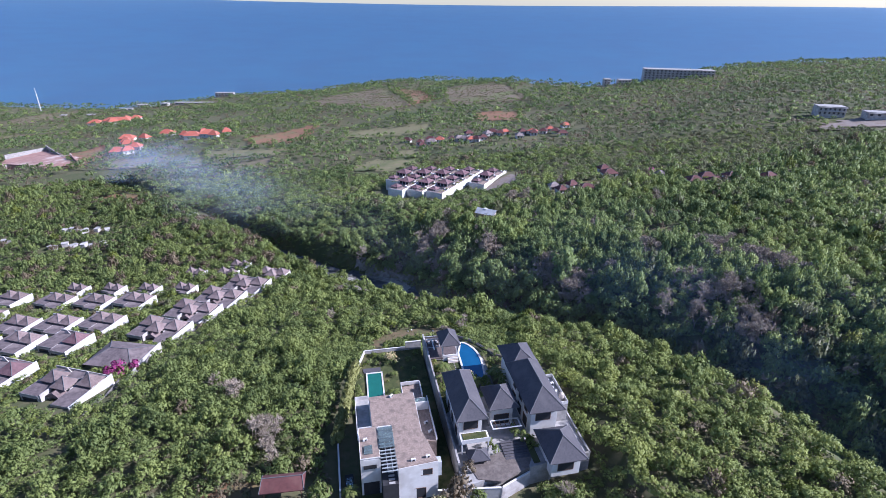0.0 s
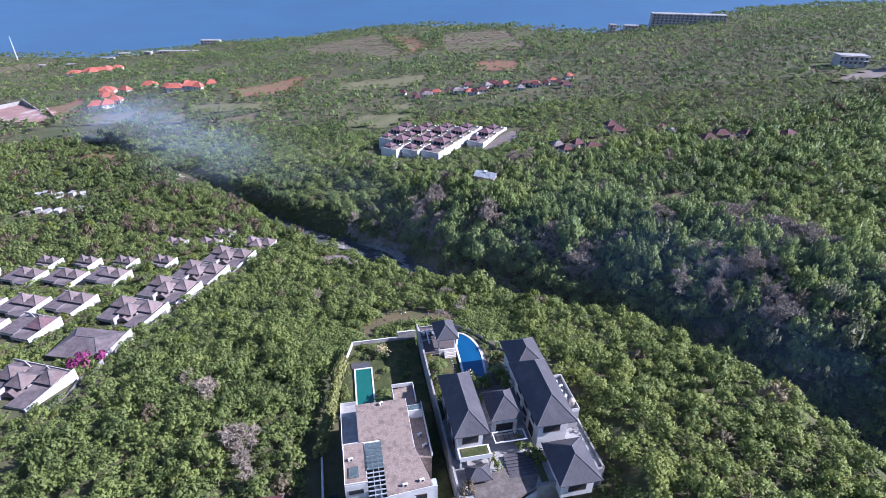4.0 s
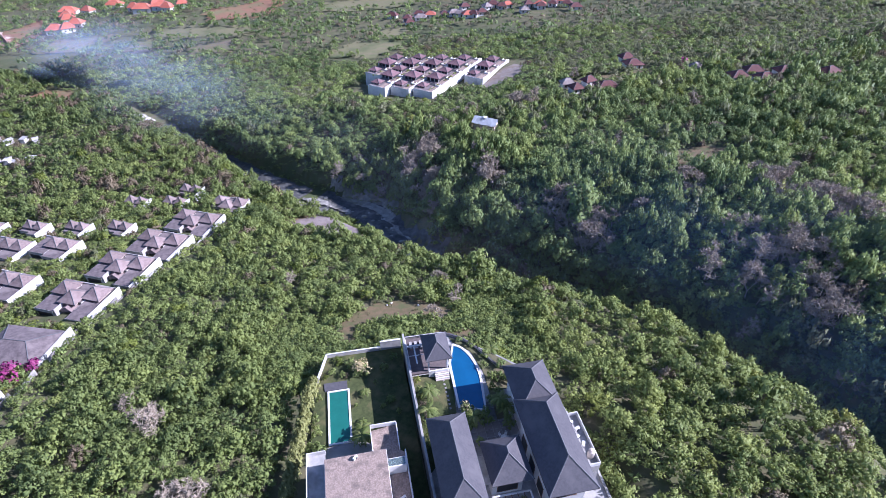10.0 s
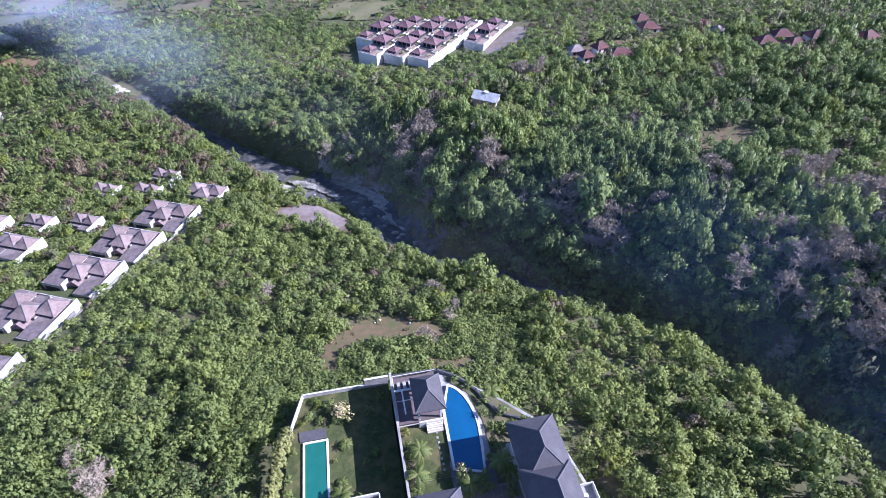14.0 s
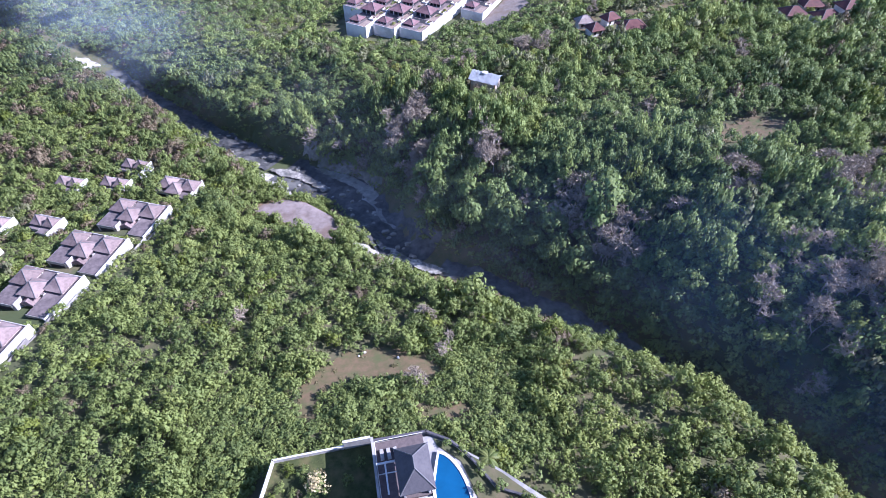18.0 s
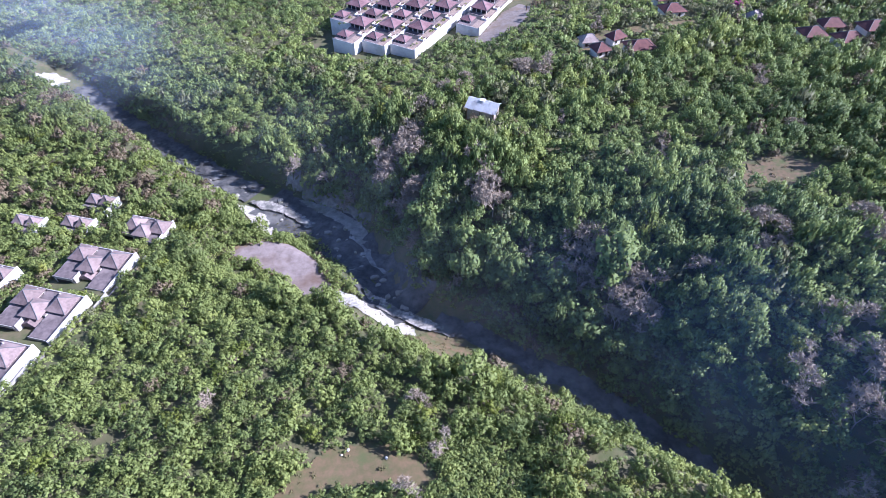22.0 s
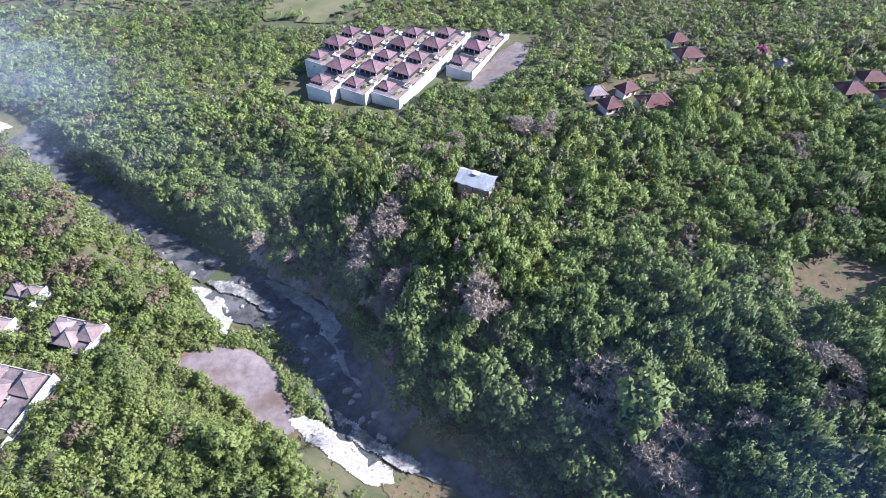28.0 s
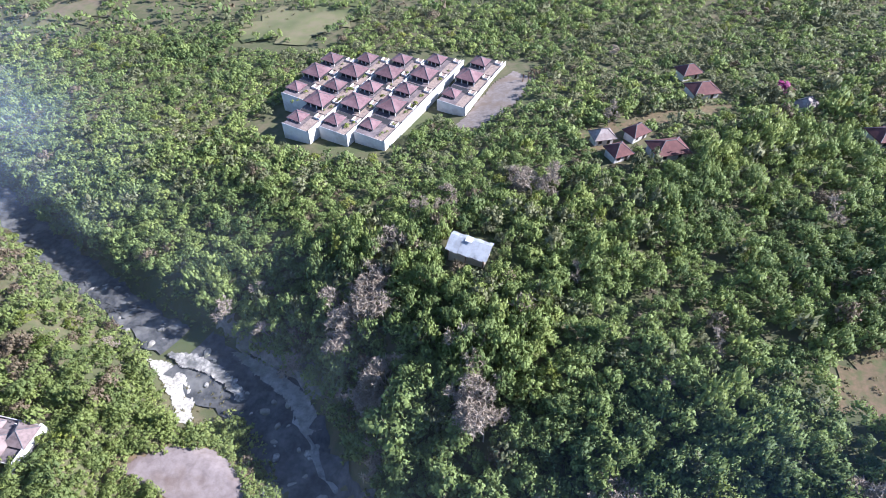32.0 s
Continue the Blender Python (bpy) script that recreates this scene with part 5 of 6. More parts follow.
def leaves(rng, lobes, count, size, radius=1.0, tall=0.8, flat=0.35):
    """Leaf clumps on a crown of several lobes: quads whose backs lie on the lobes, so that each lobe catches the light as a round form.
    Returns vertices (n, 4, 3) of a crown about one across, its foot at 0."""
    cs = []
    for k in range(lobes):
        a = k * 2.39996 + rng.uniform(-0.4, 0.4)
        r = radius * (0.62 * math.sqrt((k + 0.3) / lobes))
        h = tall * (0.95 - 0.55 * (r / radius) ** 1.5) + rng.uniform(-0.12, 0.12)
        cs.append((r * math.cos(a), r * math.sin(a), h, radius * rng.uniform(0.30, 0.46)))
    cs = np.array(cs)
    pick = rng.integers(0, lobes, count)
    n = rng.normal(size=(count, 3))
    n /= np.linalg.norm(n, axis=1)[:, None]
    n[:, 2] = np.where(n[:, 2] < -0.35, -n[:, 2], n[:, 2])
    c = cs[pick]
    p = c[:, :3] + n * c[:, 3:4] * rng.uniform(0.75, 1.1, (count, 1)) * np.array([1, 1, 0.85])
    nn = n + rng.normal(size=(count, 3)) * flat
    nn /= np.linalg.norm(nn, axis=1)[:, None]
    t = np.cross(nn, rng.normal(size=(count, 3)))
    t /= np.linalg.norm(t, axis=1)[:, None]
    b = np.cross(nn, t)
    s = size * rng.uniform(0.6, 1.35, (count, 1))
    w = s * rng.uniform(0.5, 0.9, (count, 1))
    dr = nn * s * 0.25
    return np.stack([p - t * s, p - b * w + dr, p + t * s, p + b * w + dr], 1)


def leafmesh(name, quads, material, tint):
    """One mesh of leaf quads, with a tint for each."""
    me = bpy.data.meshes.new(name)
    n = len(quads)
    rawmesh(me, quads.reshape(-1, 3), np.arange(n * 4).reshape(-1, 4))
    at_ = me.attributes.new("tint", "FLOAT", "POINT")
    at_.data.foreach_set("value", np.repeat(np.broadcast_to(np.asarray(tint, np.float32), (n,)), 4))
    me.materials.append(material)
    return me


def crown(rng, lobes, count, size, ball, flat=0.4, radius=1.0, tall=0.8, drop=0.5, rough=0.14, lobe=(0.22, 0.38)):
    """A crown as triangles: a small inner mass for each lobe and many leaf sprays round it. Returns vertices, triangles and vertex normals."""
    V, T, N, base = [], [], [], 0
    bv, bt = ball
    cs = []
    for k in range(lobes):
        a = k * 2.39996 + rng.uniform(-0.5, 0.5)
        r = radius * (0.74 * math.sqrt((k + 0.2) / lobes))
        cs.append((r * math.cos(a), r * math.sin(a), tall * (0.95 - drop * (r / radius) ** 1.4) + rng.uniform(-rough, rough), radius * rng.uniform(*lobe)))
    for cx, cy, cz, cr in cs:
        j = rng.uniform(0.7, 1.2, (len(bv), 1))
        V.append(bv * j * cr * 0.62 + (cx, cy, cz - 0.1 * cr))
        N.append(bv)
        T.append(bt + base)
        base += len(bv)
    cs = np.array(cs)
    n = rng.normal(size=(count, 3)) + np.array([0, 0, 0.25])
    n /= np.linalg.norm(n, axis=1)[:, None]
    n[:, 2] = np.where(n[:, 2] < -0.3, -n[:, 2], n[:, 2])
    c = cs[rng.integers(0, lobes, count)]
    p = c[:, :3] + n * c[:, 3:4] * (1.08 - 0.45 * rng.random((count, 1)) ** 1.7)
    nn = n + rng.normal(size=(count, 3)) * flat
    nn /= np.linalg.norm(nn, axis=1)[:, None]
    t = np.cross(nn, rng.normal(size=(count, 3)))
    t /= np.linalg.norm(t, axis=1)[:, None]
    b = np.cross(nn, t)
    z = size * rng.uniform(0.5, 1.5, (count, 1))
    V.append(np.stack([p - t * z * 1.15, p + t * z * 0.5 + b * z * 0.62, p + t * z * 0.5 - b * z * 0.62], 1)[:, ::-1].reshape(-1, 3))
    hub = p - np.array([0, 0, 0.25 * tall])
    hub /= np.linalg.norm(hub, axis=1)[:, None]
    soft = n * 0.62 + nn * 0.22 + hub * 0.5
    N.append(np.repeat(soft, 3, 0))
    T.append(np.arange(count * 3).reshape(-1, 3) + base)
    N = np.concatenate(N)
    return np.concatenate(V), np.concatenate(T), N / np.linalg.norm(N, axis=1)[:, None]


def soft_normals(me, n):
    """Leaves take the light of the clump that they belong to."""
    at_ = me.attributes.new("custom_normal", "FLOAT_VECTOR", "POINT")
    at_.data.foreach_set("vector", np.ascontiguousarray(n, dtype=np.float32).ravel())


# the core of a clump of leaves: a low tent, open below
TENT = (np.array([(1, 0, 0), (0, 1, 0), (-1, 0, 0), (0, -1, 0), (0, 0, 1)], float), np.array([(0, 1, 4), (1, 2, 4), (2, 3, 4), (3, 0, 4)]))
RNG = np.random.default_rng(11)
PROTO_N = [crown(np.random.default_rng(20 + k), 12 + k % 4, 320, 0.072, TENT, 0.6, drop=0.6, rough=0.16, lobe=(0.18, 0.33)) for k in range(14)]
PROTO_M = [crown(np.random.default_rng(40 + k), 12 + k % 4, 280, 0.077, TENT, 0.6, drop=0.65, rough=0.16, lobe=(0.18, 0.32)) for k in range(12)]
PROTO_L = [crown(np.random.default_rng(50 + k), 7, 90, 0.125, TENT, 0.6) for k in range(10)]
PROTO_Q = [crown(np.random.default_rng(55 + k), 8 + k % 3, 86, 0.135, TENT, 0.6, drop=0.6, rough=0.16) for k in range(10)]
PROTO_F = [crown(np.random.default_rng(60 + k), 4 + k % 2, 26, 0.2, TENT, 0.5) for k in range(8)]
PROTO_U = [crown(np.random.default_rng(70 + k), 4, 26, 0.19, TENT, 0.5) for k in range(6)]


def woods(name, x, y, r, hgt, protos, material, tint, label, lift=0.0):
    """Many trees as one object: crowns of radius r whose tops stand hgt over the ground."""
    vs, ts, tn, ns, base = [], [], [], [], 0
    z = ground(x, y) + lift
    pid = RNG.integers(0, len(protos), len(x))
    ang = RNG.uniform(0, math.tau, len(x))
    for k, (pv, pt, pn) in enumerate(protos):
        m = np.nonzero(pid == k)[0]
        if not len(m):
            continue
        c, s = np.cos(ang[m])[:, None], np.sin(ang[m])[:, None]
        X = (pv[None, :, 0] * c - pv[None, :, 1] * s) * r[m][:, None] + x[m][:, None]
        Y = (pv[None, :, 0] * s + pv[None, :, 1] * c) * r[m][:, None] + y[m][:, None]
        Zz = z[m][:, None] + hgt[m][:, None] * (0.04 + 0.78 * pv[None, :, 2])
        vs.append(np.stack([X, Y, Zz], -1).reshape(-1, 3))
        ns.append(np.stack([pn[None, :, 0] * c - pn[None, :, 1] * s, pn[None, :, 0] * s + pn[None, :, 1] * c, np.broadcast_to(pn[None, :, 2], X.shape)], -1).reshape(-1, 3))
        ts.append((pt[None] + (base + np.arange(len(m)) * len(pv))[:, None, None]).reshape(-1, 3))
        tn.append(np.repeat(tint[m], len(pv)))
        base += len(m) * len(pv)
    me = bpy.data.meshes.new(name)
    rawmesh(me, np.concatenate(vs), np.concatenate(ts), True)
    soft_normals(me, np.concatenate(ns))
    at_ = me.attributes.new("tint", "FLOAT", "POINT")
    at_.data.foreach_set("value", np.concatenate(tn).astype(np.float32))
    me.materials.append(material)
    return tagged(new(name, me), label, "woods", kind="stuff")


def scatter(x0, x1, y0, y1, step):
    """Places on a jittered grid."""
    X, Y = np.meshgrid(np.arange(x0, x1, step), np.arange(y0, y1, step * 0.9))
    X = X + (np.arange(X.shape[0]) % 2)[:, None] * step / 2
    X = (X + RNG.uniform(-0.36, 0.36, X.shape) * step).ravel()
    Y = (Y + RNG.uniform(-0.36, 0.36, Y.shape) * step).ravel()
    return X, Y


def open_ground(x, y, margin=0.0):
    ok = np.ones(x.shape, bool)
    for P in KEEP:
        ok &= ~inside(x, y, P)
    return ok


def seen(x, y, z=0, pad=8):
    """Within the sweep of land that lies ahead of the way flown."""
    return (np.abs(x - 5) < (0.86 * np.hypot(np.maximum(y + 5, 0), 88) + pad)) & (y > 58)


def tint_at(x, y, seed):
    return np.clip(0.46 + 0.16 * wav(x, y, 33, seed) + 0.10 * wav(x, y, 8, seed + 1) + RNG.normal(0, 0.15, x.shape), 0.02, 0.98)


# near woods
x, y = scatter(-330, 330, 42, 440, 4.1)
x2, y2 = scatter(-160, 200, 60, 330, 5.0)
d2, s2 = ravine(x2, y2)
m = (d2 > 3) & (d2 < 62)
x3, y3 = scatter(-130, 190, 60, 345, 5.4)
d3, s3 = ravine(x3, y3)
k3 = ((d3 < -8) & (y3 < 250) & (x3 < 110)) | ((d3 > 30) & (x3 > -60))
x, y = np.concatenate([x, x2[m], x3[k3]]), np.concatenate([y, y2[m], y3[k3]])
d, s = ravine(x, y)
m = seen(x, y) & open_ground(x, y) & ((d > np.interp(s, (300, 335, 350, 400, 440, 480), (3.5, 6, 11, 12, 9, 6)) + 1.5 * wav(x, y, 6, 3)) | (d < -6.5 + 2 * sstep(430, 480, s) + 1.5 * wav(x, y, 6, 3)) | (s > 585))
x, y, d, s_way = x[m], y[m], d[m], s[m]
patch = wav(x, y, 28, 7.0)
keep = RNG.random(len(x)) < np.where(patch > 0.66, 0.8, 0.97)
x, y, d, s_way, patch = x[keep], y[keep], d[keep], s_way[keep], patch[keep]
u_, v_ = x * CA + (y - 100) * SA, -x * SA + (y - 100) * CA
hgt = np.clip(np.where(d < 0, RNG.lognormal(1.42, 0.30, len(x)), RNG.lognormal(1.57, 0.30, len(x))), 2.6, 9) * np.where(d < 0, 0.95, 1.15) * (1 + 0.22 * wav(x, y, 14, 9.0))
hgt = np.where((d > 3) & (d < 60) & (y < 290) & (x > -20), hgt * 1.22, hgt)
back = (x < -60) & (y > 205) & (d < 0)                    # taller woods behind the bungalows
sq = np.clip(((x + 53) * 29 - (y - 226) * 16) / 1097, 0, 1)
fringe = np.hypot(x + 53 - 29 * sq, y - 226 + 16 * sq) < 10.5      # low bushes round the rock slab
hgt = np.where(back, hgt * 1.3, hgt) * np.where(d > 14, 1 + 0.32 * wav(x, y, 6.5, 15.0), 1.0)
scrub = (d > 0) & (y > 285 + 0.35 * np.maximum(0, x - 20))
hgt = np.where(scrub, hgt * 0.6, hgt)
hgt = np.where((d > 6) & (d < 17) & (s_way > 395) & (s_way < 520), hgt * 1.5, hgt)      # taller trees along the edge of the cliff
garden = (x < -91 + 16.5 * sstep(146, 236, y)) & (y < 226) & (y > 100) & (x > -190)     # clipped trees between the bungalows
hgt = np.where(garden, hgt * 0.5, hgt)
edge = 16.5 * sstep(146, 236, y) - 91
hgt = np.where((x >= edge) & (x < edge + 9) & (y < 240) & (d < 0), hgt * 0.6, hgt)
hgt = np.where(fringe, hgt * 0.6, hgt)
low = (v_ > 25) & (v_ < 52) & (np.abs(u_) < 32)          # low scrub below the villas
hgt = np.where(low, hgt * 0.42, hgt)
rad = np.clip(hgt * np.where(d < 0, RNG.uniform(0.5, 0.95, len(x)), RNG.uniform(0.38, 0.6, len(x))), 1.6, 3.3) * np.where(low, 1.35, 1.0)
rad = np.where(scrub, np.clip(rad * 1.35, 1.7, 3.4), rad)
tint = tint_at(x, y, 1.0) - np.where(back, 0.12, 0.0) + np.where(d > 30, 0.24 * wav(x, y, 22, 5.0) + RNG.normal(0, 0.10, len(x)), 0.0) + 0.2 * sstep(20, 34, u_) * (d < 0) * (v_ < 40)
near_path = (y > 60) & (y < 235) & (np.abs(x) < 130)
kind_ = RNG.random(len(x))
grey = np.zeros(len(x), bool)
for cx, cy, cr in ((-2, 264, 5), (-7, 259, 5), (-9, 256, 4), (0, 239, 5), (2, 236, 3), (23.5, 227, 5), (1, 223, 3), (-4, 223, 3), (46, 202, 6), (52, 190, 5), (56, 193, 5), (45, 206, 4), (93, 170, 6), (97, 165, 6), (103, 168, 5),
                   (97, 152, 5), (103, 155, 6), (101, 145, 5), (113, 198, 6), (121, 188, 6), (122, 178, 6), (86, 198, 4), (110, 193, 5), (82, 161, 4), (89, 157, 5), (20, 292, 3), (4, 276, 3), (87, 374, 5), (55, 187, 4),
                   (14, 288, 3), (47, 294, 4), (78, 328, 4), (42, 298, 5), (-40, 94, 3), (-36, 88, 2.5), (-54, 112, 3)):
    grey |= np.hypot(x - cx, y - cy) < cr
dry = (grey & (kind_ < np.where(x > 80, 0.7, 0.93))) | ((d > 10) & (d < 60) & (x < 130) & (y < 300) & (kind_ < 0.03)) | (kind_ < 0.006)
di = np.nonzero(dry)[0]
di = di[np.argsort(~grey[di], kind="stable")][:235]
dry = np.zeros(len(x), bool)
dry[di] = True
rust = np.zeros(len(x), bool)
for cx, cy, cr in ((-142, 257, 7), (-148, 314, 9), (-104, 275, 8), (-94, 254, 8), (-120, 262, 5), (-84, 262, 5)):
    rust |= np.hypot(x - cx, y - cy) < cr
brown = ~dry & ((rust & (kind_ < 0.6)) | (garden & (kind_ < 0.12)) | ((x < -60) & (y > 205) & (d < 0) & (kind_ < 0.13)) | (kind_ < 0.025))
yel = ~dry & ~brown & (kind_ > 0.982)
pale = ~dry & ~brown & ~yel & (d > 12) & (RNG.random(len(x)) < np.where(y > 300, 0.14, 0.06) + 0.16 * (wav(x, y, 24, 3.0) > 0.4) + 0.3 * ((x > 60) & (y > 330) & (wav(x, y, 45, 21.0) > -0.1)))
green = ~(dry | brown | yel | pale)
# trees that stand free enough to be told apart: the rim, the slab's edge and the far bank's foot
single = green & (((d < -19) & (d > -30) & (y < 232) & (y > 100) & (x < 90)) | ((d > 9) & (d < 26) & (y < 235) & (x < 60) & (x > -60)))
idx = np.nonzero(single)[0][:230]
single = np.zeros(len(x), bool)
single[idx] = True
green &= ~single
distant = (y > 315) | (np.abs(x) > 165) | ((y < 150) & (np.abs(x) > 110))
close = green & near_path & (d < 0)
bank = green & near_path & (d >= 0)
g3, g4 = green & ~near_path & distant & (d >= 0), green & ~near_path & distant & (d < 0)
woods("distant_woods", x[g3], y[g3], rad[g3], hgt[g3], PROTO_Q, M_leaf2, tint[g3], "green woods farther off on the slopes")
woods("estate_woods", x[g4], y[g4], rad[g4], hgt[g4], PROTO_L, M_leaf, tint[g4] - 0.12, "green woods behind the bungalow estate")
g1, g2, g5 = close, (green & ~near_path & ~distant & (d >= 0)) | (bank & (y > 215)), green & ~near_path & ~distant & (d < 0)
bank &= y <= 215
woods("bank_woods", x[bank], y[bank], rad[bank], hgt[bank], PROTO_M, M_leaf2, tint[bank], "tall green trees on the far bank")
woods("slope_woods", x[g5], y[g5], rad[g5], hgt[g5], PROTO_M, M_leaf, tint[g5], "green scrub wood below the bungalows")
woods("near_woods", x[g1], y[g1], rad[g1], hgt[g1], PROTO_N, M_leaf, tint[g1], "dense bright green scrub wood on the ridge")
woods("ravine_woods", x[g2], y[g2], rad[g2], hgt[g2], PROTO_M, M_leaf2, tint[g2], "dense green woods on the slopes")
woods("brown_woods", x[brown], y[brown], rad[brown], hgt[brown], PROTO_M, M_bleaf, tint[brown], "reddish brown half-dry trees among green ones")
woods("pale_woods", x[pale], y[pale], rad[pale], hgt[pale], PROTO_Q, M_gleaf, tint[pale], "pale grey-green half-dry trees among green ones")
woods("yellow_woods", x[yel], y[yel], rad[yel], hgt[yel] * 1.05, PROTO_N, M_yleaf, tint[yel], "yellow-green trees among the woods")
# undergrowth between them
ux, uy = scatter(-230, 230, 45, 430, 4.0)
ud, us = ravine(ux, uy)
uu, uv = ux * CA + (uy - 100) * SA, -ux * SA + (uy - 100) * CA
m = seen(ux, uy, pad=0) & open_ground(ux, uy) & (np.abs(ud) > np.interp(us, (300, 335, 350, 400, 440), (3, 5, 9.5, 9.5, 5.5))) & ((np.abs(ud) < 40) | ((np.abs(uu) < 40) & (uv < 60)) | (RNG.random(len(ux)) < np.where((ud > 0) & (uy > 200) & (np.abs(ux) < 190), 0.9, np.where((ud < 0) & (np.abs(ux) < 120), 0.9, 0.3))))
ux, uy = ux[m], uy[m]
ex, ey = scatter(-150, 170, 60, 330, 2.6)
ed, es = ravine(ex, ey)
m = seen(ex, ey, pad=0) & open_ground(ex, ey) & (((ed > np.interp(es, (300, 335, 350, 400, 440), (3, 5, 10, 10, 5.5))) & (ed < np.where(ey < 235, 60, 30))) | ((ed < -5) & (ed > -14)))
ux, uy = np.concatenate([ux, ex[m]]), np.concatenate([uy, ey[m]])
woods("undergrowth", ux, uy, RNG.uniform(1.2, 2.3, len(ux)), RNG.uniform(1.0, 2.4, len(ux)), PROTO_U, M_leaf, tint_at(ux, uy, 4.0) - 0.05, "low green undergrowth between the trees")

lx, ly = scatter(-45, 45, 118, 172, 1.6)
lu, lv = lx * CA + (ly - 100) * SA, -lx * SA + (ly - 100) * CA
m = (lv > 24) & (lv < 54) & (np.abs(lu) < 36) & open_ground(lx, ly)
lx, ly = lx[m], ly[m]
woods("low_scrub", lx, ly, RNG.uniform(1.0, 1.9, len(lx)), RNG.uniform(0.9, 1.9, len(lx)), PROTO_L, M_leaf, tint_at(lx, ly, 2.0), "low dense green scrub below the villas")
lx, ly = scatter(-190, -74, 104, 232, 3.3)
m = (lx < -91 + 16.5 * sstep(146, 236, ly)) & open_ground(lx, ly) & seen(lx, ly, pad=0)
lx, ly = lx[m], ly[m]
odd = RNG.random(len(lx)) < 0.25
for sel, mt, nm, lab in ((~odd, M_leaf, "garden_scrub", "dense low garden planting between the bungalows"), (odd, M_yleaf, "garden_flowers", "yellow-green ornamental bushes between the bungalows")):
    woods(nm, lx[sel], ly[sel], RNG.uniform(1.2, 2.1, sel.sum()), RNG.uniform(1.0, 2.3, sel.sum()), PROTO_L, mt, tint_at(lx[sel], ly[sel], 2.0), lab)
lx, ly = scatter(-80, 4, 190, 250, 1.9)
lq = np.clip(((lx + 53) * 29 - (ly - 226) * 16) / 1097, 0, 1)
le = np.hypot(lx + 53 - 29 * lq, ly - 226 + 16 * lq)
m = (le < 24) & open_ground(lx, ly) & (ravine(lx, ly)[0] < -8)
lx, ly = lx[m], ly[m]
woods("slab_bushes", lx, ly, RNG.uniform(1.0, 1.9, len(lx)), RNG.uniform(1.0, 2.6, len(lx)), PROTO_L, M_leaf, tint_at(lx, ly, 2.0), "low green bushes round the rock slab")
# grass tufts and low weeds on the open patches
gx, gy = scatter(-120, 130, 120, 475, 1.9)
ok = np.zeros(len(gx), bool)
for P in OPEN:
    ok |= inside(gx, gy, P)
ok &= RNG.random(len(gx)) < np.clip(0.45 + 0.6 * wav(gx, gy, 7, 3.0), 0.06, 0.9) * np.where(gy > 330, 0.4, 1)
gx, gy = gx[ok], gy[ok]
woods("grass_tufts", gx, gy, RNG.uniform(0.4, 1.1, len(gx)), RNG.uniform(0.3, 0.9, len(gx)), PROTO_U, M_tuft, tint_at(gx, gy, 4.0), "tufts of dry grass and low weeds on open ground")

sx, sy = scatter(-720, 150, 440, 1010, 5.2)
ok = np.zeros(len(sx), bool)
for P in FIELDS:
    ok |= inside(sx, sy, P)
ok &= RNG.random(len(sx)) < np.where(sy > 660, 0.75, 0.16)
sx, sy = sx[ok], sy[ok]
woods("field_bushes", sx, sy, np.where(sy > 660, 1.5, 1) * RNG.uniform(0.8, 2.0, len(sx)), RNG.uniform(0.8, 2.2, len(sx)), PROTO_F, M_tuft, tint_at(sx, sy, 5.0) - 0.2, "scattered dry bushes on the far fields")

# half-dry scrub beside the shed
lx, ly = scatter(-70, -18, 62, 112, 2.3)
lu, lv = lx * CA + (ly - 100) * SA, -lx * SA + (ly - 100) * CA
m = (lu > -62) & (lu < -26) & (lv < 4) & (RNG.random(len(lx)) < 0.6) & ~((lu > -40.5) & (lu < -28.5) & (lv > -20.5) & (lv < -12.5))
lx, ly = lx[m], ly[m]
odd = RNG.random(len(lx)) < 0.45
for sel, mt, nm, lab in ((~odd, M_gleaf, "half_dry_scrub", "pale half-dry scrub beside the old shed"), (odd, M_bleaf, "brown_scrub", "brown dry scrub beside the old shed")):
    woods(nm, lx[sel], ly[sel], RNG.uniform(0.8, 1.7, sel.sum()), RNG.uniform(1.0, 3.2, sel.sum()), PROTO_L, mt, tint_at(lx[sel], ly[sel], 2.0), lab)
# hedgerows round the far fields
hx, hy = [], []
for P in FIELDS:
    for (ax, ay), (bx, by) in zip(P, P[1:] + P[:1]):
        n = int(math.dist((ax, ay), (bx, by)) / 4.5)
        hx += [ax + (bx - ax) * k / n for k in range(n) if k % 9 < 7]
        hy += [ay + (by - ay) * k / n for k in range(n) if k % 9 < 7]
hx, hy = np.array(hx), np.array(hy)
hx, hy = hx + RNG.normal(0, 1.5, len(hx)), hy + RNG.normal(0, 1.5, len(hx))
woods("hedgerows", hx, hy, RNG.uniform(1.8, 3.6, len(hx)), RNG.uniform(3.0, 6.5, len(hx)), PROTO_L, M_leaf2, tint_at(hx, hy, 8.0) - 0.12, "dark hedgerows round the far fields")
# far woods out to the coast
fx, fy = scatter(-1150, 900, 438, 1120, 6.7)
m = (np.abs(fx) < 0.86 * np.hypot(fy, 88) + 20) & open_ground(fx, fy) & (fy < coast(fx) - 4)
fx, fy = fx[m], fy[m]
gap = 0.8 * wav(fx, fy, 34, 2.0) + 0.7 * wav(fx, fy, 12, 4.0) + np.where((fx < 140) & (fy > 450), 0.38, -0.40)
m = (gap < 0.55) | (RNG.random(len(fx)) < 0.35)
fx, fy = fx[m], fy[m]
fb = RNG.random(len(fx)) < 0.08 + 0.16 * (wav(fx, fy, 40, 9.0) > 0.3)
bx_, by_ = fx[fb], fy[fb]
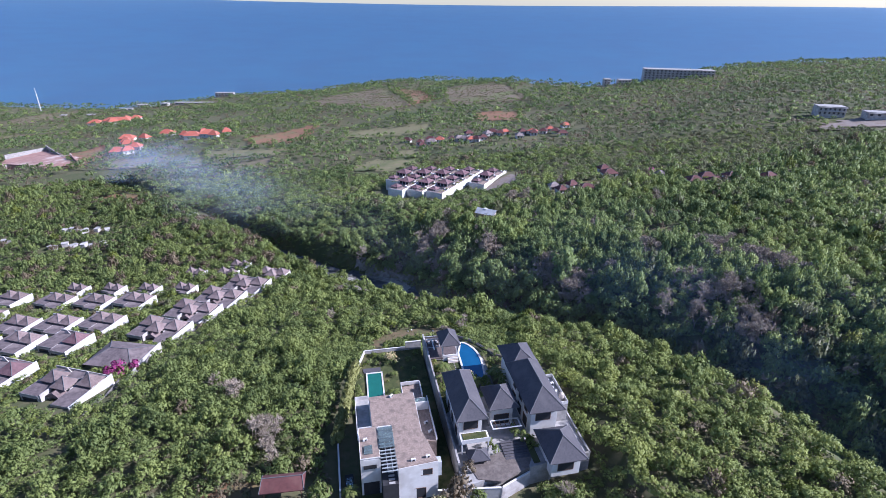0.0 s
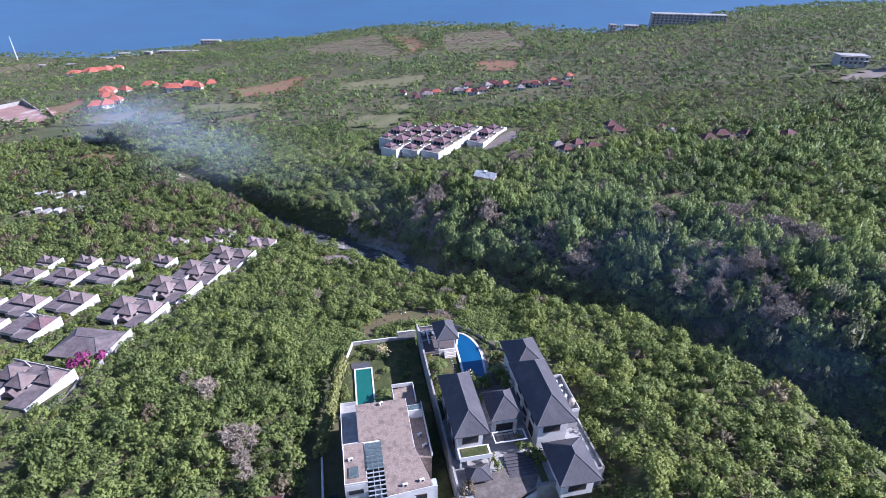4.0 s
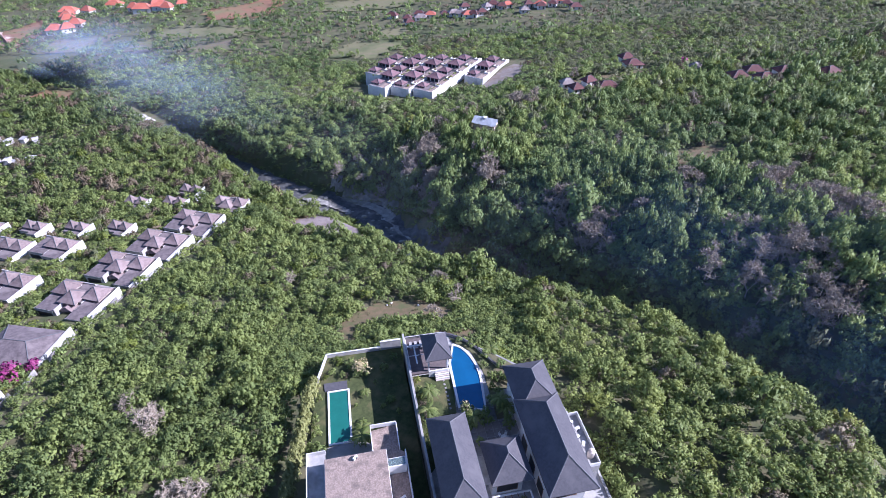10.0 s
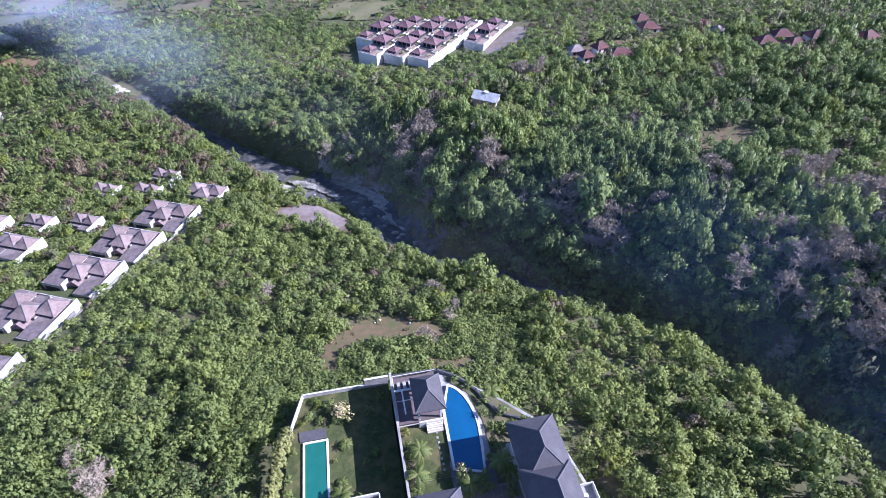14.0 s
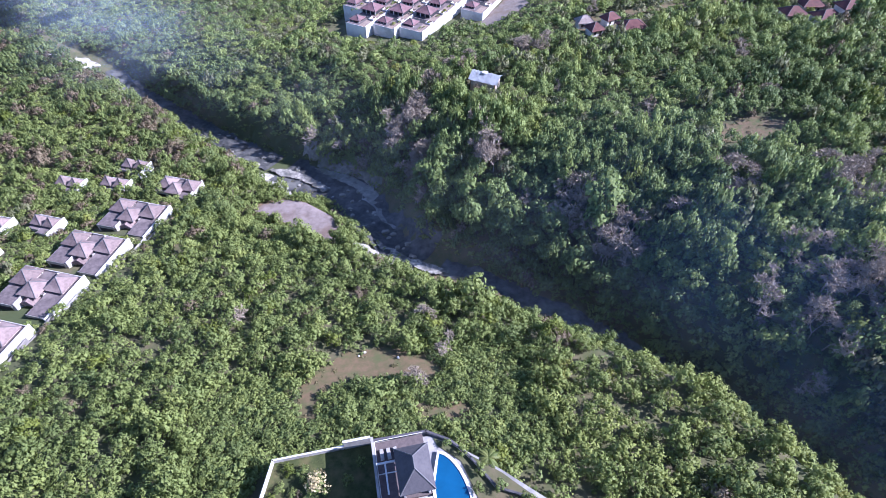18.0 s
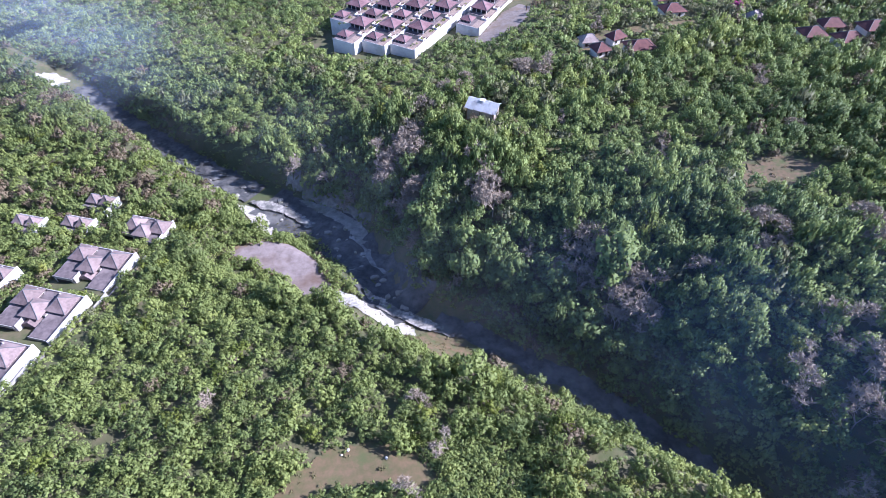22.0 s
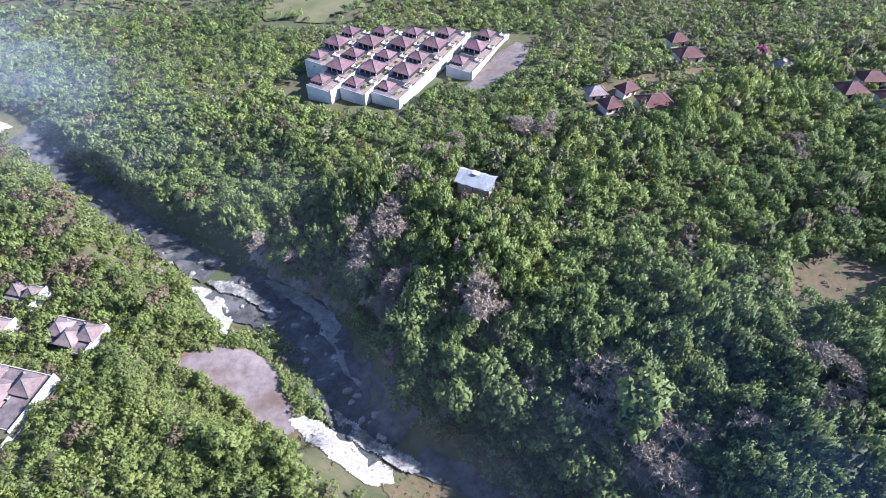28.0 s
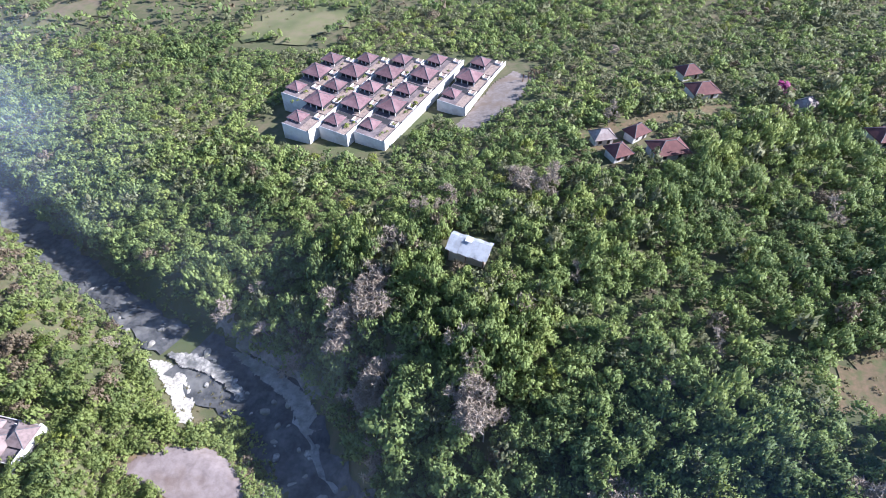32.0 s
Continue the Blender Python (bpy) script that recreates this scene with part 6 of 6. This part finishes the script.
woods("far_dry_woods", bx_, by_, RNG.uniform(2.2, 4.2, len(bx_)), RNG.uniform(3.0, 6.0, len(bx_)), PROTO_F, M_bleaf, tint_at(bx_, by_, 3.0), "distant brownish half-dry trees")
fx, fy = fx[~fb], fy[~fb]
fg = RNG.random(len(fx)) < 0.12 + 0.2 * (wav(fx, fy, 55, 12.0) > 0.25) + 0.4 * ((fx > 90) & (fy < 660) & (wav(fx, fy, 60, 21.0) > -0.1))
gx_, gy_ = fx[fg], fy[fg]
woods("far_pale_woods", gx_, gy_, RNG.uniform(2.4, 4.4, len(gx_)), RNG.uniform(3.6, 6.4, len(gx_)), PROTO_F, M_gleaf, tint_at(gx_, gy_, 8.0) - 0.15, "distant pale grey half-dry trees")
fx, fy = fx[~fg], fy[~fg]
frad = RNG.lognormal(1.22, 0.3, len(fx)).clip(2.0, 5.6)
woods("far_woods", fx, fy, frad, frad * RNG.uniform(1.1, 1.75, len(fx)), PROTO_F, M_leaf2, np.clip(tint_at(fx, fy, 6.0) - 0.26 + RNG.normal(0, 0.22, len(fx)), -0.05, 0.9), "distant patchy woods and scrub")

# single trees: trunk, limbs and crown


def trunk_mesh(seed, h, r):
    rng = random.Random(seed)
    bm = bmesh.new()
    top = (rng.uniform(-0.2, 0.2), rng.uniform(-0.2, 0.2), h * 0.5)
    tube(bm, (0, 0, -0.6), top, r, r * 0.6, 6)
    for k in range(4):
        a = k * 1.7 + rng.uniform(-0.4, 0.4)
        tube(bm, top, (top[0] + 0.3 * h * math.cos(a), top[1] + 0.3 * h * math.sin(a), h * rng.uniform(0.68, 0.85)), r * 0.5, r * 0.15, 5)
    return bm


TREES = []
for k in range(8):
    e = thing("tree", pose(0, 0, -400), "bushy green tree with a dense uneven crown", "tree", "trees along the ravine")
    part("trunk", trunk_mesh(k, 5.0, 0.16), M_bark, e)
    pv, pt, pn = crown(np.random.default_rng(80 + k), 12, 420, 0.085, TENT, 0.55, rough=0.2)
    me = bpy.data.meshes.new("crown")
    rawmesh(me, pv * np.array([2.6, 2.6, 4.3]) + np.array([0, 0, 0.5]), pt, True)
    soft_normals(me, pn)
    a_ = me.attributes.new("tint", "FLOAT", "POINT")
    a_.data.foreach_set("value", np.full(len(pv), 0.32 + 0.03 * k, np.float32))
    me.materials.append(M_leaf if k % 2 else M_leaf2)
    c = new("crown", me)
    c.parent = e
    TREES.append(e)
used = set()
for j, i in enumerate(idx):
    src = TREES[(2 * j + (1 if d[i] < 0 else 0)) % 8]
    f = float(hgt[i]) / 5.0
    p = pose(float(x[i]), float(y[i]), gz(x[i], y[i]), 0, 0, 47 * j) @ Matrix.Diagonal((f, f, f, 1))
    if src.name not in used:
        used.add(src.name)
        src.matrix_world = p
    else:
        o = copy_thing(src, Matrix())
        o.matrix_world = p

# leafless grey trees


def dry_tree(seed):
    """A bare tree: a forked trunk and ever finer twigs."""
    rng = random.Random(seed)
    bm = bmesh.new()

    def grow(a, d, ln, r, lev):
        b = a + d * ln
        tube(bm, a, b, r, r * 0.6, 3)
        if lev > 1:
            for _ in range(4 if lev < 4 else 7):
                w = (d * 0.5 + Vector((rng.gauss(0, 1), rng.gauss(0, 1), rng.gauss(0.3, 0.8))).normalized()).normalized()
                p = b - d * ln * rng.random()
                sd = w.cross(Vector((rng.gauss(0, 1), rng.gauss(0, 1), rng.gauss(0, 1)))).normalized() * 0.042
                bm.faces.new([bm.verts.new(c) for c in (p - sd, p + sd, p + w * rng.uniform(0.25, 0.6))])
        if lev < 4:
            for _ in range(3):
                w = Vector((rng.gauss(0, 1), rng.gauss(0, 1), rng.gauss(0.25, 0.6))).normalized()
                grow(b, (d * 0.7 + w * 0.8).normalized(), ln * rng.uniform(0.6, 0.8), r * 0.55, lev + 1)
    grow(Vector((0, 0, -0.4)), Vector((rng.uniform(-0.15, 0.15), rng.uniform(-0.15, 0.15), 1)).normalized(), 1.5, 0.10, 0)
    return bm


DRY = []
for k in range(5):
    e = thing("bare_tree", pose(0, 0, -400), "leafless pale grey tree with fine twigs", "tree", "leafless trees")
    part("bare_crown", dry_tree(k + 5), M_greybark, e)
    DRY.append(e)
for j, i in enumerate(di):
    f = min(2.4, max(1.4, float(hgt[i]) / 5.2 * 1.5))
    p = pose(float(x[i]), float(y[i]), gz(x[i], y[i]), 0, 0, 73 * j) @ Matrix.Diagonal((f, f, f, 1))
    if j < 5:
        DRY[j].matrix_world = p
    else:
        o = copy_thing(DRY[j % 5], Matrix())
        o.matrix_world = p

# ---- garden plants ----


def palm(u, v, z, h, n=11, ln=1.9, label="feathery garden palm in the lawn", seed=0, mt=None):
    rng = random.Random(seed)
    e = thing("palm", at(u, v, z, rng.uniform(0, 360)), label, "palm", "garden palms")
    part("trunk", tube(bmesh.new(), (0, 0, -0.3), (0.05, 0, h), 0.14, 0.09, 7), M_bark, e)
    for k in range(n):
        a = k * math.tau / n + rng.uniform(-0.2, 0.2)
        up = rng.uniform(0.15, 0.75)
        qs = []
        for s_ in range(7):
            f0, f1 = s_ / 7, (s_ + 1) / 7
            for sd in (-1, 1):
                def pt(f, o):
                    rr2 = ln * f
                    return Vector((math.cos(a) * rr2 - math.sin(a) * o, math.sin(a) * rr2 + math.cos(a) * o, h + ln * (up * f - 0.75 * f * f) - abs(o) * 0.35))
                w = 0.34 * ln * math.sin(math.pi * min(0.97, 0.12 + f0 * 0.9)) * 0.55
                qs.append([pt(f0, 0), pt(f1 - 0.03, 0), pt(f1 + 0.10, sd * w), pt(f0 + 0.09, sd * w * 0.95)])
        q = np.array([[tuple(c) for c in f] for f in qs])
        o = new("frond", leafmesh("frond", q, mt or M_palm, rng.uniform(0.3, 0.8)))
        o.parent = e
    return e


def shrub(u, v, z, r, h, material, label, name="shrub", n=170, size=0.16, seed=0, tint=0.5, world_xy=None, group="garden shrubs", trunk=True, core=True):
    m = at(u, v, z) if world_xy is None else pose(*world_xy, z)
    e = thing(name, m, label, "shrub", group)
    if trunk:
        part("trunk", trunk_mesh(seed, h, 0.07 * r), M_bark, e)
    if core:
        pv, pt, pn = crown(np.random.default_rng(200 + seed), 8, int(n * 1.7), size * 0.72, TENT, 0.6)
    else:
        q = leaves(np.random.default_rng(200 + seed), 7, n, size, flat=0.6)
        pv, pt = q.reshape(-1, 3), np.arange(len(q) * 4).reshape(-1, 4)
    me = bpy.data.meshes.new("crown")
    rawmesh(me, pv * np.array([r, r, h * 0.9]) + np.array([0, 0, 0.1]), pt, core)
    if core:
        soft_normals(me, pn)
    a_ = me.attributes.new("tint", "FLOAT", "POINT")
    a_.data.foreach_set("value", np.full(len(pv), tint, np.float32))
    me.materials.append(material)
    o = new("crown", me)
    o.parent = e
    return e


for k, (u, v, z, h, ln) in enumerate(((3.6, 12.2, 7.4, 2.6, 2.0), (2.6, 8.2, 7.4, 2.4, 2.1), (10.4, 5.2, 7.3, 2.6, 2.1), (16.2, 7.6, 7.3, 3.0, 2.2), (17.0, 6.0, 7.3, 2.4, 1.9),
                                      (-10.0, 7.4, 3.2, 3.2, 2.3), (-8.6, 18.6, 3.2, 1.2, 1.2), (-3.6, 16.4, 3.2, 0.8, 1.1), (-9.8, 9.6, 3.2, 2.4, 1.9), (18.6, 22.0, 3.0, 4.6, 2.0),
                                      (-21.6, -19.2, 3.0, 3.0, 2.0), (-9.6, 12.0, 3.2, 0.9, 1.0), (20.2, 13.4, 6.5, 2.5, 1.8))):
    palm(u, v, z, h, 12, ln, seed=k)
shrub(-8.7, 24.4, 3.2, 2.6, 2.6, M_leaf, "frangipani tree covered in cream blossom", "frangipani", 90, 0.14, 1, 0.4)
shrub(-8.7, 24.4, 3.6, 2.5, 2.8, M_bloom, "cream blossom of the frangipani", "blossom_cover", 230, 0.085, 2, 0.6, trunk=False, core=False)
shrub(9.9, 7.6, 7.3, 1.8, 3.0, M_leaf, "small leafy tree with white blossom beside the pool", "frangipani", 130, 0.14, 3, 0.35)
shrub(9.9, 7.6, 7.4, 1.8, 3.1, M_bloom, "white blossom of the poolside tree", "blossom_cover", 70, 0.08, 4, 0.8, trunk=False, core=False)
for k, (u, v, z, r, h, mt, tn) in enumerate(((2.0, 16.6, 7.4, 1.0, 1.4, M_yleaf, 0.8), (2.2, 6.0, 7.4, 1.1, 2.0, M_leaf, 0.7), (1.9, 4.0, 7.4, 0.9, 1.8, M_yleaf, 0.5), (2.0, 10.2, 7.4, 1.0, 1.8, M_bleaf, 0.6),
                                             (2.0, 14.0, 7.4, 1.0, 1.6, M_leaf, 0.6), (-19.0, 8.0, 3.2, 1.7, 2.4, M_leaf, 0.45), (-12.6, 24.2, 3.2, 1.0, 1.2, M_leaf, 0.6), (-5.4, 14.8, 3.2, 0.8, 1.2, M_leaf, 0.55),
                                             (-11.0, 27.0, 3.2, 1.6, 1.6, M_leaf, 0.4), (-14.8, 25.4, 3.2, 1.2, 1.1, M_leaf, 0.5), (-16.2, 24.2, 3.2, 0.9, 1.0, M_yleaf, 0.3), (-6.2, 21.0, 3.2, 0.7, 1.0, M_leaf, 0.5), (-10.6, 16.2, 3.2, 0.6, 0.8, M_leaf, 0.6), (-3.0, 20.4, 3.2, 0.8, 1.1, M_leaf2, 0.4), (-2.4, 13.0, 3.2, 0.8, 1.3, M_leaf, 0.4), (-6.8, 9.2, 3.2, 0.8, 1.2, M_leaf, 0.5), (-12.0, 24.0, 3.2, 0.8, 1.0, M_bleaf, 0.5), (-1.6, 27.0, 3.2, 1.1, 1.5, M_leaf, 0.3), (-17.6, 19.0, 3.2, 1.0, 1.4, M_leaf, 0.5), (-18.4, 14.2, 3.2, 1.2, 1.7, M_leaf, 0.4), (-19.4, 5.4, 3.2, 1.1, 1.5, M_leaf, 0.45), (-13.5, 28.0, 3.2, 1.4, 1.2, M_yleaf, 0.2), (-4.0, 24.5, 3.2, 1.2, 1.4, M_leaf, 0.3), (13.8, 4.8, 7.3, 0.9, 1.3, M_leaf, 0.5),
                                             (17.8, -15.4, 6.0, 1.8, 3.4, M_leaf, 0.45), (16.4, -14.0, 7.3, 1.5, 2.8, M_leaf, 0.5), (9.3, -16.4, 7.3, 1.2, 2.4, M_leaf, 0.55), (8.6, -14.6, 7.3, 1.2, 2.6, M_yleaf, 0.3),
                                             (0.4, -22.6, 3.2, 3.3, 5.8, M_bleaf, 0.45), (12.6, 4.6, 7.3, 1.6, 3.6, M_leaf, 0.3), (16.4, 3.0, 7.3, 1.7, 3.8, M_leaf, 0.35), (9.6, 3.8, 7.3, 1.3, 2.6, M_leaf, 0.45), (14.8, -12.4, 7.3, 1.6, 3.2, M_leaf, 0.4), (-4.5, -25.4, 2.6, 2.6, 4.6, M_leaf, 0.6), (-1.4, -24.4, 2.6, 3.4, 6.2, M_bleaf, 0.7), (3.4, -24.8, 3.0, 2.4, 4.4, M_leaf, 0.3), (2.6, -19.6, 6, 2.1, 3.6, M_bleaf, 0.4), (-22, -24.0, 2.6, 2.2, 3.4, M_leaf, 0.65),
                                             (15.8, 17.5, 7.3, 1.2, 1.8, M_leaf, 0.35), (14.6, 23.6, 7.3, 1.1, 1.6, M_leaf, 0.4), (12.6, 25.6, 7.3, 0.9, 1.3, M_leaf2, 0.5), (16.8, 20.2, 7.3, 1.3, 1.9, M_leaf, 0.5), (19.2, 17.2, 7.3, 1.3, 2.0, M_leaf2, 0.4), (16.6, 14.8, 7.3, 1.1, 1.6, M_leaf, 0.55), (22.8, 14.4, 7.3, 1.4, 2.0, M_leaf, 0.4), (24.6, 12.6, 7.3, 1.1, 1.6, M_leaf2, 0.5), (16.1, 8.8, 7.3, 1.1, 1.7, M_leaf, 0.5), (16.0, 12.2, 7.3, 1.0, 1.5, M_yleaf, 0.3), (27.4, 4.4, 7.3, 1.2, 1.8, M_leaf, 0.45), (27.0, 8.2, 7.3, 1.3, 1.9, M_leaf, 0.5), (18.2, 14.4, 6.6, 1.6, 2.4, M_leaf, 0.4), (21.6, 12.6, 6.4, 1.5, 2.2, M_leaf, 0.3), (17.0, 11.0, 7.0, 1.2, 2.0, M_leaf, 0.45))):
    shrub(u, v, z, r, h, mt, "rounded leafy green garden shrub beside the lawn", seed=10 + k, tint=tn, n=190, size=0.13)
shrub(-4.5, -25.4, 3.6, 2.5, 4.3, M_bloom, "white blossom on the street tree", "blossom_cover", 150, 0.06, 50, 0.8, trunk=False, core=False)
for k, (u, v, r, hh, mt) in enumerate(((10.0, 6.4, 1.3, 2.6, M_leaf), (11.6, 6.2, 1.0, 2.2, M_yleaf), (13.2, 6.4, 1.2, 2.4, M_leaf2), (14.8, 9.4, 0.9, 1.8, M_leaf), (8.6, 2.0, 1.1, 2.2, M_leaf), (10.6, 0.6, 1.0, 2.4, M_leaf2),
                                       (2.0, 12.4, 1.2, 2.2, M_yleaf), (2.2, 2.4, 1.2, 2.4, M_leaf), (2.1, 7.6, 1.1, 2.4, M_bleaf), (-18.2, 11.0, 1.5, 2.8, M_leaf), (-17.8, 7.0, 1.6, 3.0, M_leaf2))):
    shrub(u, v, 7.35 if u > 0 else 3.2, r, hh, mt, "leafy planting between the pool and the villa", seed=400 + k, tint=0.4 + 0.03 * k, n=190, size=0.13)
# tall clipped hedge along the lawn
for k in range(22):
    f = k / 21
    u = -18.6 - 4.6 * f ** 0.8 - 0.8 * f * f
    v = 21.6 - 25.5 * f
    shrub(u, v, 2.6, 1.7, 5.0, M_hedge, "yellowish green feathery hedge plant", "hedge_plant", 420, 0.12, 60 + k, 0.45 + 0.04 * (k % 4), group="hedge along the lawn", trunk=False)
# planting round the club house
rr = random.Random(77)
for k in range(34):
    a = rr.random()
    bx, by = ((-112 + 22 * a, 129.5 + rr.uniform(-1.5, 1)), (-111.5 + rr.uniform(-2, 1), 128 + 18 * a), (-112 + 20 * a, 147 + rr.uniform(-0.5, 1.5)))[k % 3]
    shrub(0, 0, gz(bx, by), rr.uniform(1.0, 1.9), rr.uniform(1.2, 3.0), rr.choice((M_leaf, M_yleaf, M_leaf, M_leaf2)), "leafy garden shrub beside the club house", "estate_shrub", 110, 0.16, 700 + k, rr.uniform(0.3, 0.8), (bx, by), "shrubs of the bungalow estate")
# bougainvillea on the estate and by the lane
for k, (bx, by, r, h) in enumerate(((-95.5, 128.5, 3.6, 4.2), (-91.5, 131.5, 2.2, 4.0), (136, 337, 4.6, 4.6))):
    shrub(0, 0, gz(bx, by), r, h, M_boug, "dense magenta flowering bougainvillea bush", "bougainvillea", 170, 0.15, 90 + k, 0.5, (bx, by), "bougainvilleas")
# planting between the bungalows
rr = random.Random(21)
for k in range(330):
    bx, by = rr.uniform(-178, -70), rr.uniform(116, 232)
    if bx > -86 + 16.5 * sstep(146, 236, by) or not bool(open_ground(np.array([bx]), np.array([by]))[0]):
        continue
    tall = rr.random()
    kind = rr.choice((M_leaf, M_leaf, M_yleaf, M_leaf2, M_bleaf, M_leaf, M_gleaf))
    shrub(0, 0, gz(bx, by), rr.uniform(1.3, 2.6), 1.6 + 3.4 * tall * tall, kind, "reddish half-dry garden shrub between the bungalows" if kind is M_bleaf else "leafy garden shrub between the bungalows",
          "estate_shrub", 110, 0.16, 120 + k, rr.uniform(0.3, 0.8), (bx, by), "shrubs of the bungalow estate")
    if k % 6 == 0:
        shrub(0, 0, gz(bx, by) + 0.3, 1.7, 2.0, M_bloom, "white and cream blossom over garden shrubs", "blossom_cover", 60, 0.07, 500 + k, 0.7, (bx, by), "blossom of the estate", trunk=False, core=False)


# ---- drifting smoke of a bonfire, in thin veils ----


def smokemat(name="thin_smoke", colour=(0.50, 0.62, 0.85)):
    m = bpy.data.materials.new(name)
    m.use_nodes = True
    n, l = m.node_tree.nodes, m.node_tree.links
    b = n["Principled BSDF"]
    b.inputs["Base Color"].default_value = (*colour, 1)
    b.inputs["Roughness"].default_value, b.inputs["Specular IOR Level"].default_value = 1.0, 0.0
    at_ = n.new("ShaderNodeAttribute")
    at_.attribute_name = "veil"
    tc = n.new("ShaderNodeTexCoord")
    t = n.new("ShaderNodeTexNoise")
    t.inputs["Scale"].default_value, t.inputs["Detail"].default_value = 0.045, 4.0
    l.new(tc.outputs["Object"], t.inputs["Vector"])
    r = n.new("ShaderNodeMapRange")
    r.inputs[1].default_value, r.inputs[2].default_value = 0.25, 0.62
    l.new(t.outputs["Fac"], r.inputs[0])
    k = n.new("ShaderNodeMath")
    k.operation = "MULTIPLY"
    l.new(r.outputs[0], k.inputs[0])
    l.new(at_.outputs["Fac"], k.inputs[1])
    l.new(k.outputs[0], b.inputs["Alpha"])
    return m


M_smoke = smokemat()
# strong blue that stands in for haze and lifts the shaded bank
M_haze = smokemat("painted_blue_haze", (0.22, 0.42, 0.85))
plume = thing("smoke_plume", Matrix(), "thin bluish smoke drifting along the ravine from a bonfire", "smoke")
for k, (cx, cy, hz_, lx, ly, dn) in enumerate(((-238, 385, 12, 26, 18, 0.32), (-245, 405, 15, 46, 30, 0.20), (-230, 410, 20, 60, 36, 0.14), (-225, 415, 14, 90, 40, 0.17), (-170, 368, 12, 95, 44, 0.15),
                                               (-130, 325, 10, 90, 50, 0.11), (-185, 385, 22, 140, 60, 0.12))):
    nx, ny = 22, 14
    U, W = np.meshgrid(np.linspace(-1, 1, nx), np.linspace(-1, 1, ny))
    a = radians(-38)
    X = cx + U * lx * math.cos(a) - W * ly * math.sin(a)
    Y = cy + U * lx * math.sin(a) + W * ly * math.cos(a)
    Zs = float(ground(cx + 45 * np.cos(np.arange(12)), cy + 45 * np.sin(np.arange(12))).max()) + hz_ + 2.5 * wav(X, Y, 13, k)
    fall = np.clip(1 - np.hypot(U, W), 0, 1) ** 1.3 * dn * 0.72
    i = (np.arange(ny - 1)[:, None] * nx + np.arange(nx - 1)[None, :]).ravel()
    me = bpy.data.meshes.new("veil")
    rawmesh(me, np.stack([X, Y, Zs], -1).reshape(-1, 3), np.stack([i, i + 1, i + 1 + nx, i + nx], -1), True)
    a_ = me.attributes.new("veil", "FLOAT", "POINT")
    a_.data.foreach_set("value", fall.ravel().astype(np.float32))
    me.materials.append(M_smoke)
    o = new("veil", me)
    o.parent = plume

# smoke haze in the ravine as thin layers; the blue ones paint haze over its shade
for zh, dn, i0, i1, o1, mt in ((-20, 0.010, 1, 15, 34, M_smoke), (-8, 0.008, 1, 15, 34, M_smoke), (2, 0.010, 1, 7, 62, M_haze), (9, 0.009, 1, 7, 66, M_haze)):
    ln = []
    for (ax, ay), (bx, by) in zip(COURSE[i0:i1], COURSE[i0 + 1:i1 + 1]):
        n = max(2, int(math.dist((ax, ay), (bx, by)) / 8))
        ln += [(ax + (bx - ax) * k / n, ay + (by - ay) * k / n) for k in range(n)]
    ln = np.array(ln)
    tx = np.gradient(ln[:, 0])
    ty = np.gradient(ln[:, 1])
    tl = np.hypot(tx, ty)
    offs = np.linspace(-16, o1, 14)
    X = ln[:, 0:1] + (ty / tl)[:, None] * offs[None]
    Y = ln[:, 1:2] - (tx / tl)[:, None] * offs[None]
    Zs = zh + 2.5 * wav(X, Y, 17, zh) + 0.12 * np.clip(offs, 0, 60)[None]
    fall = np.sin(np.linspace(0, math.pi, 14))[None] ** 0.7 * np.minimum(1, np.minimum(np.arange(len(ln)), np.arange(len(ln))[::-1]) / 5)[:, None] * dn
    nx, ny = 14, len(ln)
    i = (np.arange(ny - 1)[:, None] * nx + np.arange(nx - 1)[None, :]).ravel()
    me = bpy.data.meshes.new("veil")
    rawmesh(me, np.stack([X, Y, Zs], -1).reshape(-1, 3), np.stack([i, i + 1, i + 1 + nx, i + nx], -1), True)
    a_ = me.attributes.new("veil", "FLOAT", "POINT")
    a_.data.foreach_set("value", fall.ravel().astype(np.float32))
    me.materials.append(mt)
    o = new("veil", me)
    o.parent = plume

# weeds and small shrubs that grow on the unfinished terraced roofs
rr = random.Random(33)
for k in range(54):
    u0 = rr.choice((-1.8, -14.6, -26.8, -39.0))
    w = EST @ Vector((u0 + rr.uniform(-1.6, 0.2), rr.uniform(-4, 48), 0))
    shrub(0, 0, TOP - 0.6, rr.uniform(0.5, 1.3), rr.uniform(0.5, 1.4), rr.choice((M_leaf, M_yleaf, M_leaf2)), "weedy shrub growing on the concrete roof strip", "roof_weed",
          90, 0.17, 300 + k, rr.uniform(0.4, 0.8), (w.x, w.y), "weeds on the terraced roofs", trunk=False)
